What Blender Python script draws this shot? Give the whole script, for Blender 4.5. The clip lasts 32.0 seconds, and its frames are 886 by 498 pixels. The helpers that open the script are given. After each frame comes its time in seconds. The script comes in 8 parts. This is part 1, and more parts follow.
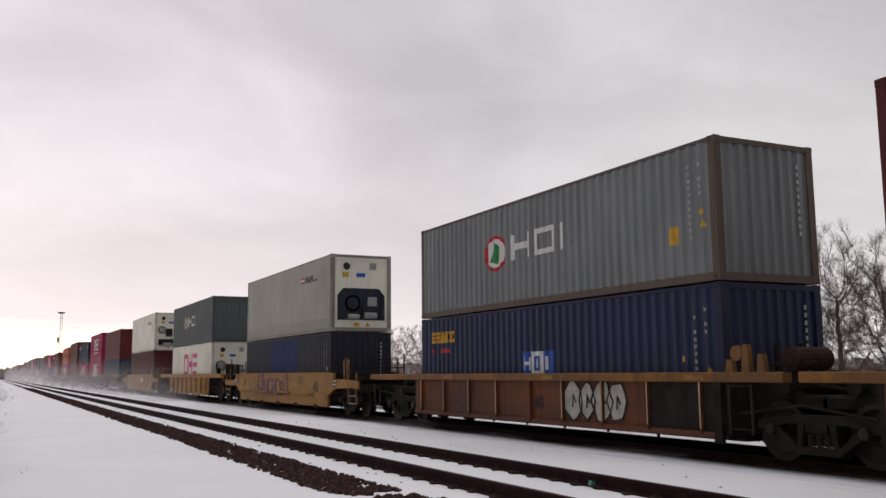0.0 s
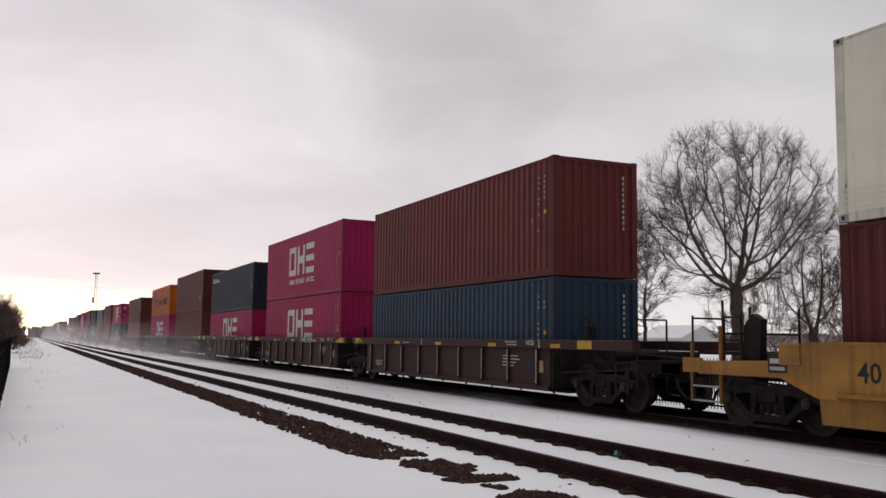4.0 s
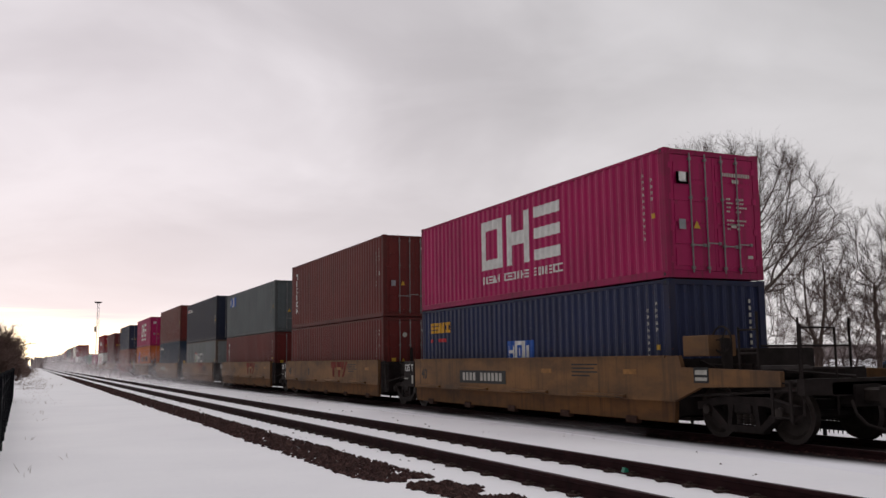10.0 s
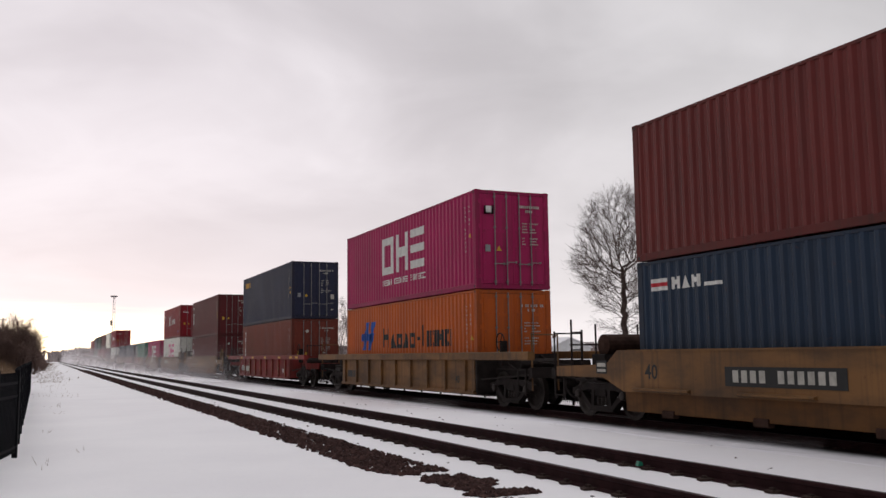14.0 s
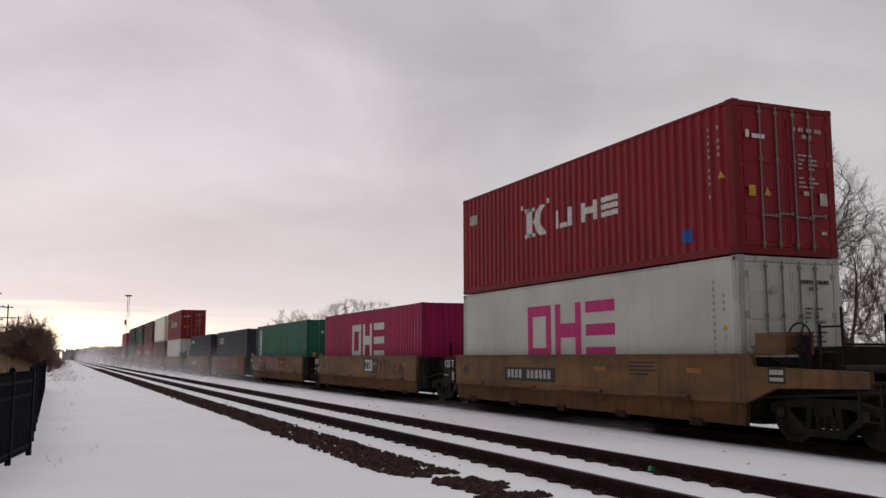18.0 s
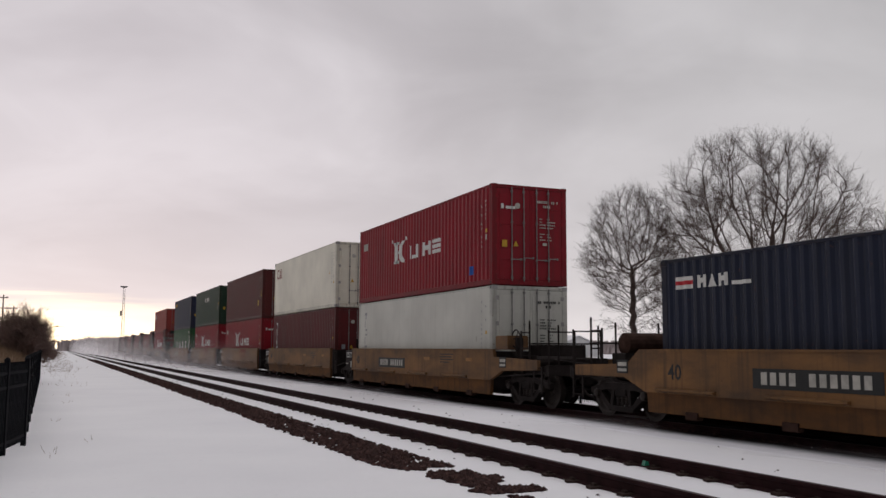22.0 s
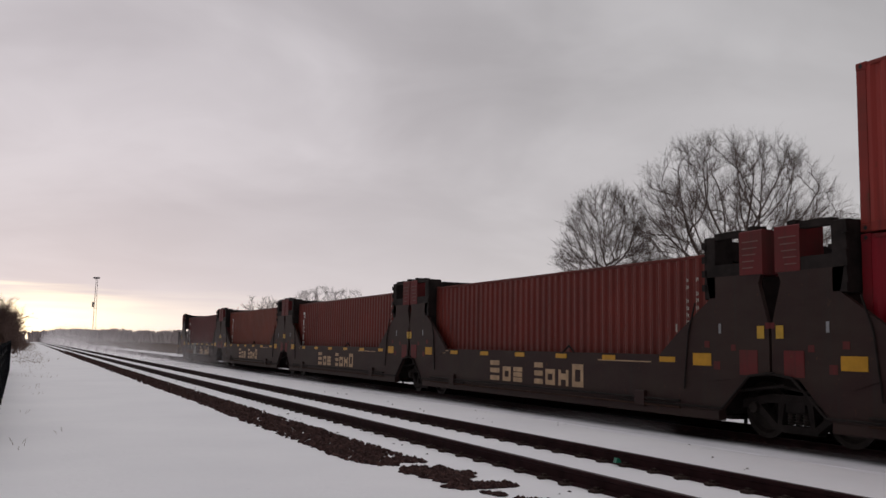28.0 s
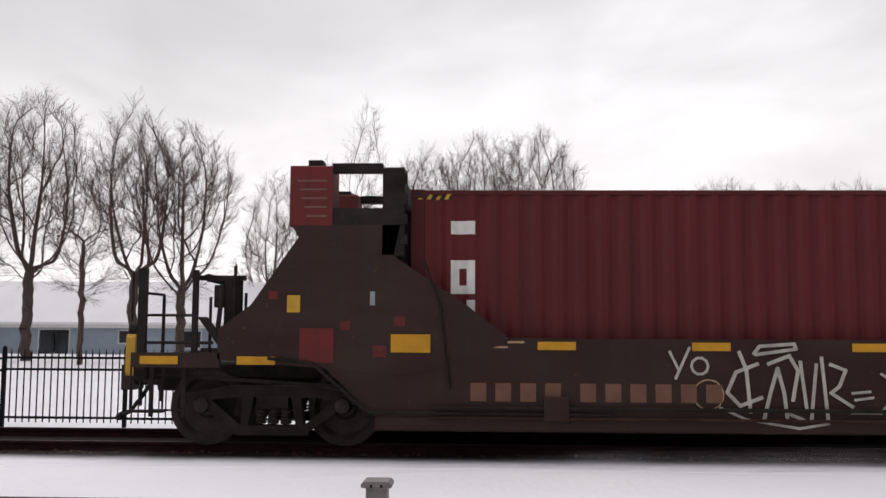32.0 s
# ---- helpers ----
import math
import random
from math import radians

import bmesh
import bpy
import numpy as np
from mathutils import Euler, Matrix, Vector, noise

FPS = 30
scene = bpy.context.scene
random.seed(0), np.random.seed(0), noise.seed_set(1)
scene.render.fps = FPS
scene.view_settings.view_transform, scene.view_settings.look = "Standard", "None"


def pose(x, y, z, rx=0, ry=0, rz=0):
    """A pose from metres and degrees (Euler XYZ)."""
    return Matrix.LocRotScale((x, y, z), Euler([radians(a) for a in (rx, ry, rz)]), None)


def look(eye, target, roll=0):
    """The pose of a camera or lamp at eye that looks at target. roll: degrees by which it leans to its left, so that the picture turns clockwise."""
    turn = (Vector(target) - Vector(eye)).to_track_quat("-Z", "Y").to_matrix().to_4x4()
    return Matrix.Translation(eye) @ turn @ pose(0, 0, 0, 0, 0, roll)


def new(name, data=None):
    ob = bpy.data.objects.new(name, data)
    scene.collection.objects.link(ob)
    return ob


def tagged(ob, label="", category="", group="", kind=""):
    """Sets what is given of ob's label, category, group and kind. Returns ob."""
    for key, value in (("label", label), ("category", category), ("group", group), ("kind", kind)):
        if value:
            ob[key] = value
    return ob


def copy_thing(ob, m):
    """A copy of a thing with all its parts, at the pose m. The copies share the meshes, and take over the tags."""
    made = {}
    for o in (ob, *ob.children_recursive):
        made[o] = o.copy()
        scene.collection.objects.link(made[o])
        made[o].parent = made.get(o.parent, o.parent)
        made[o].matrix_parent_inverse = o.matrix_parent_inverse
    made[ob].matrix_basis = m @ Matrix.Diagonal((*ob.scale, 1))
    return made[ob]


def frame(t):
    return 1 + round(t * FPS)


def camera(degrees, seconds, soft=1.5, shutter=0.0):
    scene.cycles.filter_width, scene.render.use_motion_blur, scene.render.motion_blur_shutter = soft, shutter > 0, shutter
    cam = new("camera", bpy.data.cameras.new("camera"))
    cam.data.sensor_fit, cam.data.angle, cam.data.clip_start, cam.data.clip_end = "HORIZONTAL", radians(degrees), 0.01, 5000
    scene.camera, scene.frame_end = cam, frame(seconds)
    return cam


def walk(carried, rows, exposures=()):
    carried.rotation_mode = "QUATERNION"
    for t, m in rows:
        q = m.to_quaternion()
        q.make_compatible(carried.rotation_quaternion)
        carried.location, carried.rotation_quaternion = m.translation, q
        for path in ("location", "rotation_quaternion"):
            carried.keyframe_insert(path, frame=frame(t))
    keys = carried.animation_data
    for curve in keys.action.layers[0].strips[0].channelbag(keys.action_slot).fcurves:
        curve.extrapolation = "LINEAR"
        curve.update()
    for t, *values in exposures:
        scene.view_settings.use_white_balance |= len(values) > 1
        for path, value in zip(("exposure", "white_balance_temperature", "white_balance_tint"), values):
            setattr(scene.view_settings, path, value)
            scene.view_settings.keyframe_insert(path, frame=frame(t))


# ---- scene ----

# ---- camera: one spot beside the line, turned by hand ----
EYE = (0.0, 0.0, 1.45)
TURNS = [  # seconds, yaw, pitch, roll
    (0, -26.46, 7.74, 0.51), (0.5, -26.48, 7.63, 0.74), (1, -26.43, 7.48, 1.09), (1.5, -26.25, 7.19, 1.33), (2, -26.14, 6.92, 0.06),
    (2.5, -25.44, 7.01, -0.61), (3, -24.68, 6.71, -0.81), (3.5, -24.41, 5.90, -1.05), (5.5, -26.15, 5.27, 1.10), (6, -25.91, 5.33, 0.82),
    (6.5, -25.92, 5.58, 0.71), (7, -25.85, 5.76, 1.23), (7.5, -25.46, 5.93, 1.41), (8, -24.88, 6.20, 0.85), (8.5, -24.50, 6.38, 1.08),
    (9, -24.29, 6.60, 1.29), (9.5, -24.37, 6.89, 1.03), (10, -24.46, 6.98, 0.70), (10.5, -24.38, 6.99, 0.93), (11, -24.36, 6.91, 1.22),
    (11.5, -24.38, 6.85, 1.27), (12, -24.29, 6.80, 1.20), (12.5, -24.14, 6.86, 0.87), (13, -23.92, 6.89, 0.85), (13.5, -23.75, 6.82, 0.83),
    (14, -23.59, 6.59, 0.70), (14.5, -23.53, 6.23, 0.22), (16.5, -23.86, 6.46, -0.22), (17, -23.54, 6.85, -0.33), (17.5, -23.25, 6.96, -0.25),
    (18, -22.82, 6.74, 0.12), (18.5, -22.80, 6.59, 0.01), (19, -22.85, 6.48, 0.09), (19.5, -22.94, 6.45, 0.37), (20, -23.05, 6.40, 0.52),
    (20.5, -23.03, 6.46, 0.82), (21, -23.11, 6.48, 0.20), (21.5, -23.15, 6.50, -0.30), (22, -23.10, 6.34, -0.31), (22.5, -23.07, 6.14, -0.34),
    (23, -23.05, 6.08, -0.30), (23.5, -22.88, 6.10, 0.98), (24, -23.01, 5.51, 0.84), (24.5, -23.19, 4.31, 0.63), (25, -23.48, 4.90, 0.28),
    (25.5, -22.91, 5.30, 0.23), (26, -22.10, 5.69, -0.05), (26.5, -20.96, 6.93, -0.42), (28.5, -25.37, 5.70, -1.17), (29, -24.17, 5.24, -1.14),
    (29.5, -24.01, 5.06, -2.08), (30, -24.15, 4.86, -2.43), (30.5, -27.05, 5.10, -2.03), (31, -39.12, 5.63, -1.88), (31.2, -45.94, 5.84, -2.71),
    (31.4, -54.56, 6.11, -2.52), (31.5, -59.62, 6.15, -2.24), (31.6, -64.79, 6.08, -1.74), (31.8, -74.47, 5.70, -1.34), (32, -88.02, 5.13, -0.31),
]
cam = camera(52.08, 32.0, soft=1.5)
EXPOSURES = [(0, 0.08), (1, 0.03), (3, -0.05), (6, 0.33), (7, 0.36), (8, 0.15), (10, 0.0), (11, 0.09), (12, 0.16), (13, 0.19), (14, 0.1), (17, 0.07), (18, -0.2), (19, -0.4), (20, -0.5), (21, -0.42), (22, -0.2), (23, 0.0), (24, 0.1), (25, 0.3), (26, 0.13), (28.5, -0.4), (30, -0.4), (31, -0.04), (32, 0.52)]
walk(cam, [(t, pose(*EYE, 90 + p, r, y)) for t, y, p, r in TURNS], EXPOSURES)

# ---- sky: low winter overcast, a bright gap over the far end of the line ----
SUN_AZ, SUN_EL = -0.5, 2.5
BACK_SKY = 0.36
SUN_DIR = Vector((-math.sin(radians(SUN_AZ)) * math.cos(radians(SUN_EL)), math.cos(radians(SUN_AZ)) * math.cos(radians(SUN_EL)), math.sin(radians(SUN_EL))))


def build_world():
    w = bpy.data.worlds.new("winter_sky")
    scene.world = w
    w.use_nodes = True
    nt = w.node_tree
    nt.nodes.clear()
    N, Lk = nt.nodes.new, nt.links.new

    def math_(op, a, b=None, clamp=False):
        n = N("ShaderNodeMath")
        n.operation, n.use_clamp = op, clamp
        for i, v in enumerate((a, b)):
            if v is None:
                continue
            if isinstance(v, (int, float)):
                n.inputs[i].default_value = v
            else:
                Lk(v, n.inputs[i])
        return n.outputs[0]

    def mix(fac, a, b, blend="MIX"):
        n = N("ShaderNodeMix")
        n.data_type, n.blend_type = "RGBA", blend
        for i, v in ((0, fac), (6, a), (7, b)):
            if isinstance(v, (int, float, tuple)):
                n.inputs[i].default_value = v
            else:
                Lk(v, n.inputs[i])
        return n.outputs[2]

    tc = N("ShaderNodeTexCoord")
    sep = N("ShaderNodeSeparateXYZ")
    Lk(tc.outputs["Generated"], sep.inputs[0])
    up = math_("MAXIMUM", sep.outputs[2], 0.0)
    # cloud deck: direction laid onto a high plane
    den = math_("ADD", up, 0.20)
    cx, cy = math_("DIVIDE", sep.outputs[0], den), math_("DIVIDE", sep.outputs[1], den)
    comb = N("ShaderNodeCombineXYZ")
    Lk(cx, comb.inputs[0]), Lk(cy, comb.inputs[1])

    def cloud(scale, detail, lo, hi, a, b, off=0.0):
        n = N("ShaderNodeTexNoise")
        n.inputs["Scale"].default_value, n.inputs["Detail"].default_value, n.inputs["Roughness"].default_value = scale, detail, 0.52
        n.inputs["Distortion"].default_value = 0.5
        m = N("ShaderNodeMapping")
        m.inputs["Location"].default_value = (off, off * 0.7, 0)
        Lk(comb.outputs[0], m.inputs["Vector"]), Lk(m.outputs[0], n.inputs["Vector"])
        r = N("ShaderNodeValToRGB")
        r.color_ramp.elements[0].position, r.color_ramp.elements[1].position = lo, hi
        r.color_ramp.elements[0].color, r.color_ramp.elements[1].color = a, b
        r.color_ramp.interpolation = "EASE"
        Lk(n.outputs["Fac"], r.inputs[0])
        return r.outputs[0]

    c = cloud(0.75, 5, 0.36, 0.64, (0.525, 0.51, 0.526, 1), (0.70, 0.68, 0.70, 1), 2.3)
    c = mix(1.0, c, cloud(2.2, 6, 0.3, 0.7, (0.93, 0.93, 0.93, 1), (1.05, 1.05, 1.05, 1), 5.1), "MULTIPLY")
    # paler towards the horizon
    heavy = N("ShaderNodeVectorMath")
    heavy.operation = "DOT_PRODUCT"
    heavy.inputs[1].default_value = Vector((0.72, 0.62, 0.32)).normalized()
    Lk(tc.outputs["Generated"], heavy.inputs[0])
    veer = N("ShaderNodeMapRange")  # a heavier patch of the deck over the houses
    veer.interpolation_type = "SMOOTHSTEP"
    for i, v in enumerate((0.84, 0.985, 1.02, 0.89), 1):
        veer.inputs[i].default_value = v
    Lk(heavy.outputs["Value"], veer.inputs[0])
    tone = N("ShaderNodeCombineXYZ")
    for i in range(3):
        Lk(veer.outputs[0], tone.inputs[i])
    c = mix(1.0, c, tone.outputs[0], "MULTIPLY")
    low = math_("POWER", math_("SUBTRACT", 1.0, up, True), 7.0)
    c = mix(math_("MULTIPLY", low, 0.95), c, (0.89, 0.845, 0.845, 1))
    # the deck thins towards the hidden sun and thickens the other way
    side = N("ShaderNodeVectorMath")
    side.operation = "DOT_PRODUCT"
    side.inputs[1].default_value = (0.62, 0.78, 0.12)
    Lk(tc.outputs["Generated"], side.inputs[0])
    thin = N("ShaderNodeMapRange")
    thin.interpolation_type = "SMOOTHSTEP"
    for i, v in enumerate((-0.75, 0.55, BACK_SKY, 1.0), 1):
        thin.inputs[i].default_value = v
    Lk(side.outputs["Value"], thin.inputs[0])
    grey = N("ShaderNodeCombineXYZ")
    for i in range(3):
        Lk(thin.outputs[0], grey.inputs[i])
    c = mix(1.0, c, grey.outputs[0], "MULTIPLY")
    # an overcast sky is brightest overhead
    over = N("ShaderNodeMapRange")
    over.interpolation_type = "SMOOTHSTEP"
    for i, v in enumerate((0.42, 0.95, 1.0, 1.9), 1):
        over.inputs[i].default_value = v
    Lk(up, over.inputs[0])
    grey2 = N("ShaderNodeCombineXYZ")
    for i in range(3):
        Lk(over.outputs[0], grey2.inputs[i])
    c = mix(1.0, c, grey2.outputs[0], "MULTIPLY")
    # soft lilac brightening round the sun, and a torn yellow gap low over the line
    dot = N("ShaderNodeVectorMath")
    dot.operation = "DOT_PRODUCT"
    dot.inputs[1].default_value = SUN_DIR
    Lk(tc.outputs["Generated"], dot.inputs[0])
    d = math_("MAXIMUM", dot.outputs["Value"], 0.0)
    c = mix(math_("MULTIPLY", math_("POWER", d, 8.0), 0.11), c, (1.0, 0.62, 0.86, 1), "ADD")
    st = N("ShaderNodeTexNoise")
    st.inputs["Scale"].default_value, st.inputs["Detail"].default_value = 1.0, 4
    mp = N("ShaderNodeMapping")
    mp.inputs["Scale"].default_value = (7, 7, 120)
    Lk(tc.outputs["Generated"], mp.inputs["Vector"]), Lk(mp.outputs[0], st.inputs["Vector"])
    band = N("ShaderNodeMapRange")
    band.interpolation_type = "SMOOTHSTEP"
    for i, v in enumerate((0.062, 0.012, 0.0, 1.0), 1):
        band.inputs[i].default_value = v
    Lk(math_("ADD", up, math_("MULTIPLY", math_("SUBTRACT", st.outputs["Fac"], 0.5), 0.055)), band.inputs[0])
    gap = math_("MULTIPLY", band.outputs[0], math_("POWER", d, 30.0))
    c = mix(math_("MULTIPLY", gap, 0.50), c, (1.0, 0.80, 0.40, 1), "ADD")
    core = math_("MULTIPLY", band.outputs[0], math_("POWER", d, 500.0))
    c = mix(math_("MULTIPLY", core, 1.3), c, (1.0, 0.74, 0.26, 1), "ADD")
    # clear-sky light behind the deck
    sky = N("ShaderNodeTexSky")
    sky.sky_type, sky.sun_disc = "NISHITA", False
    sky.sun_elevation, sky.sun_rotation = radians(SUN_EL), radians(-SUN_AZ)
    both = mix(0.003, c, sky.outputs[0], "ADD")
    bg = N("ShaderNodeBackground")
    Lk(both, bg.inputs[0])
    bg.inputs[1].default_value = 1.0
    out = N("ShaderNodeOutputWorld")
    Lk(bg.outputs[0], out.inputs[0])


build_world()
sun = new("sun", bpy.data.lights.new("sun", "SUN"))
sun.data.energy, sun.data.angle, sun.data.color = 0.25, radians(14), (1.0, 0.88, 0.74)
sun.matrix_world = look(SUN_DIR * 100, (0, 0, 0))

# ---- materials ----
MATS = {}


class Nodes:
    """A short way to wire a Principled material."""

    def __init__(self, name, rough=0.6, metal=0.0):
        self.mat = bpy.data.materials.new(name)
        self.mat.use_nodes = True
        self.t = self.mat.node_tree
        self.b = self.t.nodes["Principled BSDF"]
        self.b.inputs["Roughness"].default_value = rough
        self.b.inputs["Metallic"].default_value = metal
        self.b.inputs["Specular IOR Level"].default_value = 0.5 if rough < 0.5 else 0.25 if rough < 0.72 else 0.08
        self.co = self.t.nodes.new("ShaderNodeTexCoord").outputs["Object"]

    def link(self, a, b):
        self.t.links.new(a, b)

    def noise(self, scale, detail=4, rough=0.55, stretch=None):
        n = self.t.nodes.new("ShaderNodeTexNoise")
        n.inputs["Scale"].default_value, n.inputs["Detail"].default_value, n.inputs["Roughness"].default_value = scale, detail, rough
        if stretch:
            m = self.t.nodes.new("ShaderNodeMapping")
            m.inputs["Scale"].default_value = stretch
            self.link(self.co, m.inputs["Vector"])
            self.link(m.outputs[0], n.inputs["Vector"])
        else:
            self.link(self.co, n.inputs["Vector"])
        return n.outputs["Fac"]

    def ramp(self, fac, lo, hi, a=(0, 0, 0, 1), b=(1, 1, 1, 1)):
        r = self.t.nodes.new("ShaderNodeValToRGB")
        e = r.color_ramp.elements
        e[0].position, e[1].position, e[0].color, e[1].color = lo, hi, a, b
        self.link(fac, r.inputs[0])
        return r.outputs[0]

    def mix(self, fac, a, b, blend="MIX"):
        n = self.t.nodes.new("ShaderNodeMix")
        n.data_type, n.blend_type = "RGBA", blend
        for i, v in ((0, fac), (6, a), (7, b)):
            if isinstance(v, (int, float, tuple)):
                n.inputs[i].default_value = v
            else:
                self.link(v, n.inputs[i])
        return n.outputs[2]

    def random(self):
        return self.t.nodes.new("ShaderNodeObjectInfo").outputs["Random"]

    def bump(self, fac, dist, strength=0.6):
        n = self.t.nodes.new("ShaderNodeBump")
        n.inputs["Distance"].default_value, n.inputs["Strength"].default_value = dist, strength
        self.link(fac, n.inputs["Height"])
        self.link(n.outputs[0], self.b.inputs["Normal"])

    def color(self, c):
        if isinstance(c, tuple):
            self.b.inputs["Base Color"].default_value = c
        else:
            self.link(c, self.b.inputs["Base Color"])
        return self.mat


def rgb(r, g, b):
    """sRGB bytes to a linear colour."""
    return tuple((v / 12.92 if v <= 0.04045 else ((v + 0.055) / 1.055) ** 2.4) for v in (r / 255, g / 255, b / 255)) + (1,)


def shade(c, k):
    return (c[0] * k, c[1] * k, c[2] * k, 1)


def paint(name, c, rust=0.35, rough=0.55, dirt=0.5, film=0.0):
    """Weathered paint on steel: faded patches, run-down streaks, rust spots, road film."""
    if name in MATS:
        return MATS[name]
    n = Nodes(name, rough)
    fade = n.ramp(n.noise(0.55, 3), 0.3, 0.72)
    base = n.mix(fade, shade(c, 0.86), shade(c, 1.12))
    streak = n.ramp(n.noise(3.0, 5, 0.6, (2.2, 2.2, 0.12)), 0.5, 0.78)
    base = n.mix(n.mix(1.0, streak, (dirt, dirt, dirt, 1), "MULTIPLY"), base, n.mix(0.6, shade(c, 0.45), (0.03, 0.025, 0.022, 1)))
    spots = n.ramp(n.noise(7.0, 6, 0.65), 0.64, 0.72)
    base = n.mix(n.mix(1.0, spots, (rust, rust, rust, 1), "MULTIPLY"), base, (0.11, 0.04, 0.018, 1))
    if film:  # brown road film in soft blotches and long smears
        soil = n.ramp(n.noise(1.3, 6, 0.62, (1.0, 0.45, 1.3)), 0.38, 0.70)
        base = n.mix(n.mix(1.0, soil, (film, film, film, 1), "MULTIPLY"), base, n.mix(0.7, shade(c, 0.4), (0.055, 0.036, 0.026, 1)))
    n.bump(n.noise(24, 3), 0.004, 0.35)
    MATS[name] = n.color(base)
    return MATS[name]


def plain(name, c, rough=0.6, metal=0.0, var=0.15, scale=6.0, bump=0.002):
    if name in MATS:
        return MATS[name]
    n = Nodes(name, rough, metal)
    f = n.noise(scale, 5, 0.6)
    n.bump(n.noise(scale * 6, 3), bump, 0.5)
    MATS[name] = n.color(n.mix(n.ramp(f, 0.3, 0.7), shade(c, 1 - var), shade(c, 1 + var)))
    return MATS[name]


def snow_material():
    n = Nodes("snow", 0.75)
    big, fine = n.noise(0.35, 4), n.noise(9, 6, 0.6)
    c = n.mix(n.ramp(big, 0.3, 0.7), (0.80, 0.79, 0.815, 1), (0.86, 0.85, 0.868, 1))
    c = n.mix(n.ramp(fine, 0.62, 0.8), c, (0.74, 0.73, 0.76, 1))
    n.b.inputs["Subsurface Weight"].default_value = 0.0
    n.bump(fine, 0.03, 0.35)
    return n.color(c)


def stone_material():
    n = Nodes("ballast_stone", 0.9)
    g = n.t.nodes.new("ShaderNodeNewGeometry").outputs["Random Per Island"]
    c = n.ramp(g, 0.0, 1.0, (0.022, 0.012, 0.012, 1), (0.10, 0.055, 0.048, 1))
    c = n.mix(n.ramp(n.noise(14, 4), 0.4, 0.7), c, (0.035, 0.018, 0.017, 1))
    n.bump(n.noise(40, 4), 0.01)
    return n.color(c)


def bark_material(name, a, b):
    n = Nodes(name, 0.9)
    f = n.noise(5, 6, 0.65, (3, 3, 0.5))
    n.bump(f, 0.02, 0.8)
    return n.color(n.mix(n.ramp(f, 0.3, 0.7), a, b))


def grass_material(name, a, b):
    n = Nodes(name, 0.95)
    c = n.mix(n.ramp(n.noise(0.5, 5), 0.35, 0.7), a, b)
    c = n.mix(n.ramp(n.noise(6, 6, 0.7), 0.45, 0.7), c, shade(a, 0.6))
    return n.color(c)


SNOW = snow_material()
STONE = stone_material()
BARK = bark_material("bark_grey", (0.050, 0.036, 0.032, 1), (0.125, 0.092, 0.082, 1))
# paler barks for far trees: distance haze is put into the colour
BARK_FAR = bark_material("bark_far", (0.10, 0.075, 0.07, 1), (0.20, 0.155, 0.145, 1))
BARK_HAZY = bark_material("bark_haze_tinted", (0.11, 0.085, 0.08, 1), (0.21, 0.17, 0.16, 1))
DRY = grass_material("dry_grass", (0.20, 0.13, 0.085, 1), (0.30, 0.22, 0.15, 1))
RAIL = plain("rusty_rail", (0.024, 0.009, 0.010, 1), 0.8, 0, 0.35, 5)
RAILTOP = plain("worn_rail_head", (0.034, 0.016, 0.017, 1), 0.6, 0, 0.3, 9)
TIE = plain("old_tie", (0.045, 0.030, 0.026, 1), 0.9, 0, 0.3, 8)
IRON = plain("black_iron", (0.007, 0.007, 0.009, 1), 0.75, 0, 0.3, 5)
DARK = plain("grimy_steel", (0.023, 0.018, 0.017, 1), 0.75, 0, 0.4, 3, 0.004)
STEEL = plain("wheel_steel", (0.032, 0.024, 0.021, 1), 0.55, 0.4, 0.35, 6)
WHITE = plain("white_lettering", (0.62, 0.61, 0.58, 1), 0.6, 0, 0.12, 5)
DIMWHITE = plain("faded_lettering", (0.40, 0.38, 0.34, 1), 0.7, 0, 0.25, 5)
GALV = plain("galvanised", (0.30, 0.29, 0.28, 1), 0.5, 0.5, 0.2, 6)
YELLOW = plain("reflector_yellow", (0.50, 0.25, 0.015, 1), 0.5, 0, 0.15, 5)
SIGN_Y = plain("warning_yellow", (0.48, 0.28, 0.03, 1), 0.5, 0, 0.15, 6)
MAROON = plain("maroon_lettering", (0.20, 0.035, 0.02, 1), 0.6, 0, 0.2, 5)
BLACKP = plain("black_lettering", (0.02, 0.02, 0.02, 1), 0.6, 0, 0.2, 5)
BLUEP = plain("blue_lettering", (0.02, 0.08, 0.33, 1), 0.6, 0, 0.2, 5)
REDP = plain("red_lettering", (0.42, 0.02, 0.03, 1), 0.6, 0, 0.2, 5)
PINKP = plain("magenta_lettering", (0.50, 0.02, 0.16, 1), 0.6, 0, 0.15, 5)
GREENP = plain("green_lettering", (0.03, 0.20, 0.06, 1), 0.6, 0, 0.2, 5)
GREYP = plain("grey_sticker", (0.25, 0.25, 0.26, 1), 0.6, 0, 0.2, 5)
PALEPINK = plain("pale_pink_spray", (0.30, 0.18, 0.17, 1), 0.7, 0, 0.3, 2)
TANP = plain("tan_lettering", (0.42, 0.28, 0.17, 1), 0.7, 0, 0.25, 5)

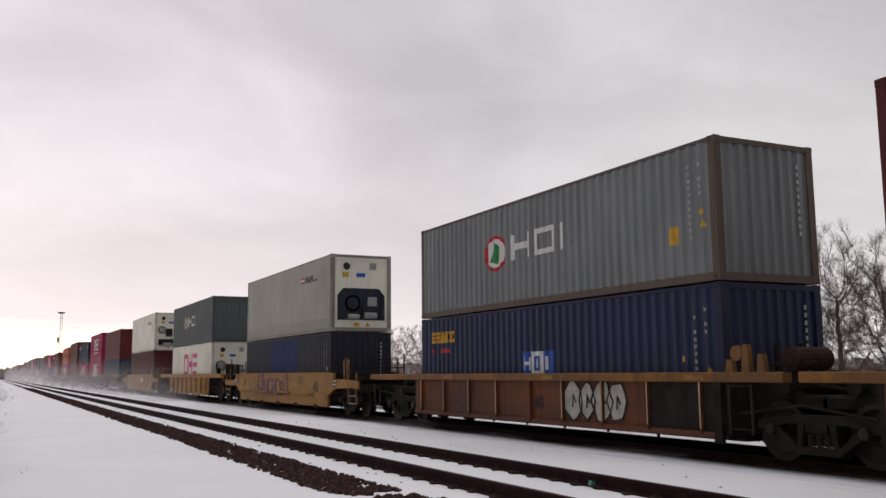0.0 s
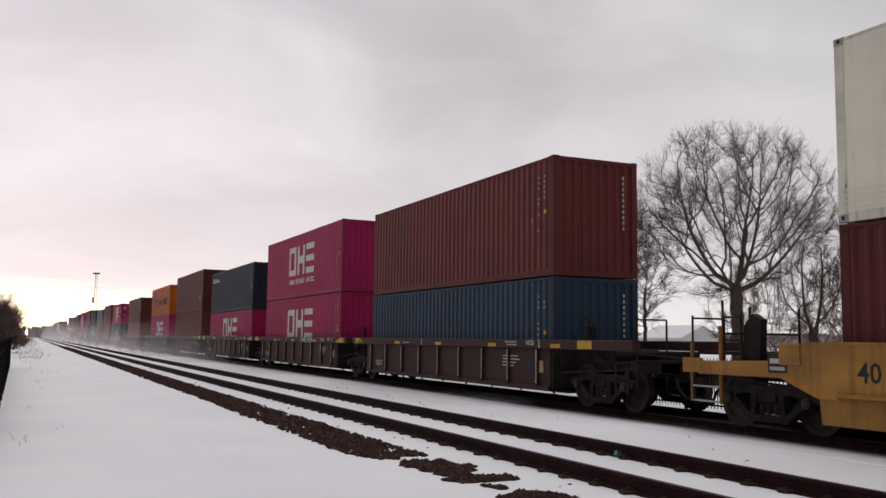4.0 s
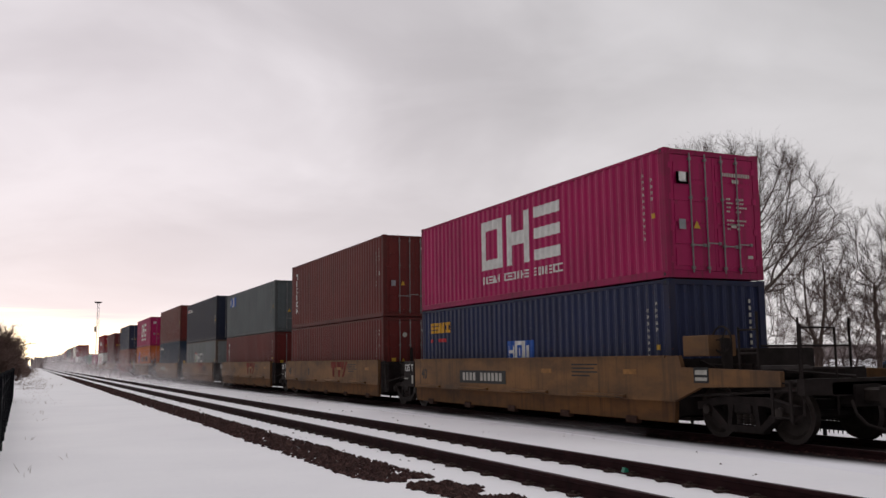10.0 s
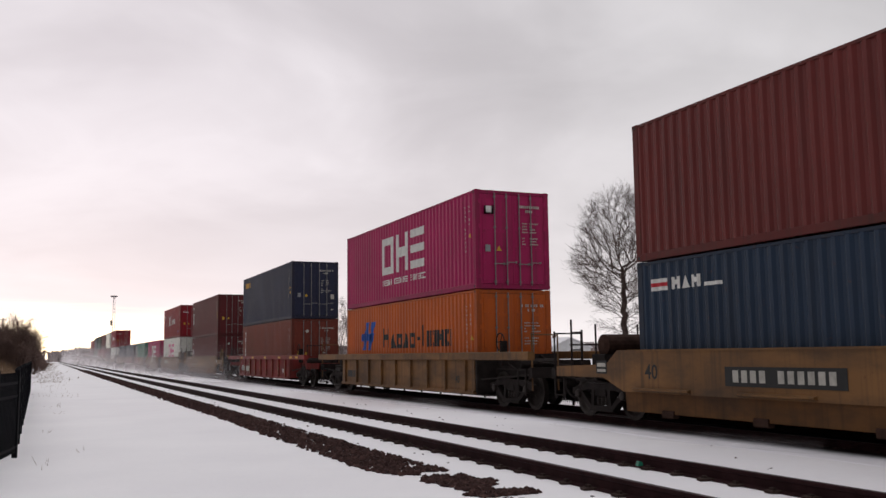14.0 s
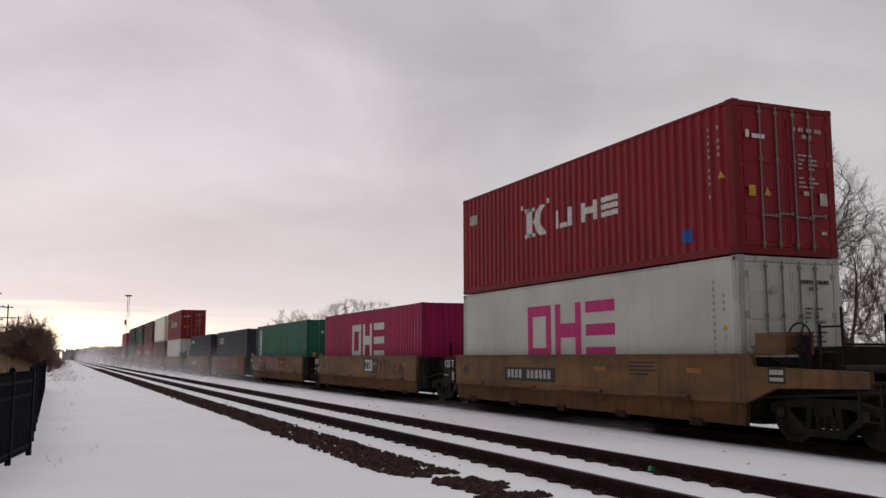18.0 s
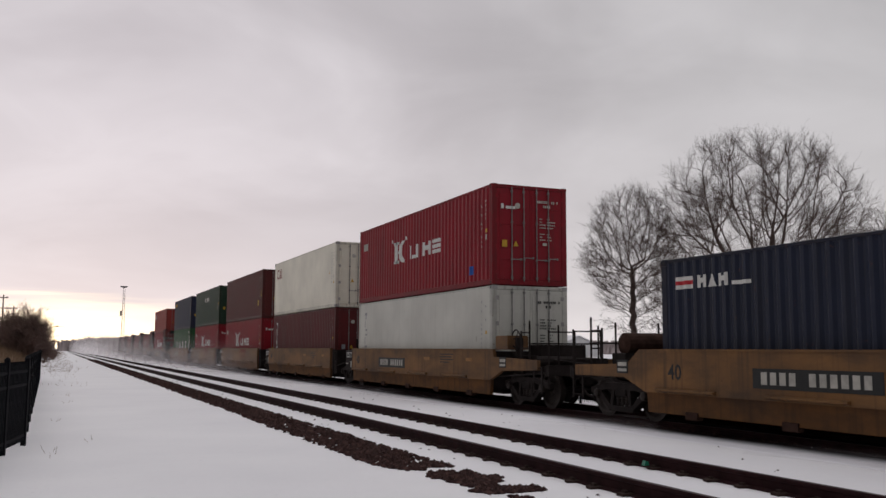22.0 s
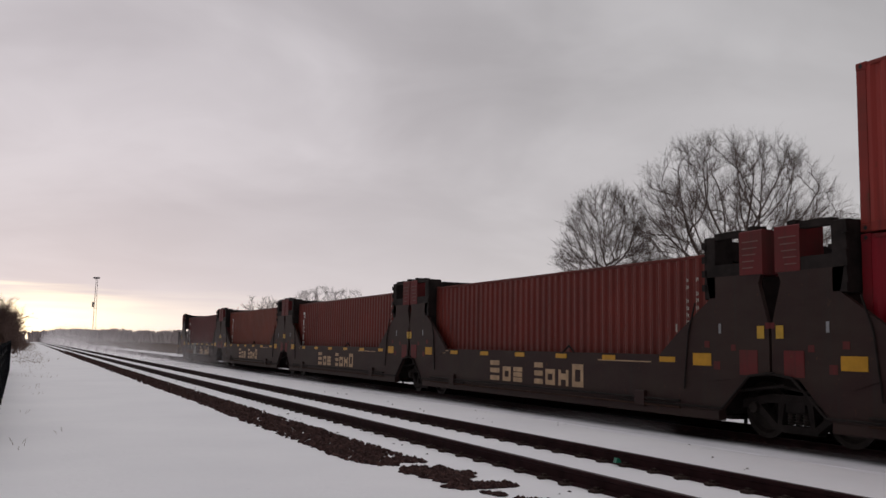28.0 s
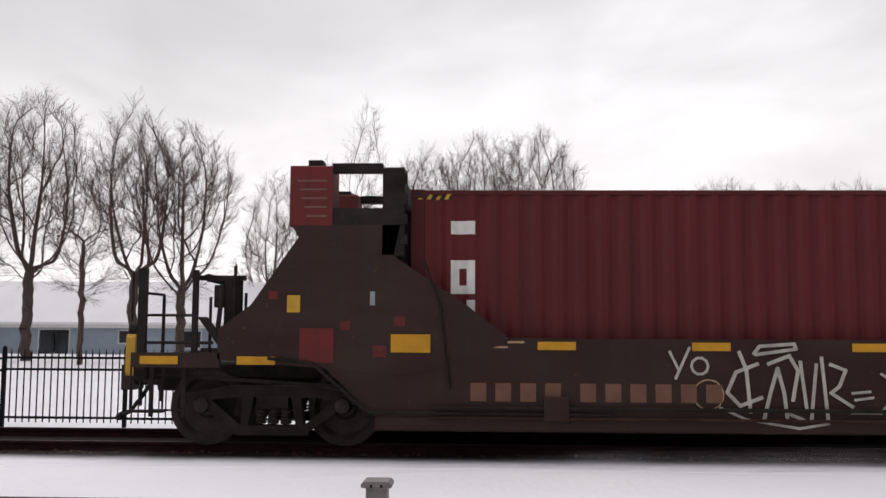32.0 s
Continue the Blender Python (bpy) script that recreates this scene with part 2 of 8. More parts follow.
CONT = {  # container paints
    "ink": rgb(42, 46, 62), "grey": rgb(146, 150, 150), "dkgrey": rgb(106, 114, 116), "blue": rgb(38, 47, 86), "navy": rgb(30, 38, 62),
    "navy2": rgb(38, 58, 82), "teal": rgb(40, 66, 92), "magenta": rgb(196, 26, 102), "brown": rgb(122, 46, 42), "brown2": rgb(104, 36, 36),
    "rust": rgb(138, 62, 45), "orange": rgb(222, 104, 24), "red": rgb(162, 20, 40), "salmon": rgb(176, 66, 58), "green": rgb(44, 128, 104),
    "dkgreen": rgb(36, 66, 48), "uagreen": rgb(24, 96, 46), "slate": rgb(64, 72, 82), "white": rgb(232, 227, 210), "offwhite": rgb(206, 205, 196),
    "greige": rgb(152, 147, 137), "seaco": rgb(44, 50, 78), "maroon": rgb(110, 34, 38), "sealand": rgb(130, 47, 37),
}


def cpaint(key):
    return paint("container_paint_" + key, shade(CONT[key], 0.85 if key in ("white", "offwhite", "greige") else 0.62), 0.2 if key in ("white", "offwhite") else 0.5 if key in ("grey", "dkgrey", "greige") else 0.35, 0.5, 0.14 if key in ("white", "offwhite") else 0.45)


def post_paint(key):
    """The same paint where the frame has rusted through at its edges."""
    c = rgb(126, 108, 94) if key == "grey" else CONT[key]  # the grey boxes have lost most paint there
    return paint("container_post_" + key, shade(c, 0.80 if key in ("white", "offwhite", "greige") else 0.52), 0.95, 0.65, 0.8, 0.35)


YEL = paint("wagon_yellow", rgb(124, 88, 52), 0.85, 0.7, 0.85, 0.9)
MURAL = plain("faded_pink_mural", (0.22, 0.10, 0.10, 1), 0.75, 0, 0.45, 1.4)
YEL_GRIME = paint("wagon_yellow_grimy", rgb(108, 74, 44), 0.9, 0.8, 0.9, 0.95)
OCHRE = paint("wagon_ochre", rgb(164, 118, 54), 0.6, 0.65, 0.6, 0.55)
BROWNFOOT = plain("muddy_foot", (0.045, 0.024, 0.018, 1), 0.85, 0, 0.4, 5)
ROD = plain("dull_lock_rod", (0.20, 0.195, 0.19, 1), 0.6, 0.2, 0.3, 8)
NAVYWORKS = plain("navy_machinery", (0.014, 0.016, 0.028, 1), 0.6, 0, 0.4, 6)
ORA = paint("wagon_orange", rgb(104, 58, 36), 0.9, 0.7, 0.95, 0.9)
CHORD = paint("wagon_worn_chord", rgb(136, 92, 40), 0.9, 0.65, 0.8, 0.8)
FADED_ORANGE = plain("faded_reflector", (0.26, 0.12, 0.03, 1), 0.6, 0, 0.3, 8)
BRN = paint("wagon_brown", rgb(60, 36, 33), 0.5, 0.7, 0.6)
REDW = paint("wagon_red", rgb(128, 44, 42), 0.8, 0.7, 0.8, 0.6)
CSX = paint("wagon_dark_brown", rgb(47, 26, 25), 0.8, 0.7, 0.8, 0.7)
BOXRED = paint("ballast_box_red", rgb(104, 34, 36), 0.8, 0.7, 0.8, 0.5)


# ---- mesh building ----
class Mesh:
    """Collects faces; becomes one mesh object."""

    def __init__(self):
        self.v, self.f = [], []

    def quad(self, a, b, c, d):
        i = len(self.v)
        self.v += [a, b, c, d]
        self.f.append((i, i + 1, i + 2, i + 3))
        return self

    def box(self, x0, x1, y0, y1, z0, z1, bev=0.0):
        if bev:
            return self.prism([(x0 + bev, z0), (x1 - bev, z0), (x1, z0 + bev), (x1, z1 - bev), (x1 - bev, z1), (x0 + bev, z1), (x0, z1 - bev), (x0, z0 + bev)], y0, y1, "xz")
        i = len(self.v)
        self.v += [(x0, y0, z0), (x1, y0, z0), (x1, y1, z0), (x0, y1, z0), (x0, y0, z1), (x1, y0, z1), (x1, y1, z1), (x0, y1, z1)]
        self.f += [(i, i + 3, i + 2, i + 1), (i + 4, i + 5, i + 6, i + 7), (i, i + 1, i + 5, i + 4), (i + 1, i + 2, i + 6, i + 5), (i + 2, i + 3, i + 7, i + 6), (i + 3, i, i + 4, i + 7)]
        return self

    def prism(self, pts, a, b, plane):
        """Extrude a 2D outline: plane 'xz' along y, 'yz' along x, 'xy' along z."""
        put = {"xz": lambda p, w: (p[0], w, p[1]), "yz": lambda p, w: (w, p[0], p[1]), "xy": lambda p, w: (p[0], p[1], w)}[plane]
        i, n = len(self.v), len(pts)
        self.v += [put(p, a) for p in pts] + [put(p, b) for p in pts]
        self.f += [tuple(range(i + n - 1, i - 1, -1)), tuple(range(i + n, i + 2 * n))]
        self.f += [(i + k, i + (k + 1) % n, i + n + (k + 1) % n, i + n + k) for k in range(n)]
        return self

    def tube(self, p, q, r0, r1=None, n=6, caps=True):
        r1 = r0 if r1 is None else r1
        p, q = Vector(p), Vector(q)
        d = (q - p).normalized()
        a = d.orthogonal().normalized()
        b = d.cross(a)
        i = len(self.v)
        for c, r in ((p, r0), (q, r1)):
            self.v += [tuple(c + (a * math.cos(2 * math.pi * k / n) + b * math.sin(2 * math.pi * k / n)) * r) for k in range(n)]
        self.f += [(i + k, i + (k + 1) % n, i + n + (k + 1) % n, i + n + k) for k in range(n)]
        if caps:
            self.f += [tuple(range(i + n - 1, i - 1, -1)), tuple(range(i + n, i + 2 * n))]
        return self

    def disc(self, c, axis, outline, n=20):
        """Turned body: outline of (along axis, radius) round the axis 'x', 'y' or 'z' at c."""
        i, m = len(self.v), len(outline)
        for w, r in outline:
            for k in range(n):
                s, t = r * math.cos(2 * math.pi * k / n), r * math.sin(2 * math.pi * k / n)
                o = {"x": (w, s, t), "y": (t, w, s), "z": (s, t, w)}[axis]
                self.v.append((c[0] + o[0], c[1] + o[1], c[2] + o[2]))
        for j in range(m - 1):
            self.f += [(i + j * n + k, i + j * n + (k + 1) % n, i + (j + 1) * n + (k + 1) % n, i + (j + 1) * n + k) for k in range(n)]
        self.f += [tuple(range(i + n - 1, i - 1, -1)), tuple(range(i + (m - 1) * n, i + m * n))]
        return self

    def data(self, name, mat, smooth=False, fix=True):
        me = bpy.data.meshes.new(name)
        me.from_pydata(self.v, [], self.f)
        if fix:
            bm = bmesh.new()
            bm.from_mesh(me)
            bmesh.ops.recalc_face_normals(bm, faces=bm.faces)
            bm.to_mesh(me)
            bm.free()
        if smooth:
            me.polygons.foreach_set("use_smooth", [True] * len(me.polygons))
        me.materials.append(mat)
        return me


def part(name, mesh, mat, parent, label="", m=None, smooth=False):
    """Link a Mesh (or finished mesh data) as one object under its thing."""
    me = mesh.data(name, mat, smooth) if isinstance(mesh, Mesh) else mesh
    ob = new(name, me)
    ob.parent = parent
    if m is not None:
        ob.matrix_basis = m
    if label:
        tagged(ob, label)
    if name in ("number_bars", "data_lines", "bolts", "plate_lines"):
        tagged(ob, kind="stuff")
    return ob


def thing(name, label, category, group="", kind=""):
    return tagged(new(name), label, category, group, kind)


TEXTS = {}


def text_data(words, size, mat):
    key = (words, size, mat.name)
    if key not in TEXTS:
        cu = bpy.data.curves.new("lettering", "FONT")
        cu.body, cu.size, cu.extrude, cu.resolution_u, cu.offset = words, size, 0.002, 2, size * 0.012
        ob = bpy.data.objects.new("lettering", cu)
        me = bpy.data.meshes.new_from_object(ob)
        me.materials.clear()
        me.materials.append(mat)
        bpy.data.objects.remove(ob)
        TEXTS[key] = me
    return TEXTS[key]


def lettering(words, size, mat, parent, u, z, x, yend, label=""):
    """Writing on the side that faces the camera: u metres from the rear end yend, towards the front."""
    m = Matrix(((0, 0, -1, x), (-1, 0, 0, yend - u), (0, 1, 0, z), (0, 0, 0, 1)))
    return part("lettering", text_data(words, size, mat), mat, parent, label, m)


# ---- shipping containers ----
CL, CW = 12.192, 2.438
HI, LO = 2.896, 2.591
PER = (CL - 0.34) / 43
BREAKS = []
for _k in range(43):
    for _a, _d in ((0.0, 0.0), (0.26, 0.0), (0.50, 0.036), (0.76, 0.036)):
        BREAKS.append((0.17 + (_k + _a) * PER, _d))
BREAKS.append((0.17 + 43 * PER, 0.0))
BU = np.array([b[0] for b in BREAKS])
BD = np.array([b[1] for b in BREAKS])


def rib_depth(u):
    return float(np.interp(u, BU, BD))


def span(poly, u):
    """Heights at which the line at u crosses a convex outline."""
    zs = []
    for (a, b), (c, d) in zip(poly, poly[1:] + poly[:1]):
        if min(a, c) - 1e-9 <= u <= max(a, c) + 1e-9:
            zs += [b, d] if abs(a - c) < 1e-9 else [b + (d - b) * (u - a) / (c - a)]
    return (min(zs), max(zs)) if zs else None


def decal(polys, ribbed, x=-1.211, off=0.004, yend=CL):
    """Paint that follows the ribs: convex outlines in (metres from the rear, height)."""
    ms = Mesh()
    for poly in polys:
        lo, hi = min(p[0] for p in poly), max(p[0] for p in poly)
        cuts = sorted({round(lo, 4), round(hi, 4)} | {round(p[0], 4) for p in poly} | ({round(b, 4) for b in BU if lo < b < hi} if ribbed else set()))
        for a, b in zip(cuts, cuts[1:]):
            sa, sb = span(poly, min(a + 1e-5, hi)), span(poly, max(b - 1e-5, lo))
            if not sa or not sb or b - a < 1e-4:
                continue
            xa, xb = (x - off + (rib_depth(a) if ribbed else 0)), (x - off + (rib_depth(b) if ribbed else 0))
            ms.quad((xa, yend - a, sa[0]), (xb, yend - b, sb[0]), (xb, yend - b, sb[1]), (xa, yend - a, sa[1]))
    return ms


def rect(u, z, w, h):
    return [(u, z), (u + w, z), (u + w, z + h), (u, z + h)]


def mark(code, u, z, w, h, t=0.2):
    """Plain painted shapes that stand for a mark: ring, bars, slab, post."""
    t *= h
    if code == "0":  # ring
        return [rect(u, z, t, h), rect(u + w - t, z, t, h), rect(u + t, z, w - 2 * t, t), rect(u + t, z + h - t, w - 2 * t, t)]
    if code == "1":  # post
        return [rect(u, z, min(t * 1.2, w), h)]
    if code == "2":  # two posts with a brace between
        return [rect(u, z, t, h), rect(u + w - t, z, t, h), rect(u + t, z + h * 0.38, w - 2 * t, t * 1.3)]
    if code == "3":  # three bars
        return [rect(u, z + k * (h - t) / 2, w, t) for k in range(3)]
    if code == "4":  # wedge
        return [[(u, z), (u + w, z), (u + w * 0.62, z + h), (u + w * 0.38, z + h)]]
    if code == "5":  # slab with a notch
        return [rect(u, z, t * 1.3, h), rect(u + t * 1.3, z, w - t * 1.3, t), rect(u + t * 1.3, z + h - t, w - t * 1.3, t)]
    if code == "6":  # trough
        return [rect(u, z + t, t, h - t), rect(u + w - t, z + t, t, h - t), rect(u + 0.2 * t, z, w - 0.4 * t, t)]
    if code == "7":  # cap on a stub
        return [rect(u, z + h * 0.6, w, h * 0.4), rect(u + w * 0.3, z, w * 0.4, h * 0.6)]
    return [rect(u, z, w, h)]


def marks(codes, u, z, h, w=0.7, gap=0.2, t=0.2):
    """A row of shapes, h high, each w * h wide."""
    out = []
    for c in codes:
        if c != " ":
            out += mark(c, u, z, w * h, h, t)
        u += (w + gap) * h if c != "1" else (t * 1.2 + gap) * h
    return out


def column(codes, u, z, h, w=0.8, gap=0.25, t=0.2):
    """The same, one under another from the top z."""
    out = []
    for c in codes:
        z -= h
        out += mark(c, u, z, w * h, h, t)
        z -= gap * h
    return out


def code_column(u, z, n, h=0.1, seed=1):
    """A number painted downwards, too small to read: short bars."""
    rnd = random.Random(seed)
    out = []
    for k in range(n):
        z -= h
        if rnd.random() < 0.85:
            out += [rect(u, z, h * 0.25, h * 0.75), rect(u + h * 0.4, z + h * 0.2 * rnd.random(), h * 0.25, h * 0.55)]
        z -= h * 0.3
    return out


def triangle(u, z, s):
    return [[(u, z), (u + s, z), (u + s / 2, z + s * 0.9)]]


def shapes(polys):
    """Outlines sorted into the separate shapes that they make where they touch."""
    groups = []
    for q in polys:
        a0, a1, b0, b1 = min(p[0] for p in q) - 0.005, max(p[0] for p in q) + 0.005, min(p[1] for p in q) - 0.005, max(p[1] for p in q) + 0.005
        near = [g for g in groups if any(a0 <= max(p[0] for p in o) and a1 >= min(p[0] for p in o) and b0 <= max(p[1] for p in o) and b1 >= min(p[1] for p in o) for o in g)]
        for g in near:
            groups.remove(g)
        groups.append([q] + [o for g in near for o in g])
    return groups


SHARED = {}


def shared(key, make):
    if key not in SHARED:
        SHARED[key] = make()
    return SHARED[key]


def side_mesh(h, ribbed, mat, sgn):
    def make():
        ms = Mesh()
        z0, z1 = 0.14, h - 0.06
        if ribbed:
            pts = BREAKS
        else:
            pts = [(0.12, 0.0), (CL - 0.12, 0.0)]
        for (a, da), (b, db) in zip(pts, pts[1:]):
            xa, xb = sgn * (1.211 - da), sgn * (1.211 - db)
            ms.quad((xa, CL - a, z0), (xb, CL - b, z0), (xb, CL - b, z1), (xa, CL - a, z1))
        return ms.data("side_panel", mat)
    return shared(("side", h, ribbed, mat.name, sgn), make)


def end_mesh(h, mat, y, sgn):
    def make():
        ms = Mesh()
        z0, z1, n = 0.14, h - 0.06, 9
        per = 2.18 / n
        pts = []
        for k in range(n):
            pts += [(-1.09 + (k + a) * per, d) for a, d in ((0, 0.0), (0.3, 0.0), (0.5, 0.042), (0.8, 0.042))]
        pts.append((1.09, 0.0))
        for (a, da), (b, db) in zip(pts, pts[1:]):
            ms.quad((a, y + sgn * (0.01 + da), z0), (b, y + sgn * (0.01 + db), z0), (b, y + sgn * (0.01 + db), z1), (a, y + sgn * (0.01 + da), z1))
        return ms.data("end_panel", mat)
    return shared(("end", h, mat.name, y, sgn), make)


def frame_mesh(h, mat):
    def make():
        ms = Mesh()
        for sx in (-1, 1):
            a, b = sorted((sx * 1.219, sx * 1.06))
            for y0, y1 in ((0.0, 0.165), (CL - 0.165, CL)):
                ms.box(a, b, y0, y1, 0.118, h - 0.118, 0.012)
            a, b = sorted((sx * 1.215, sx * 1.12))
            ms.box(a, b, 0.165, CL - 0.165, 0.0, 0.15, 0.01)
            ms.box(a, b, 0.165, CL - 0.165, h - 0.075, h - 0.01, 0.01)
        for y0, y1 in ((0.0, 0.1), (CL - 0.1, CL)):
            ms.box(-1.06, 1.06, y0, y1, 0.0, 0.14)
            ms.box(-1.06, 1.06, y0, y1, h - 0.11, h - 0.01)
        for k in range(1, 12):
            ms.box(-1.11, 1.11, k * 1.0 - 0.03, k * 1.0 + 0.03, 0.03, 0.12)
        return ms.data("frame", mat)
    return shared(("frame", h, mat.name), make)


def roof_mesh(h, mat):
    def make():
        ms = Mesh()
        n = 30
        for k in range(n):
            y0 = 0.15 + k * (CL - 0.3) / n
            d = (CL - 0.3) / n
            ms.quad((-1.12, y0, h - 0.03), (1.12, y0, h - 0.03), (1.12, y0 + d * 0.7, h - 0.03), (-1.12, y0 + d * 0.7, h - 0.03))
            ms.quad((-1.12, y0 + d * 0.7, h - 0.03), (1.12, y0 + d * 0.7, h - 0.03), (1.12, y0 + d, h - 0.045), (-1.12, y0 + d, h - 0.045))
        return ms.data("roof", mat)
    return shared(("roof", h, mat.name), make)


def casting_mesh(mat):
    def make():
        ms = Mesh()
        ms.box(-0.085, 0.085, -0.09, 0.09, -0.062, 0.062, 0.014)
        return ms.data("corner_casting", mat)
    return shared(("casting", mat.name), make)


def hole_mesh():
    return shared("hole", lambda: Mesh().disc((0, 0, 0), "x", [(-0.004, 0.035), (0.0, 0.03)], 10).data("casting_hole", BLACKP))


def door_mesh(h, mat):
    def make():
        ms = Mesh()
        ms.box(-0.525, 0.525, -0.02, 0.03, 0.15, h - 0.12, 0.008)
        return ms.data("door", mat)
    return shared(("door", h, mat.name), make)


def rod_mesh(h):
    def make():
        ms = Mesh()
        ms.tube((0, 0, 0.1), (0, 0, h - 0.08), 0.017, n=6)
        for z in (0.2, h * 0.25, h * 0.62, h - 0.2):
            ms.box(-0.03, 0.03, -0.02, 0.03, z - 0.025, z + 0.025)
        return ms.data("lock_rod", ROD)
    return shared(("rod", h), make)


def lever_mesh():
    return shared("lever", lambda: Mesh().box(-0.02, 0.30, -0.025, -0.005, -0.012, 0.012).box(0.27, 0.32, -0.04, 0.0, -0.03, 0.03).data("door_lever", ROD))


def front_doors(box, h, mat, seed, reefer=False):
    rnd = random.Random(seed)
    for sx in (-1, 1):
        door = part("door", door_mesh(h, mat), mat, box, m=pose(sx * 0.53, 0.03, 0))
        field = shared(("field", h, mat.name), lambda: Mesh().box(-0.46, 0.46, -0.034, -0.02, 0, (h - 0.42) / 5 - 0.09, 0.006).data("pressed_field", mat))
        for k in range(5):
            part("pressed_field", field, mat, door, m=pose(0, 0, 0.24 + k * (h - 0.42) / 5))
        for dx in (-0.07, 0.32) if sx < 0 else (-0.32, 0.07):
            part("lock_rod", rod_mesh(h), ROD, door, m=pose(dx, -0.06, 0))
            part("door_lever", lever_mesh(), ROD, door, m=pose(dx - 0.02, -0.07, h * 0.25 + 0.05 * (dx > 0)))
        hinges = Mesh()
        for k in range(4):
            z = 0.35 + k * (h - 0.7) / 3
            hinges.box(sx * 0.53 - 0.05, sx * 0.53 + 0.05, -0.035, 0.0, z - 0.06, z + 0.06)
        part("hinge", hinges, GALV if reefer else mat, door)
    ink = BLACKP if reefer else DIMWHITE
    top = Mesh()  # box number in two short rows, then a small table of weights
    for row, (z, u1) in enumerate(((h - 0.50, 0.92), (h - 0.63, 0.62))):
        u = 0.22 + 0.2 * row
        while u < u1:
            w = rnd.uniform(0.03, 0.05)
            if rnd.random() < 0.85:
                top.box(u, u + w, -0.040, -0.034, z, z + 0.075)
            u += w + 0.022
    part("number_bars", top, ink, box, "two rows of small painted bars")
    table = Mesh()
    for k in range(7):
        z = h - 0.98 - k * 0.085 - 0.1 * (k > 3)
        for u, u1 in ((0.30, 0.30 + 0.16 * rnd.random() + 0.04), (0.55, 0.60 + 0.24 * rnd.random())):
            while u < u1:
                w = rnd.uniform(0.02, 0.05)
                table.box(u, u + w, -0.040, -0.034, z, z + 0.035)
                u += w + 0.018
    part("data_lines", table, ink, box, "small painted table of weights")
    def badge(name, x, z, w, hh, mt):
        part(name, Mesh().box(x, x + w, -0.040, -0.034, z, z + hh), mt, box)
    tri = Mesh().prism([(-0.56, h * 0.38), (-0.40, h * 0.38), (-0.48, h * 0.38 + 0.16)], -0.040, -0.034, "xz")
    part("warning_triangle", tri, SIGN_Y, box)
    if rnd.random() < 0.6:
        badge("sticker", -0.92, h * 0.37, 0.16, 0.2, rnd.choice([GREYP, SIGN_Y]))
    if rnd.random() < 0.5:
        part("round_badge", Mesh().disc((-0.42, -0.036, h - 0.62), "y", [(-0.004, 0.085), (0.004, 0.085)], 16), DIMWHITE, box)
    if rnd.random() < 0.6:
        badge("sticker", 0.80, h * 0.34, 0.18, 0.24, rnd.choice([SIGN_Y, GREYP, DIMWHITE]))
    if rnd.random() < 0.5:
        badge("sticker", 0.40, h * 0.40, 0.13, 0.08, DIMWHITE)
    if rnd.random() < 0.7:
        badge("sticker", 0.80, 0.42, 0.13, 0.06, DIMWHITE)


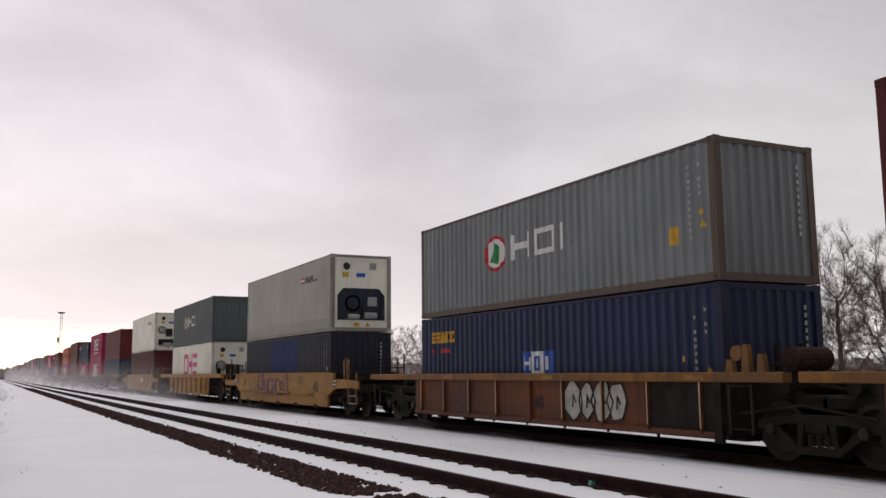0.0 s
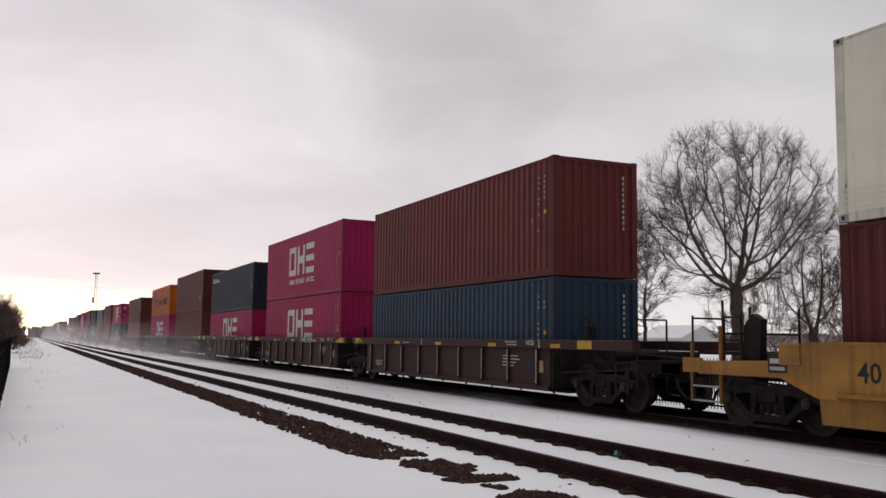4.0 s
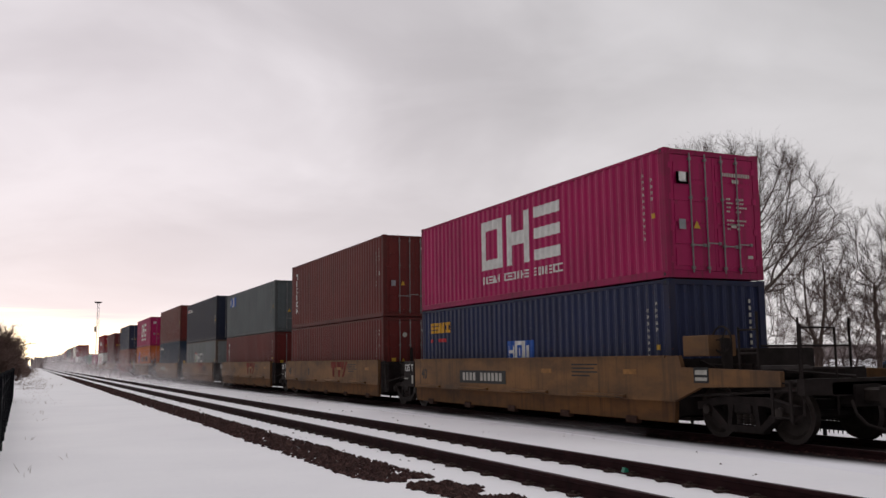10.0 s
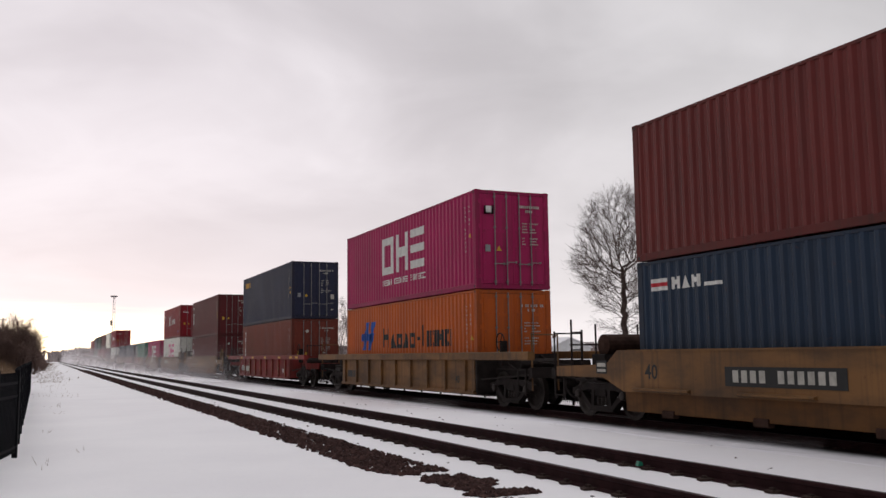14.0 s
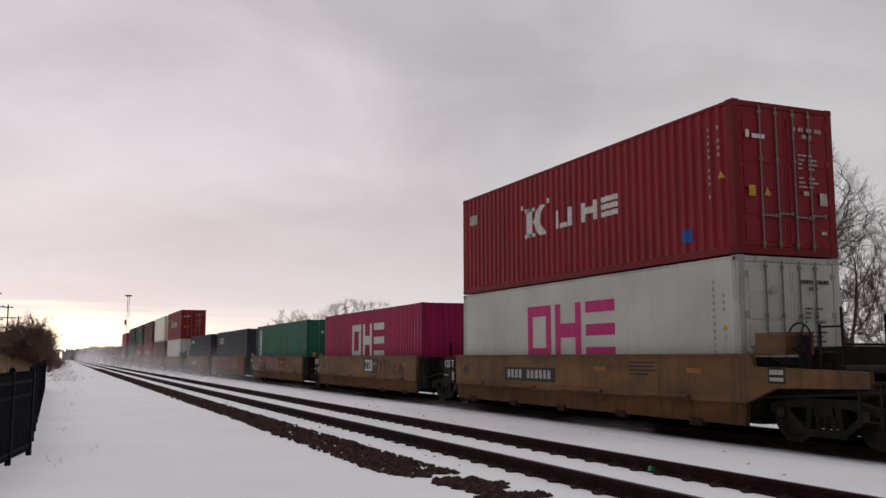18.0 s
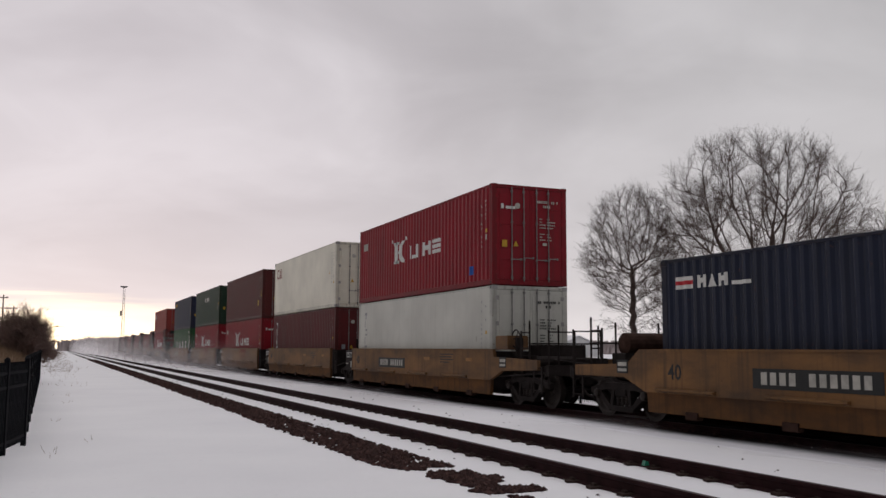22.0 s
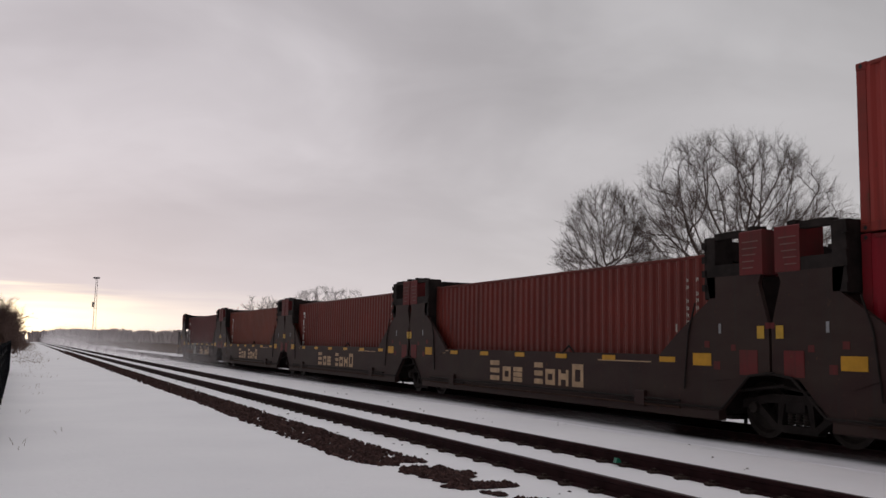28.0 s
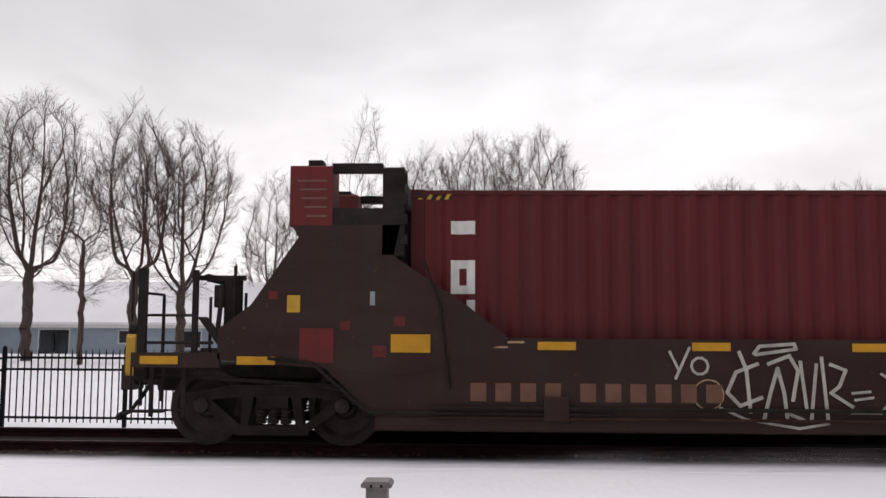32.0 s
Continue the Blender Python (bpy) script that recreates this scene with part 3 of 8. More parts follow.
def reefer_front(box, h, mat, dark_unit):
    """Cooling machinery end: white frame, vents, recessed works."""
    ms = Mesh()
    ms.box(-1.08, 1.08, 0.02, 0.06, 0.14, h - 0.11)
    pale = cpaint("white")
    part("end_panel", ms, pale, box)
    part("bay_rim", Mesh().box(-1.02, 1.02, 0.004, 0.02, 0.34, 0.40).box(-1.02, 1.02, 0.004, 0.02, h - 0.24, h - 0.20).box(-1.02, -0.98, 0.004, 0.02, 0.34, h - 0.2).box(0.98, 1.02, 0.004, 0.02, 0.34, h - 0.2), pale, box)
    part("sticker", Mesh().box(-0.3, -0.08, -0.006, 0.02, 0.18, 0.32), SIGN_Y, box)
    part("warning_triangle", Mesh().prism([(0.15, 0.18), (0.36, 0.18), (0.255, 0.34)], -0.006, 0.02, "xz"), SIGN_Y, box)
    part("machinery_recess", Mesh().prism([(-0.95, 0.42), (0.95, 0.42), (0.95, 1.35), (0.72, 1.62), (-0.72, 1.62), (-0.95, 1.35)] if dark_unit else [(-0.95, 0.3), (0.95, 0.3), (0.95, 0.85), (-0.95, 0.85)], 0.005, 0.02, "xz"), NAVYWORKS if dark_unit else DARK, box, "dark open machinery bay")
    part("fan_cowl", Mesh().disc((-0.35 if dark_unit else -0.7, 0.01, 1.05 if dark_unit else 1.55), "y", [(-0.05, 0.30), (-0.05, 0.24), (0.0, 0.23)], 18), NAVYWORKS if dark_unit else GREYP, box)
    for px, pz in ((0.0, 0.75), (0.75, 0.7), (0.8, 1.2)):
        part("pipe", Mesh().tube((px, -0.01, pz - 0.25), (px + 0.05, -0.01, pz + 0.2), 0.03, n=6), DARK, box)
    part("fan", Mesh().disc((-0.35 if dark_unit else -0.7, 0.0, 1.05 if dark_unit else 1.55), "y", [(-0.02, 0.22), (-0.02, 0.05), (0.005, 0.03)], 18), BLACKP, box)
    part("control_box", Mesh().box(0.25, 0.62, -0.03, 0.005, 0.95 if dark_unit else 1.1, 1.3 if dark_unit else 1.6, 0.02), GREYP, box)
    if not dark_unit:
        part("condenser_grille", Mesh().box(-0.4, 0.1, -0.012, 0.005, 1.05, 1.65), DARK, box)
        part("motor", Mesh().tube((-0.6, 0.0, 0.45), (0.1, 0.0, 0.45), 0.13, n=10), GREYP, box)
        part("shelf", Mesh().box(-1.0, 1.0, -0.02, 0.006, 0.86, 0.95), mat, box)
    else:
        part("compressor", Mesh().tube((0.1, 0.0, 0.6), (0.6, 0.0, 0.6), 0.12, n=10), GREYP, box)
        part("motor", Mesh().tube((-0.55, 0.0, 0.55), (-0.1, 0.0, 0.55), 0.1, n=10), GALV, box)
    part("vent", Mesh().disc((-0.6, 0.0, h - 0.45), "y", [(-0.015, 0.14), (-0.01, 0.05), (0.02, 0.04)], 16), BLACKP, box)
    part("hatch", Mesh().box(0.35, 0.6, -0.01, 0.02, h - 0.55, h - 0.3), GREYP, box)
    part("sticker", Mesh().box(-0.75, -0.52, -0.006, 0.02, h - 0.85, h - 0.68), SIGN_Y, box)
    part("nameplate", Mesh().box(-0.2, 0.15, -0.006, 0.02, h - 0.84, h - 0.70), BLUEP, box)
    bolts = Mesh()
    for k in range(8):
        for x in (-1.0, 1.0):
            bolts.box(x - 0.015, x + 0.015, 0.005, 0.02, 0.4 + k * 0.3, 0.43 + k * 0.3)
    part("bolts", bolts, GREYP, box)




def ring_mark(h, c):  # big three-shape mark in the upper half
    return [(marks("023", 4.15, 1.02 if h > 2.7 else 0.86, 1.33, 0.93, 0.15, 0.2), c or WHITE)] + [(marks("05342 030223 3012355", 4.2, 0.62 if h > 2.7 else 0.48, 0.2, 0.82, 0.25), c or WHITE)]


def ring_mark_low(h, c):
    return [(marks("023", 4.1, 1.0, 1.33, 0.92, 0.15, 0.2), c or WHITE)]


def shield_mark(h, c):
    z = h - 1.19

    def oval(r1, r2):
        return [[(4.35 + r1 * math.sin(k * math.pi / 7), z - r2 * math.cos(k * math.pi / 7)) for k in range(14)]]
    return [(oval(0.56, 0.46), REDP), (oval(0.46, 0.37), WHITE), ([[(4.1, z - 0.2), (4.45, z - 0.28), (4.6, z + 0.1), (4.3, z + 0.3)]], GREENP), (marks("201", 5.15, z - 0.27, 0.62, 1.35, 0.35, 0.2), WHITE)]


def square_mark(h, c):
    return [(rect2(5.53, 0.98, 1.37, 0.55), BLUEP), (rect2(5.98, 0.99, 0.46, 0.53), WHITE), (marks("2", 5.6, 1.1, 0.3, 0.95, 0.2), WHITE), (marks("0", 6.07, 1.08, 0.34, 0.75, 0.2), BLUEP), (marks("1", 6.58, 1.1, 0.3), WHITE),
            (marks("33450", 0.62, 1.87, 0.31, 0.85, 0.14, 0.28), YELLOW), (rect2(0.62, 1.6, 0.2, 0.1) + rect2(1.2, 1.6, 0.6, 0.1), REDP)]


def square_mark_high(h, c):
    return [(rect2(0.9, h - 0.78, 1.7, 0.55), BLUEP), (rect2(1.46, h - 0.77, 0.56, 0.53), WHITE), (marks("2", 1.0, h - 0.67, 0.34, 1, 0.2), WHITE), (marks("0", 1.58, h - 0.69, 0.38, 0.85), BLUEP), (marks("1", 2.25, h - 0.67, 0.34), WHITE)]


def rect2(u, z, w, h):
    return [rect(u, z, w, h)]


def flag_mark(h, c):
    return [(rect2(0.45, h - 0.62, 0.5, 0.08) + rect2(0.45, h - 0.46, 0.5, 0.08), WHITE), (rect2(0.45, h - 0.54, 0.5, 0.08), REDP), (marks("242", 1.1, h - 0.62, 0.24, 1.1, 0.12, 0.3) + rect2(2.05, h - 0.62, 0.5, 0.07), WHITE)]


def flag_mark_front(h, c):
    return [(rect2(8.54, h - 0.85, 0.45, 0.08) + rect2(8.54, h - 0.69, 0.45, 0.08), REDP), (rect2(8.54, h - 0.77, 0.45, 0.08), WHITE), (marks("242", 9.12, h - 0.86, 0.27, 1.1, 0.1, 0.3) + rect2(10.15, h - 0.86, 0.45, 0.07), BLACKP)]


def stack_mark(h, c):
    return [(column("715102", 0.75, h - 0.4, 0.25, 1.1, 0.28, 0.25), c or WHITE)]


def stack_mark_three(h, c):
    return [(column("702", 0.5, h - 0.4, 0.42, 0.72, 0.18, 0.25), WHITE)]


def line_mark(h, c):
    z = h - 1.66
    k = [rect(4.1, z, 0.3, 0.78), [(4.4, z + 0.4), (4.75, z), (5.12, z), (4.75, z + 0.4)], [(4.4, z + 0.4), (4.75, z + 0.4), (5.05, z + 0.78), (4.75, z + 0.78)], rect(3.95, z, 0.55, 0.1), rect(3.95, z + 0.68, 0.55, 0.1)]
    return [(k + marks("11", 5.6, z + 0.05, 0.46, 0.75, 0.95, 0.3) + rect2(5.8, z + 0.05, 0.35, 0.12) + marks("23", 6.85, z + 0.05, 0.46, 1.4, 0.45, 0.26) + rect2(3.8, z + 0.78, 0.07, 0.12) + rect2(5.2, z + 0.78, 0.07, 0.12), WHITE), (rect2(0.5, h - 0.85, 0.5, 0.28), DIMWHITE), (rect2(10.6, 0.35, 0.35, 0.26), BLUEP)]


def wide_mark(h, c):
    return [(marks("6", 2.47, 1.1, 0.62, 1.45, 0, 0.28) + marks("4", 4.62, 1.1, 0.62, 1.5, 0, 0.28) + marks("3", 6.82, 1.1, 0.62, 1.4, 0, 0.26) + marks("5", 9.0, 1.1, 0.62, 1.4, 0, 0.28), WHITE), (rect2(11.3, 1.0, 0.45, 1.22), WHITE), (marks("4403313", 10.55, 2.5, 0.13, 1.1, 0.25), WHITE)]


def slanted_mark(h, c):
    z = h - 1.66
    e = [[(1.9, z), (2.3, z), (2.75, z + 1.05), (2.35, z + 1.05)], [(2.5, z), (2.9, z), (3.4, z + 1.05), (3.0, z + 1.05)], [(1.75, z + 0.35), (3.2, z + 0.35), (3.3, z + 0.62), (1.85, z + 0.62)]]
    return [(e, BLUEP), (marks("2", 4.25, z + 0.08, 0.7, 0.9, 0, 0.22) + marks("4040", 5.05, z + 0.04, 0.5, 1.05, 0.18, 0.28) + rect2(7.55, z + 0.28, 0.35, 0.12) + marks("1", 8.0, z + 0.08, 0.7, 0.6) + marks("1020", 8.4, z + 0.06, 0.52, 0.95, 0.18, 0.28), BLACKP)]


def word_mark_yellow(h, c):
    return [(marks("33450", 0.6, h - 0.62, 0.28, 0.95, 0.15, 0.28), YELLOW)]


def word_mark_white(h, c):
    return [(marks("33450", 1.15, h - 0.9, 0.45, 0.8, 0.12, 0.28), DIMWHITE), (rect2(0.6, h - 0.9, 0.4, 0.42), REDP)]


def mid_mark(h, c):
    return [(marks("5474141", 5.15, h - 1.0, 0.33, 0.8, 0.25, 0.28), WHITE)]


def corner_mark(h, c):
    return [(marks("541", 0.6, h - 0.92, 0.52, 0.75, 0.14, 0.2), c or WHITE)]


def badge_mark(h, c):
    return [(rect2(0.55, h - 0.75, 0.4, 0.5), WHITE), (rect2(0.59, h - 0.71, 0.32, 0.4), BLUEP), ([[(0.65, h - 0.6), (0.85, h - 0.5), (0.85, h - 0.4), (0.65, h - 0.45)]], GREENP)]


def panel_mark(h, c):
    return [(rect2(0.55, 0.95, 0.6, 1.68), WHITE), (column("002444", 0.68, 2.55, 0.2, 1.6, 0.3, 0.3), BLACKP)]


def blue_patch(h, c):
    return [(rect2(4.3, 0.2, 3.7, h - 0.32), plain("repainted_blue", (0.014, 0.026, 0.105, 1), 0.6, 0, 0.3, 1.5))]


def hazard_mark(h, c):
    return [(rect2(0.05, h - 0.13, 0.46, 0.07), BLACKP), ([[(0.08 + 0.11 * k, h - 0.128), (0.13 + 0.11 * k, h - 0.128), (0.17 + 0.11 * k, h - 0.062), (0.12 + 0.11 * k, h - 0.062)] for k in range(4)], SIGN_Y)]


def badge_low(h, c):
    return [(rect2(0.5, h - 0.75, 0.75, 0.22), BLUEP), (marks("4205", 0.45, h - 0.62, 0.22, 0.8, 0.1), DIMWHITE)]


LOGOS = {"hazard_mark": hazard_mark, "ring_mark": ring_mark, "ring_mark_low": ring_mark_low, "shield_mark": shield_mark, "square_mark": square_mark, "square_mark_high": square_mark_high, "flag_mark": flag_mark, "flag_mark_front": flag_mark_front, "stack_mark": stack_mark, "stack_mark_three": stack_mark_three, "line_mark": line_mark, "wide_mark": wide_mark, "slanted_mark": slanted_mark, "word_mark_yellow": word_mark_yellow, "word_mark_white": word_mark_white, "mid_mark": mid_mark, "corner_mark": corner_mark, "badge_mark": badge_mark, "panel_mark": panel_mark, "badge_low": badge_low, "blue_patch": blue_patch}


def container(color, h, front="corr", logos=(), kind="dry", seed=0, label=""):
    """A forty-foot box: origin under the middle of its leading end, length along +y."""
    mat = cpaint(color)
    box = thing("shipping_container", label, "shipping container", "containers on the train")
    ribbed = kind == "dry"
    for s in (-1, 1):
        part("side_panel", side_mesh(h, ribbed, mat, s), mat, box)
        if not ribbed:  # shallow ribs along the foot of an insulated wall
            rib = shared(("foot_rib", mat.name), lambda: Mesh().box(-0.005, 0.005, 0.15, CL - 0.15, 0, 0.035).data("foot_rib", mat))
            for k in range(4):
                part("foot_rib", rib, mat, box, m=pose(s * 1.216, 0, 0.22 + k * 0.085))
    part("end_panel", end_mesh(h, mat, CL, -1), mat, box)
    part("roof", roof_mesh(h, mat), mat, box)
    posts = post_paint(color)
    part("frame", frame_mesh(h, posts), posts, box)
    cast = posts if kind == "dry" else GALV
    for sx in (-1, 1):
        for y in (0.085, CL - 0.085):
            for z in (0.06, h - 0.06):
                c = part("corner_casting", casting_mesh(cast), cast, box, m=pose(sx * 1.137, y, z))
                if sx < 0:
                    part("casting_hole", hole_mesh(), BLACKP, c, m=pose(-0.087, 0, 0))
    if front == "corr":
        part("end_panel", end_mesh(h, mat, 0.0, 1), mat, box)
    elif front == "door":
        front_doors(box, h, mat, seed, not ribbed)
    else:
        reefer_front(box, h, mat, front == "reefer_dark")
    ink = DIMWHITE if color not in ("white", "offwhite", "greige") else GREYP
    # number columns by the leading end
    part("number_bars", decal(code_column(11.46, h - 0.40, 11, 0.1, seed + 3) + code_column(11.74, h - 0.40, 5, 0.1, seed + 5), ribbed), ink, box, "column of small painted bars")
    r = random.Random(seed + 11)
    low = h - 1.22
    for name, w, hh, mt, odds in (("sticker", 0.10, 0.10, SIGN_Y, 0.55), ("sticker", 0.09, 0.15, DIMWHITE, 0.6), ("warning_triangle", 0.16, 0.17, SIGN_Y, 0.55)):
        if r.random() < odds:
            low -= hh + 0.06
            u = 11.74 if r.random() < 0.7 else 11.10
            part(name, decal(triangle(u, low, w) if name[0] == "w" else [rect(u, low, w, hh)], ribbed), mt, box)
    if r.random() < 0.18:
        part("placard", decal([rect(10.9, 0.75, 0.26, 0.34)], ribbed), SIGN_Y, box, "yellow square placard")
    if front == "corr":
        nb = Mesh()
        for k in range(10):
            nb.box(0.78, 0.83, 0.0, 0.012, h - 0.45 - k * 0.14, h - 0.37 - k * 0.14)
        part("number_bars", nb, ink, box)
    for name, *col in logos:
        for k, (polys, mt) in enumerate(LOGOS[name](h, col[0] if col else None)):
            for shape in shapes(polys):
                part("mark", decal(shape, ribbed, off=0.004 + 0.003 * k), mt, box)
    if logos and logos[0][0] in ("ring_mark", "line_mark") and front == "door":
        em = Mesh()
        for q in ([(-0.95, 0.06, 0.3), (-0.71, 0.06, 0.3), (-0.95, 0.3, 0.06), (-0.95, 0.3, 0.3)] if logos[0][0] == "ring_mark" else [(-0.95, 0.08, 0.18), (-0.8, 0.3, 0.1)]):
            em.box(q[0], q[0] + q[1], -0.042, -0.034, h - 0.72, h - 0.72 + q[2] * 0.8)
        part("mark", em, WHITE, box)
    return box


# ---- well wagons ----
TX = 12.523  # middle of the train's track
GAP = 3.30   # between boxes over a shared bogie


def wheel_mesh():
    return shared("wheel", lambda: Mesh().disc((0, 0, 0), "x", [(0.07, 0.12), (0.075, 0.30), (0.09, 0.36), (0.09, 0.445), (-0.035, 0.452), (-0.045, 0.48), (-0.075, 0.485), (-0.075, 0.40), (-0.03, 0.34), (-0.02, 0.16), (-0.06, 0.11)], 28).data("wheel", STEEL, False))


def side_frame_mesh():
    def make():
        ms = Mesh()
        t = (-0.09, 0.09)
        ms.prism([(-1.18, 0.62), (-0.55, 0.74), (0.55, 0.74), (1.18, 0.62), (1.18, 0.48), (0.55, 0.60), (-0.55, 0.60), (-1.18, 0.48)], *t, "yz")
        ms.prism([(-0.95, 0.52), (-0.78, 0.56), (-0.38, 0.24), (-0.42, 0.14)], *t, "yz")
        ms.prism([(0.95, 0.52), (0.78, 0.56), (0.38, 0.24), (0.42, 0.14)], *t, "yz")
        ms.box(-0.09, 0.09, -0.46, 0.46, 0.13, 0.25)
        ms.prism([(-0.36, 0.6), (-0.24, 0.6), (-0.30, 0.25), (-0.40, 0.25)], *t, "yz")
        ms.prism([(0.36, 0.6), (0.24, 0.6), (0.30, 0.25), (0.40, 0.25)], *t, "yz")
        return ms.data("side_frame", DARK)
    return shared("side_frame", make)


def spring_mesh():
    """One coil spring, its turns run together as a ringed body."""
    return shared("spring", lambda: Mesh().disc((0, 0, 0), "z", [(k * 0.045 + a, r) for k in range(5) for a, r in ((0, 0.058), (0.012, 0.075), (0.028, 0.075), (0.04, 0.058))], 10).data("spring", STEEL))


def bearing_mesh():
    return shared("bearing", lambda: Mesh().disc((0, 0, 0), "x", [(-0.16, 0.05), (-0.15, 0.09), (-0.04, 0.11), (0.08, 0.11)], 14).data("bearing", STEEL))


def bogie(parent, y):
    """A three-piece bogie with its four wheels, under its wagon."""
    bolster = shared("bolster", lambda: Mesh().box(-1.1, 1.1, -0.2, 0.2, 0.45, 0.66, 0.03).tube((-0.8, -0.889, 0.457), (0.8, -0.889, 0.457), 0.08, n=10).tube((-0.8, 0.889, 0.457), (0.8, 0.889, 0.457), 0.08, n=10).data("bogie", DARK))
    b = part("bogie", bolster, DARK, parent, "grimy cast-steel bogie", pose(0, y, 0))
    for sx in (-1, 1):
        part("side_frame", side_frame_mesh(), DARK, b, m=pose(sx * 1.0, 0, 0))
        for dy in (-0.16, 0.0, 0.16):
            part("spring", spring_mesh(), STEEL, b, m=pose(sx * 1.0, dy, 0.265))
        for wy in (-0.889, 0.889):
            part("wheel", wheel_mesh(), STEEL, b, m=pose(sx * 0.76, wy, 0.457, 0, 0, 0 if sx < 0 else 180))
            part("bearing", bearing_mesh(), STEEL, b, m=pose(sx * 1.0, wy, 0.5, 0, 0, 0 if sx < 0 else 180))


def coupler(parent, y, d):
    """Drawbar, knuckle and the hanging air hose; d is +1 towards the rear."""
    ms = Mesh()
    ms.box(-0.12, 0.12, min(y, y + d * 0.5), max(y, y + d * 0.5), 0.68, 0.92, 0.03)
    ms.prism([(-0.2, y + d * 0.42), (0.17, y + d * 0.42), (0.2, y + d * 0.62), (0.02, y + d * 0.66), (-0.04, y + d * 0.56), (-0.2, y + d * 0.6)], 0.62, 0.96, "xy")
    part("coupler", ms, STEEL, parent)
    hz = Mesh()
    pts = [(-0.45, y + d * 0.1, 0.72), (-0.5, y + d * 0.22, 0.52), (-0.45, y + d * 0.36, 0.36), (-0.35, y + d * 0.5, 0.30)]
    for p, q in zip(pts, pts[1:]):
        hz.tube(p, q, 0.028, n=6)
    hz.tube(pts[-1], (-0.3, y + d * 0.58, 0.26), 0.05, n=6)
    part("air_hose", hz, DARK, parent)


def ladder(parent, x, y, z0, z1, w=0.42, mat=None):
    ms = Mesh()
    for dy in (-w / 2, w / 2):
        ms.box(x - 0.015, x + 0.015, y + dy - 0.025, y + dy + 0.025, z0, z1)
    n = max(2, round((z1 - z0) / 0.38))
    for k in range(n):
        z = z0 + 0.08 + k * (z1 - z0 - 0.12) / max(1, n - 1)
        ms.tube((x - 0.01, y - w / 2, z), (x - 0.01, y + w / 2, z), 0.014, n=5)
    part("ladder", ms, mat or DARK, parent)


def hand_wheel(parent, y):
    ms = Mesh()
    for k in range(14):
        a, b = 2 * math.pi * k / 14, 2 * math.pi * (k + 1) / 14
        ms.tube((-1.2, y + 0.24 * math.cos(a), 1.75 + 0.24 * math.sin(a)), (-1.2, y + 0.24 * math.cos(b), 1.75 + 0.24 * math.sin(b)), 0.018, n=5)
    for a in (0, 2.1, 4.2):
        ms.tube((-1.2, y, 1.75), (-1.2, y + 0.24 * math.cos(a), 1.75 + 0.24 * math.sin(a)), 0.012, n=5)
    ms.box(-1.2, -1.0, y - 0.04, y + 0.04, 1.1, 1.78)
    part("hand_brake", ms, DARK, parent)


def reflectors(parent, x, z, ys, w=0.45, h=0.09):
    for y in ys:
        part("reflector", Mesh().box(x - 0.006, x, y - w / 2, y + w / 2, z, z + h), YELLOW, parent)


def floor_frame(parent, y0, y1):
    ms = Mesh()
    for k in range(6):
        y = y0 + 0.4 + k * (y1 - y0 - 0.8) / 5
        ms.box(-1.3, 1.3, y - 0.12, y + 0.12, 0.27, 0.41)
    for sx in (-1, 1):
        ms.box(sx * 1.2 - 0.1, sx * 1.2 + 0.1, y0, y1, 0.30, 0.41)
    ms.box(-0.9, 0.9, y0, y1, 0.23, 0.30)
    part("well_floor", ms, DARK, parent)


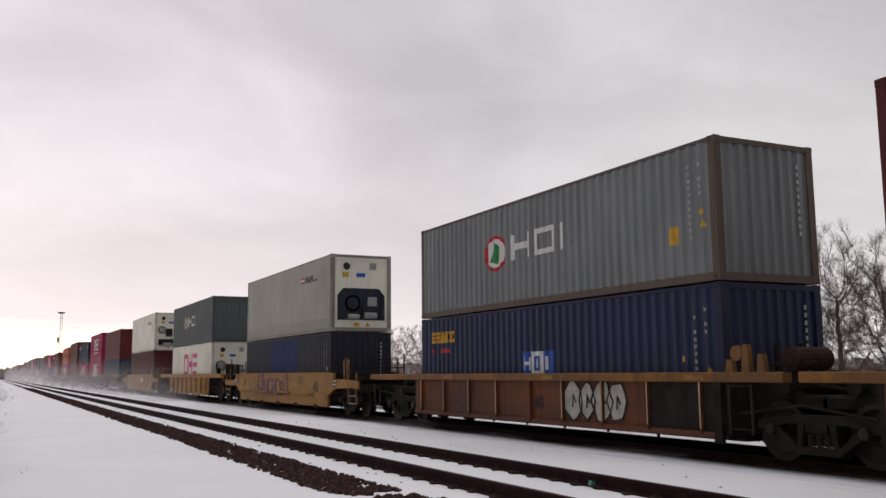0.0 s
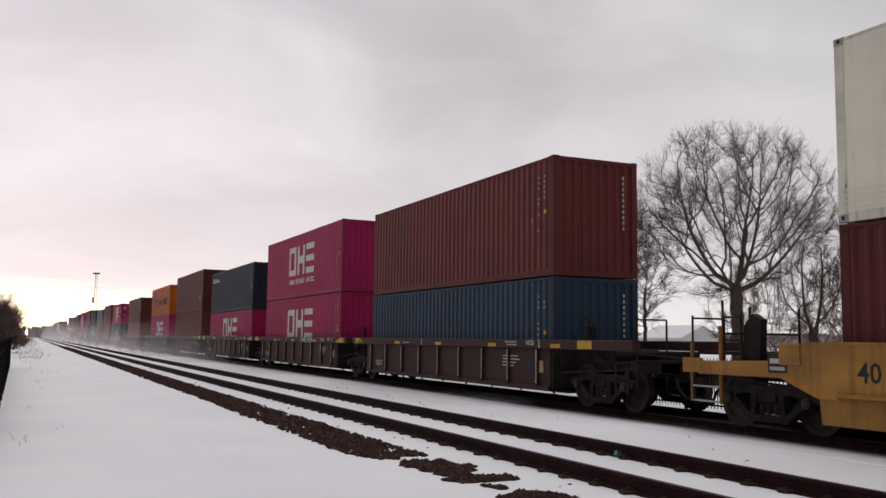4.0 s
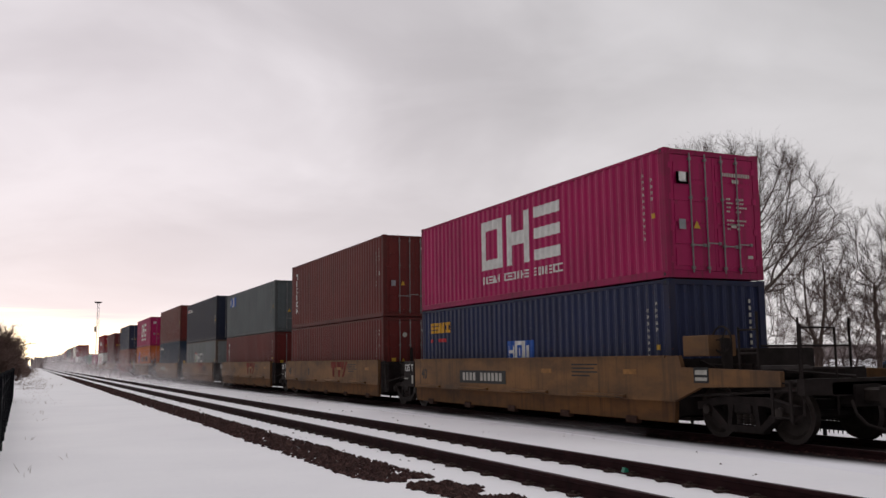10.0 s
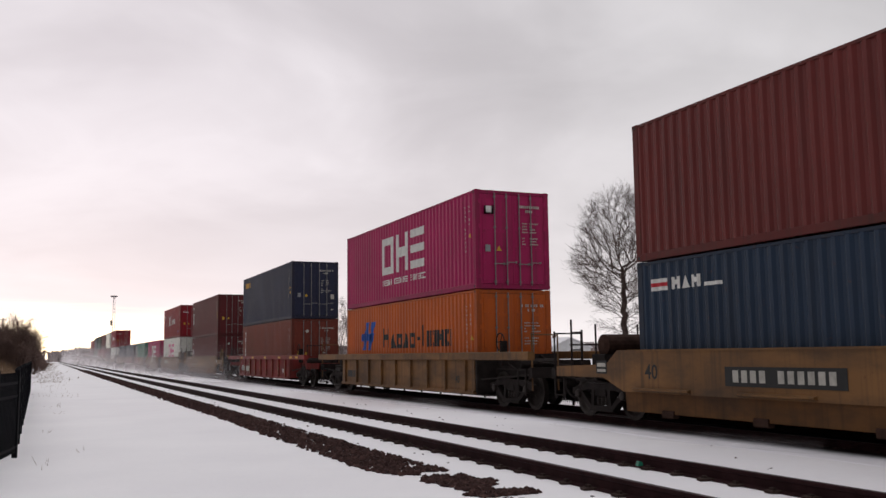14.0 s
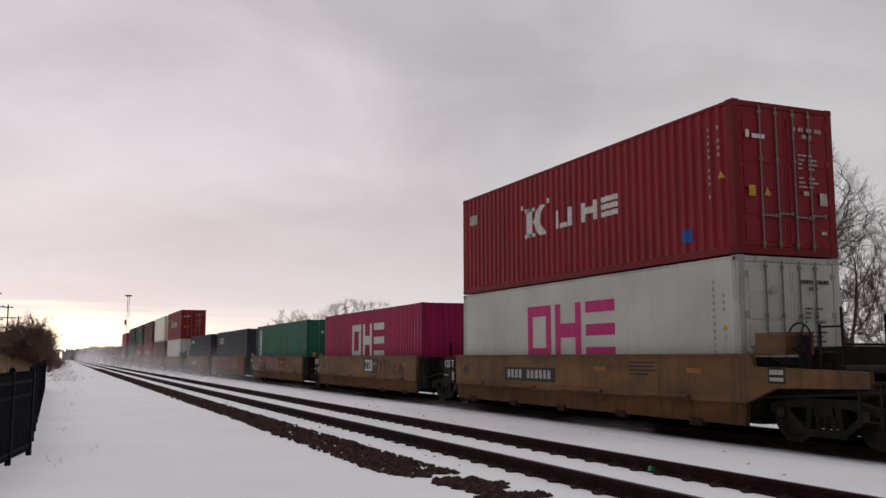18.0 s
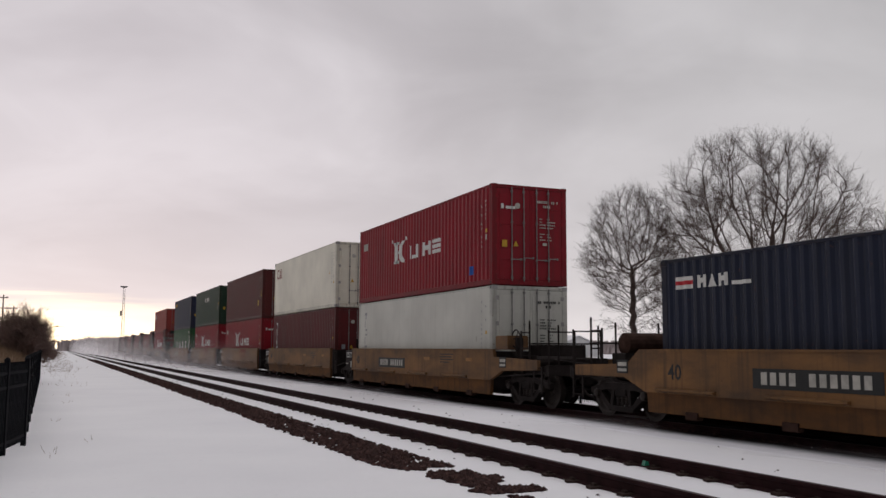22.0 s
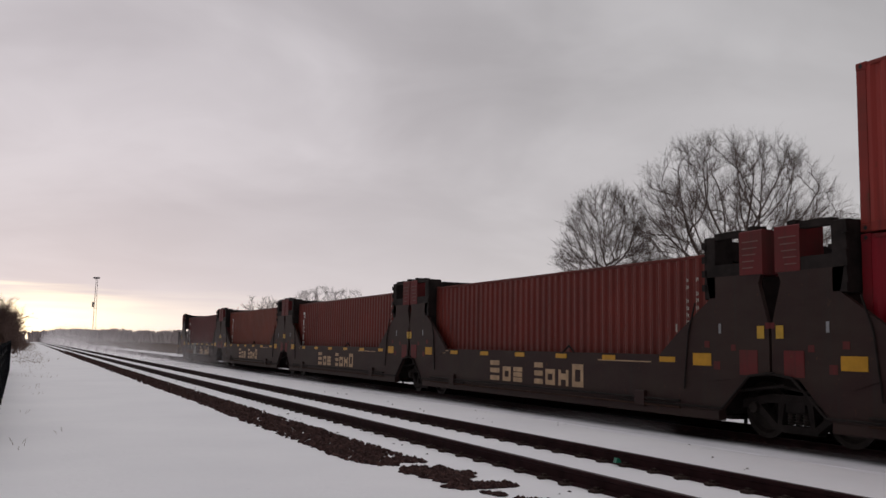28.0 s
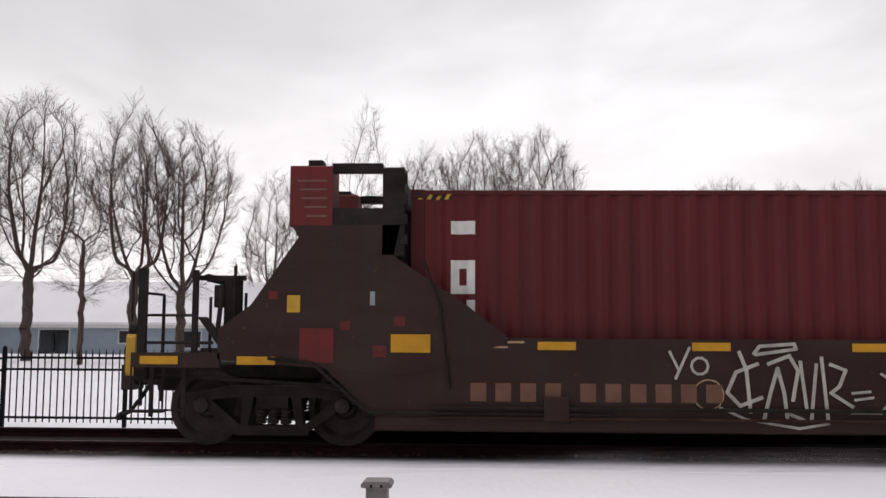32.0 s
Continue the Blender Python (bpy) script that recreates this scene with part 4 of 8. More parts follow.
def end_platform(w, y, d, mat, art, style):
    """What lies beyond the well at one end; d -1 towards the front, +1 towards the rear."""
    L = GAP / 2 - 0.06 if art else 3.3

    def yy(a, b):
        return (y + d * a, y + d * b) if d > 0 else (y + d * b, y + d * a)
    ms = Mesh()
    ms.box(-0.75, 0.75, *yy(0.05, L), 0.80, 1.02, 0.03)
    ms.box(-1.35, 1.35, *yy(0.02, 0.12), 0.35, 1.42)
    if not art:
        ms.box(-1.35, 1.35, *yy(L - 0.16, L), 0.82, 1.08)
    for sx in (-1, 1):
        ms.prism([(y + d * 0.1, 1.4), (y + d * 0.1, 0.5), (y + d * min(L, 1.25), 0.85), (y + d * min(L, 1.25), 1.02)], sx * 0.7 - 0.02, sx * 0.7 + 0.02, "yz")
    part("end_platform", ms, DARK if style != "red" else mat, w)
    clutter = Mesh()
    clutter.tube((-0.9, y + d * L * 0.55, 1.16), (0.3, y + d * L * 0.55, 1.16), 0.13, n=10)
    clutter.box(-0.55, -0.2, *yy(L * 0.2, L * 0.4), 1.0, 1.32, 0.03)
    clutter.box(0.3, 0.8, *yy(L * 0.3, L * 0.8), 1.0, 1.25, 0.03)
    clutter.tube((-1.25, y + d * 0.2, 0.72), (-1.25, y + d * L, 0.9), 0.025, n=5)
    clutter.tube((-0.6, y + d * 0.2, 1.3), (-0.2, y + d * L, 1.1), 0.03, n=5)
    part("brake_gear", clutter, DARK, w)
    if not art:
        rail = Mesh()
        for x in (-1.3, -0.55):
            rail.tube((x, y + d * (L - 0.08), 0.5), (x, y + d * (L - 0.08), 1.95 if x < -1 else 1.9), 0.022, n=6)
        rail.tube((-1.3, y + d * (L - 0.08), 1.9), (-0.55, y + d * (L - 0.08), 1.9), 0.018, n=6)
        part("grab_rail", rail, DARK if style != "yellow" else mat, w)
        ladder(w, -1.40, y + d * (L - 0.45), 0.38, 1.05, 0.4)
        if d < 0:
            hand_wheel(w, y + d * 1.3)
        coupler(w, y + d * L, d)
        part("coupler_pocket", Mesh().box(-0.3, 0.3, *yy(L - 0.3, L + 0.06), 0.62, 0.98, 0.03), DARK, w)
    if d < 0 or not art:
        bogie(w, y + d * (GAP / 2 if art else 1.62))


def art_trim(w, style, y, d):
    """Dark boxed corner by a shared bogie, with its ladder or load plate."""
    if style == "smooth":
        if d > 0:
            part("corner_box", Mesh().box(-1.38, -1.24, y + 0.22, y + 1.07, 0.62, 1.42, 0.02), DARK, w)
            part("corner_box", Mesh().box(1.24, 1.38, y + 0.22, y + 1.07, 0.62, 1.42, 0.02), DARK, w)
            lettering("125 T", 0.30, WHITE, w, 0, 1.12, -1.385, y + 1.0)
            part("data_lines", Mesh().box(-1.386, -1.38, y + 0.72, y + 1.02, 0.86, 0.89).box(-1.386, -1.38, y + 0.30, y + 0.42, 0.72, 0.98), DIMWHITE, w)
        else:
            ladder(w, -1.36, y - 0.5, 0.42, 1.4, 0.5)
            part("gusset", Mesh().prism([(y - 0.15, 1.45), (y - 0.15, 0.4), (y - 0.55, 0.4), (y - 0.35, 1.45)], -1.34, -1.30, "yz"), DARK, w)
    for px in (-0.28, 0.34):
        part("end_post", Mesh().box(px - 0.04, px + 0.04, y + d * 0.2 - 0.04, y + d * 0.2 + 0.04, 1.0, 1.9), DARK, w)


LAYER = [0]


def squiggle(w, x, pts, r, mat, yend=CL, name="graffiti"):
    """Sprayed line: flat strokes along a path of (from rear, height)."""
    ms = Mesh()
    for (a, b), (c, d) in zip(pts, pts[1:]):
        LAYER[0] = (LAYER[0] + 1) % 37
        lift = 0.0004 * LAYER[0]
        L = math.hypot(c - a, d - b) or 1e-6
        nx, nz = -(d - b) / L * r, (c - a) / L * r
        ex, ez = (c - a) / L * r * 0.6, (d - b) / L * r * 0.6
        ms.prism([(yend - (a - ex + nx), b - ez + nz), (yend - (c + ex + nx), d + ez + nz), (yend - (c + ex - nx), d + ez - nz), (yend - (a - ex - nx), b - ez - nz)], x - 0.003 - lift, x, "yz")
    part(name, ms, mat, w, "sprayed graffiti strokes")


def scrawl(w, x, u, z, width, h, n, r, mat, seed, yend=CL):
    """A row of sprayed letter-like strokes: hooks, zigzags, slanted posts and open loops that cross."""
    rnd = random.Random(seed)
    for k in range(n):
        u0, ww = u + k * width / n, width / n * rnd.uniform(1.0, 1.35)
        z0, hh = z + h * rnd.uniform(-0.06, 0.10), h * rnd.uniform(0.72, 1.05)
        lean = ww * rnd.uniform(-0.15, 0.25)
        kind = rnd.randrange(5)
        if kind == 0:  # open loop
            a0, turn = rnd.uniform(0.3, 1.2), rnd.choice([4.3, 4.9, -4.4])
            path = [(0.5 + 0.46 * math.cos(a0 + turn * j / 9), 0.5 + 0.5 * math.sin(a0 + turn * j / 9)) for j in range(10)]
        elif kind == 1:  # zigzag
            path = [(0.02, 0.05), (0.22, 0.95), (0.45, 0.18), (0.70, 0.98), (0.92, 0.02)]
        elif kind == 2:  # post with a bowl
            path = [(0.1, 0.0), (0.14, 1.0), (0.6, 0.96), (0.82, 0.76), (0.6, 0.52), (0.2, 0.46), (0.85, 0.0)]
        elif kind == 3:  # snake
            path = [(0.85, 0.82), (0.6, 0.99), (0.25, 0.88), (0.18, 0.66), (0.5, 0.50), (0.82, 0.34), (0.72, 0.08), (0.35, 0.0), (0.08, 0.16)]
        else:  # hook and bar
            path = [(0.05, 0.9), (0.3, 0.1), (0.55, 0.0), (0.8, 0.2), (0.85, 0.95)]
        pts = [(u0 + a * ww + b * lean + rnd.gauss(0, 0.01), z0 + b * hh + rnd.gauss(0, 0.012)) for a, b in path]
        squiggle(w, x - 0.0005 * k, pts, r, mat, yend)
        if rnd.random() < 0.5:
            squiggle(w, x - 0.0005 * k - 0.004, [(u0 + ww * rnd.random(), z0 + hh * rnd.random() * 0.4), (u0 + ww * rnd.random(), z0 + hh)], r * 0.8, mat, yend)


def wagon_rib(mat, front, rear, style, label):
    """Well wagon with a heavy top chord and upright ribs."""
    w = thing("well_wagon", label, "well wagon", "well wagons of the train")
    y0, y1 = -0.1, CL + 0.1
    for sx in (-1, 1):
        a, b = sorted((sx * 1.33, sx * 1.37))
        body = Mesh().box(a, b, y0, y1, 0.34, 1.3)
        o = sorted((sx * 1.30, sx * 1.42))
        body.box(*o, y0, y1, 0.30, 0.40)
        side = part("side_panel", body, mat, w)
        f0 = y0 - (GAP / 2 - 0.25 if front == "art" else 3.3)
        r1 = y1 + (GAP / 2 - 0.25 if rear == "art" else 3.3)
        c = sorted((sx * 1.27, sx * 1.47))
        part("top_chord", Mesh().box(*c, f0, r1, 1.24 if style == "orange" else 1.26, 1.41 if style == "orange" else 1.48, 0.02), CHORD if style == "orange" else mat, w)
        n = 8
        for k in range(n + 1):
            y = y0 + 0.5 + k * (y1 - y0 - 1.0) / n
            if style in ("orange",) and k == 4:
                part("rib", Mesh().prism([(y - 0.13, 1.27), (y + 0.13, 1.27), (y + 0.13, 0.3), (y - 0.13, 0.3)], sx * 1.37, sx * 1.45, "yz"), mat, side)
            else:
                part("rib", Mesh().prism([(y - 0.02, 1.27), (y + 0.02, 1.27), (y + 0.02, 0.36), (y - 0.02, 0.36)], sx * 1.37, sx * 1.45, "yz"), mat, side)
                if sx < 0 and style != "yellow":
                    # highlight along the rib's edge, painted as a pale strip
                    part("worn_edge", Mesh().box(-1.454, -1.45, y - 0.018, y + 0.018, 0.45, 1.24), DIMWHITE if style == "brown" else TANP, side)
    floor_frame(w, y0, y1)
    end_platform(w, y0, -1, mat, front == "art", style)
    end_platform(w, y1, 1, mat, rear == "art", style)
    x = -1.475
    if style == "brown":
        reflectors(w, x, 1.29, [0.3 - 0.8, 2.6, 6.0, 9.2, CL + 0.6], 0.42, 0.09)
        part("data_lines", Mesh().box(x - 0.004, x, 1.3, 1.9, 1.40, 1.43).box(x - 0.004, x, 1.3, 1.8, 1.33, 1.36).box(x - 0.004, x, 8.2, 8.7, 1.33, 1.36).box(x - 0.004, x, 0.2, 0.24, 1.28, 1.47).box(x - 0.004, x, 7.2, 7.24, 1.28, 1.47), DIMWHITE, w)
        lettering("40/20", 0.17, DIMWHITE, w, CL - 0.85, 1.34, x - 0.003, CL)
        lettering("125-T", 0.26, DIMWHITE, w, 0.75, 0.55, -1.375, CL)
        part("data_lines", Mesh().box(-1.378, -1.372, 1.4, 2.2, 1.05, 1.08).box(-1.378, -1.372, 1.3, 2.2, 0.97, 1.0).box(-1.378, -1.372, 1.5, 2.2, 0.89, 0.92).box(-1.378, -1.372, 1.6, 2.2, 0.81, 0.84), DIMWHITE, w)
        part("sight_hole", Mesh().box(-1.376, -1.371, 0.75, 0.95, 0.75, 0.98), BLACKP, w)
        part("route_plate", Mesh().box(-1.38, -1.371, 0.2, 0.4, 0.7, 0.98), TANP, w)
        for y in ((y0 - 0.8) if front == "art" else y0 - 1.6, (y1 + 0.75) if rear == "art" else y1 + 1.6):
            part("end_reflector", Mesh().box(x - 0.006, x, y - 0.28, y + 0.28, 1.28, 1.46), SIGN_Y, w)
    if style == "orange":
        lettering("40", 0.42, BLACKP, w, 6.3, 0.62, -1.376, CL)
        for yr in (0.5, 5.2, 10.0):
            part("reflector", Mesh().box(x - 0.006, x, yr - 0.25, yr + 0.25, 1.27, 1.36), FADED_ORANGE, w)
        part("data_plate", Mesh().box(-1.385, -1.376, 0.75, 0.92, 0.7, 1.0), TANP, w)
        part("dark_panel", Mesh().box(-1.388, -1.374, -0.05, 1.95, 0.36, 1.235), DARK, w, "black-painted end of the side")
        part("corner_post", Mesh().box(-1.46, -1.38, -0.12, 0.06, 0.22, 1.235), DARK, w)
        ladder(w, -1.43, y0 - 0.45, 0.40, 1.22, 0.5)
        part("air_reservoir", Mesh().disc((-0.45, y0 - 1.05, 1.62), "x", [(-0.5, 0.1), (-0.45, 0.19), (0.35, 0.19), (0.4, 0.1)], 16), BROWNFOOT, w, "rusty brown air tank")
        for dy, top in ((0.25, 1.62), (0.62, 1.86), (0.95, 1.70)):
            part("bracket", Mesh().prism([(y0 - dy - 0.09, 1.40), (y0 - dy + 0.09, 1.40), (y0 - dy + 0.05, top), (y0 - dy - 0.05, top)], -1.46, -1.36, "yz"), CHORD, w)
        part("valve_wheel", Mesh().disc((-1.44, y0 - 0.42, 1.72), "x", [(-0.02, 0.06), (-0.02, 0.13), (0.02, 0.13), (0.02, 0.06)], 14), CHORD, w)
        part("pipe", Mesh().tube((-1.2, y0 - 0.1, 1.5), (-0.7, y0 - 1.4, 1.55), 0.03, n=6), DARK, w)
    if style in ("yellow", "red"):
        lettering("40", 0.3, BLACKP if style == "yellow" else WHITE, w, CL - 1.2, 0.6, -1.376, CL)
        part("number_bars", Mesh().box(-1.38, -1.374, CL - 1.7, CL - 1.55, 0.6, 0.85).box(-1.38, -1.374, CL - 1.45, CL - 1.3, 0.6, 0.85).box(-1.38, -1.374, CL - 1.2, CL - 0.6, 0.6, 0.85), BLACKP if style == "yellow" else DIMWHITE, w)
        if style == "red":
            reflectors(w, x, 1.31, [-2.0, -0.9, 1.5, 4.8, 8.0, 11.2], 0.5, 0.1)
            part("number_bars", Mesh().box(-1.38, -1.374, 10.9, 11.5, 0.62, 0.92).box(-1.38, -1.374, 9.4, 10.5, 0.58, 0.88), DIMWHITE, w)
    for y, d, e in ((y0, -1, front), (y1, 1, rear)):
        if e == "art":
            art_trim(w, style, y, d)
    return w


def wagon_smooth(mat, front, rear, label, letter="A", big_mark=True, slide=0.0):
    """Well wagon with plain plate sides, ledges and a bent lower skirt."""
    w = thing("well_wagon", label, "well wagon", "well wagons of the train")
    y0, y1 = -0.1, CL + 0.1
    f0 = y0 if front == "art" else y0 - 2.9
    r1 = y1 if rear == "art" else y1 + 2.9
    for sx in (-1, 1):
        a, b = sx * 1.36, sx * 1.45
        out = [(y0 + 0.05, 0.62), (y1 - 0.05, 0.62)]
        top = []
        if rear == "art":
            top += [(y1, 1.48)]
        else:
            out[1] = (y1 + 0.2, 0.62)
            top += [(y1 + 0.95, 0.90), (r1, 0.90), (r1, 1.13), (y1 + 0.85, 1.18), (y1 + 0.40, 1.48)]
        if front == "art":
            top += [(y0, 1.48)]
        else:
            out[0] = (y0 - 0.2, 0.62)
            top += [(y0 - 0.38, 1.48), (y0 - 0.46, 1.26), (f0, 1.20), (f0, 0.95), (y0 - 0.95, 0.90)]
        side = part("side_panel", Mesh().prism(out + top, a, b, "yz"), mat, w)
        lo = [(out[0][0], 0.62), (out[1][0], 0.62), (out[1][0] - 0.04, 0.23), (out[0][0] + 0.04, 0.23)]
        part("skirt", Mesh().prism(lo, sx * 1.32, sx * 1.41, "yz"), YEL_GRIME if mat == YEL else mat, side)
        part("top_lip", Mesh().box(*sorted((sx * 1.34, sx * 1.47)), y0, y1, 1.445, 1.485), mat, side)
        for k in range(4):
            y = 1.2 + k * 3.05
            part("ledge", Mesh().prism([(sx * 1.45, 0.72), (sx * 1.53, 0.70), (sx * 1.53, 0.67), (sx * 1.45, 0.64)], y, y + 1.75, "xz"), mat, side)
            # shadow line below the ledge, painted as a black strip
            part("ledge_gap", Mesh().box(*sorted((sx * 1.452, sx * 1.46)), y, y + 1.75, 0.64, 0.66), BLACKP, side)
        for k in range(5):
            y = 0.9 + k * 2.5
            part("foot", Mesh().box(*sorted((sx * 1.30, sx * 1.44)), y, y + 0.35, 0.15, 0.30, 0.02), BROWNFOOT, side)
    floor_frame(w, y0, y1)
    end_platform(w, y0, -1, mat, front == "art", "smooth")
    end_platform(w, y1, 1, mat, rear == "art", "smooth")
    x = -1.452
    lettering("40", 0.42, BLACKP, w, 0.45, 0.90, x, CL)
    if letter == "S":
        lettering("40", 0.58, BLACKP, w, 10.95, 0.76, x, CL)
    for y, d, e in ((y0, -1, front), (y1, 1, rear)):
        if e == "art":
            continue
        if letter == "S":
            part("side_sill", Mesh().box(-1.46, -1.39, *sorted((y + d * 2.85, y + d * 3.32)), 0.92, 1.18), mat, w)
            part("corner_block", Mesh().box(-1.47, -1.38, *sorted((y + d * 0.52, y + d * 0.95)), 1.10, 1.46, 0.02), mat, w)
            part("brake_stand", Mesh().prism([(y + d * 1.55, 1.0), (y + d * 1.95, 1.0), (y + d * 1.90, 1.75), (y + d * 1.70, 1.95), (y + d * 1.50, 1.85)], -1.30, -1.16, "yz"), CHORD if d < 0 else DARK, w)
            part("end_stanchion", Mesh().box(-1.44, -1.39, y + d * 2.35 - 0.03, y + d * 2.35 + 0.03, 0.40, 1.75), CHORD, w)
            part("end_stanchion", Mesh().box(-1.44, -1.39, y + d * 3.1 - 0.03, y + d * 3.1 + 0.03, 0.40, 1.45), CHORD, w)
            part("step", Mesh().tube((-1.42, y + d * 2.35, 0.42), (-1.42, y + d * 3.1, 0.42), 0.02, n=5).tube((-1.42, y + d * 2.35, 0.68), (-1.42, y + d * 3.1, 0.68), 0.02, n=5), GALV, w)
            part("deck_grating", Mesh().box(-1.2, 1.2, *sorted((y + d * 2.0, y + d * 3.2)), 1.24, 1.30), DARK, w)
        elif d < 0:  # tool box and brake stand over the leading bogie
            part("deck_box", Mesh().box(-1.38, -0.75, y - 1.15, y - 0.45, 1.46, 1.84, 0.02), mat, w)
            part("deck_locker", Mesh().box(-0.5, 0.9, y - 1.4, y - 0.7, 1.02, 1.6, 0.03), DARK, w)
        else:
            part("air_reservoir", Mesh().disc((-0.55, y + 1.5, 1.60), "x", [(-0.55, 0.12), (-0.5, 0.24), (0.9, 0.24), (0.95, 0.12)], 16), BROWNFOOT, w, "rusty brown air tank")
            part("tank_cradle", Mesh().box(-1.2, 0.5, y + 1.25, y + 1.75, 1.0, 1.40, 0.02), DARK, w)
        for px, py, pz in ((-1.36, 1.9, 1.95), (-1.36, 2.35, 2.2), (-0.6, 2.5, 2.1), (0.6, 2.5, 2.1)):
            part("end_post", Mesh().tube((px, y + d * py, 0.95), (px, y + d * py, pz), 0.025, n=6), DARK, w)
        part("hand_rail", Mesh().tube((-1.36, y + d * 1.9, 1.9), (-1.36, y + d * 2.35, 1.9), 0.018, n=5).tube((-1.36, y + d * 1.9, 1.5), (-1.36, y + d * 2.35, 1.5), 0.018, n=5), DARK, w)
        part("cross_bar", Mesh().tube((-1.36, y + d * 2.42, 1.62), (0.6, y + d * 2.5, 1.62), 0.02, n=5), DARK, w)
    if front == "art" or rear == "art":
        lettering(letter, 0.38, BLACKP, w, 3.6, 0.90, x, CL)
    if letter in "A":
        part("number_plate", Mesh().box(x - 0.006, x, 6.3 + slide, 9.0 + slide, 0.82, 1.16), BLACKP, w)
        nb = Mesh()
        for k in range(11):
            if k != 4:
                nb.box(x - 0.009, x - 0.006, 8.8 + slide - k * 0.215 - 0.14, 8.8 + slide - k * 0.215, 0.89, 1.10)
        part("number_bars", nb, DIMWHITE, w)
    if letter in "BCDE" and front == "art" and big_mark:
        for shape in shapes(marks("77", 6.9, 0.85, 0.58, 1.1, 0.15, 0.22) + [[(8.3, 0.85), (8.5, 0.85), (8.95, 1.43), (8.75, 1.43)], [(8.3, 1.14), (8.45, 1.14), (8.6, 1.43), (8.3, 1.43)]]):
            part("mark", decal(shape, False, x, 0.004), plain("faded_maroon_mark", (0.15, 0.03, 0.022, 1), 0.75, 0, 0.4, 3), w, "large faded maroon shape")
    part("data_lines", Mesh().box(x - 0.004, x, 2.2, 3.2, 1.3, 1.33).box(x - 0.004, x, 2.3, 3.2, 1.22, 1.25).box(x - 0.004, x, 2.2, 3.2, 1.14, 1.17).box(x - 0.004, x, 2.5, 3.2, 1.06, 1.09), BLACKP, w)
    for y in (1.05, 4.3):
        part("reflector", Mesh().box(x - 0.006, x, y - 0.22, y + 0.22, 1.12, 1.22), FADED_ORANGE, w)
    for y, d, e in ((y0, -1, front), (y1, 1, rear)):
        if e == "art":
            art_trim(w, "smooth", y, d)
        else:
            part("data_plate", Mesh().box(x - 0.006, x, y + d * 1.0 - 0.2, y + d * 1.0 + 0.2, 0.98, 1.26), BLACKP, w)
            part("plate_lines", Mesh().box(x - 0.009, x - 0.006, y + d * 1.0 - 0.16, y + d * 1.0 + 0.16, 1.02, 1.08).box(x - 0.009, x - 0.006, y + d * 1.0 - 0.16, y + d * 1.0 + 0.16, 1.13, 1.21), DIMWHITE, w)
    return w


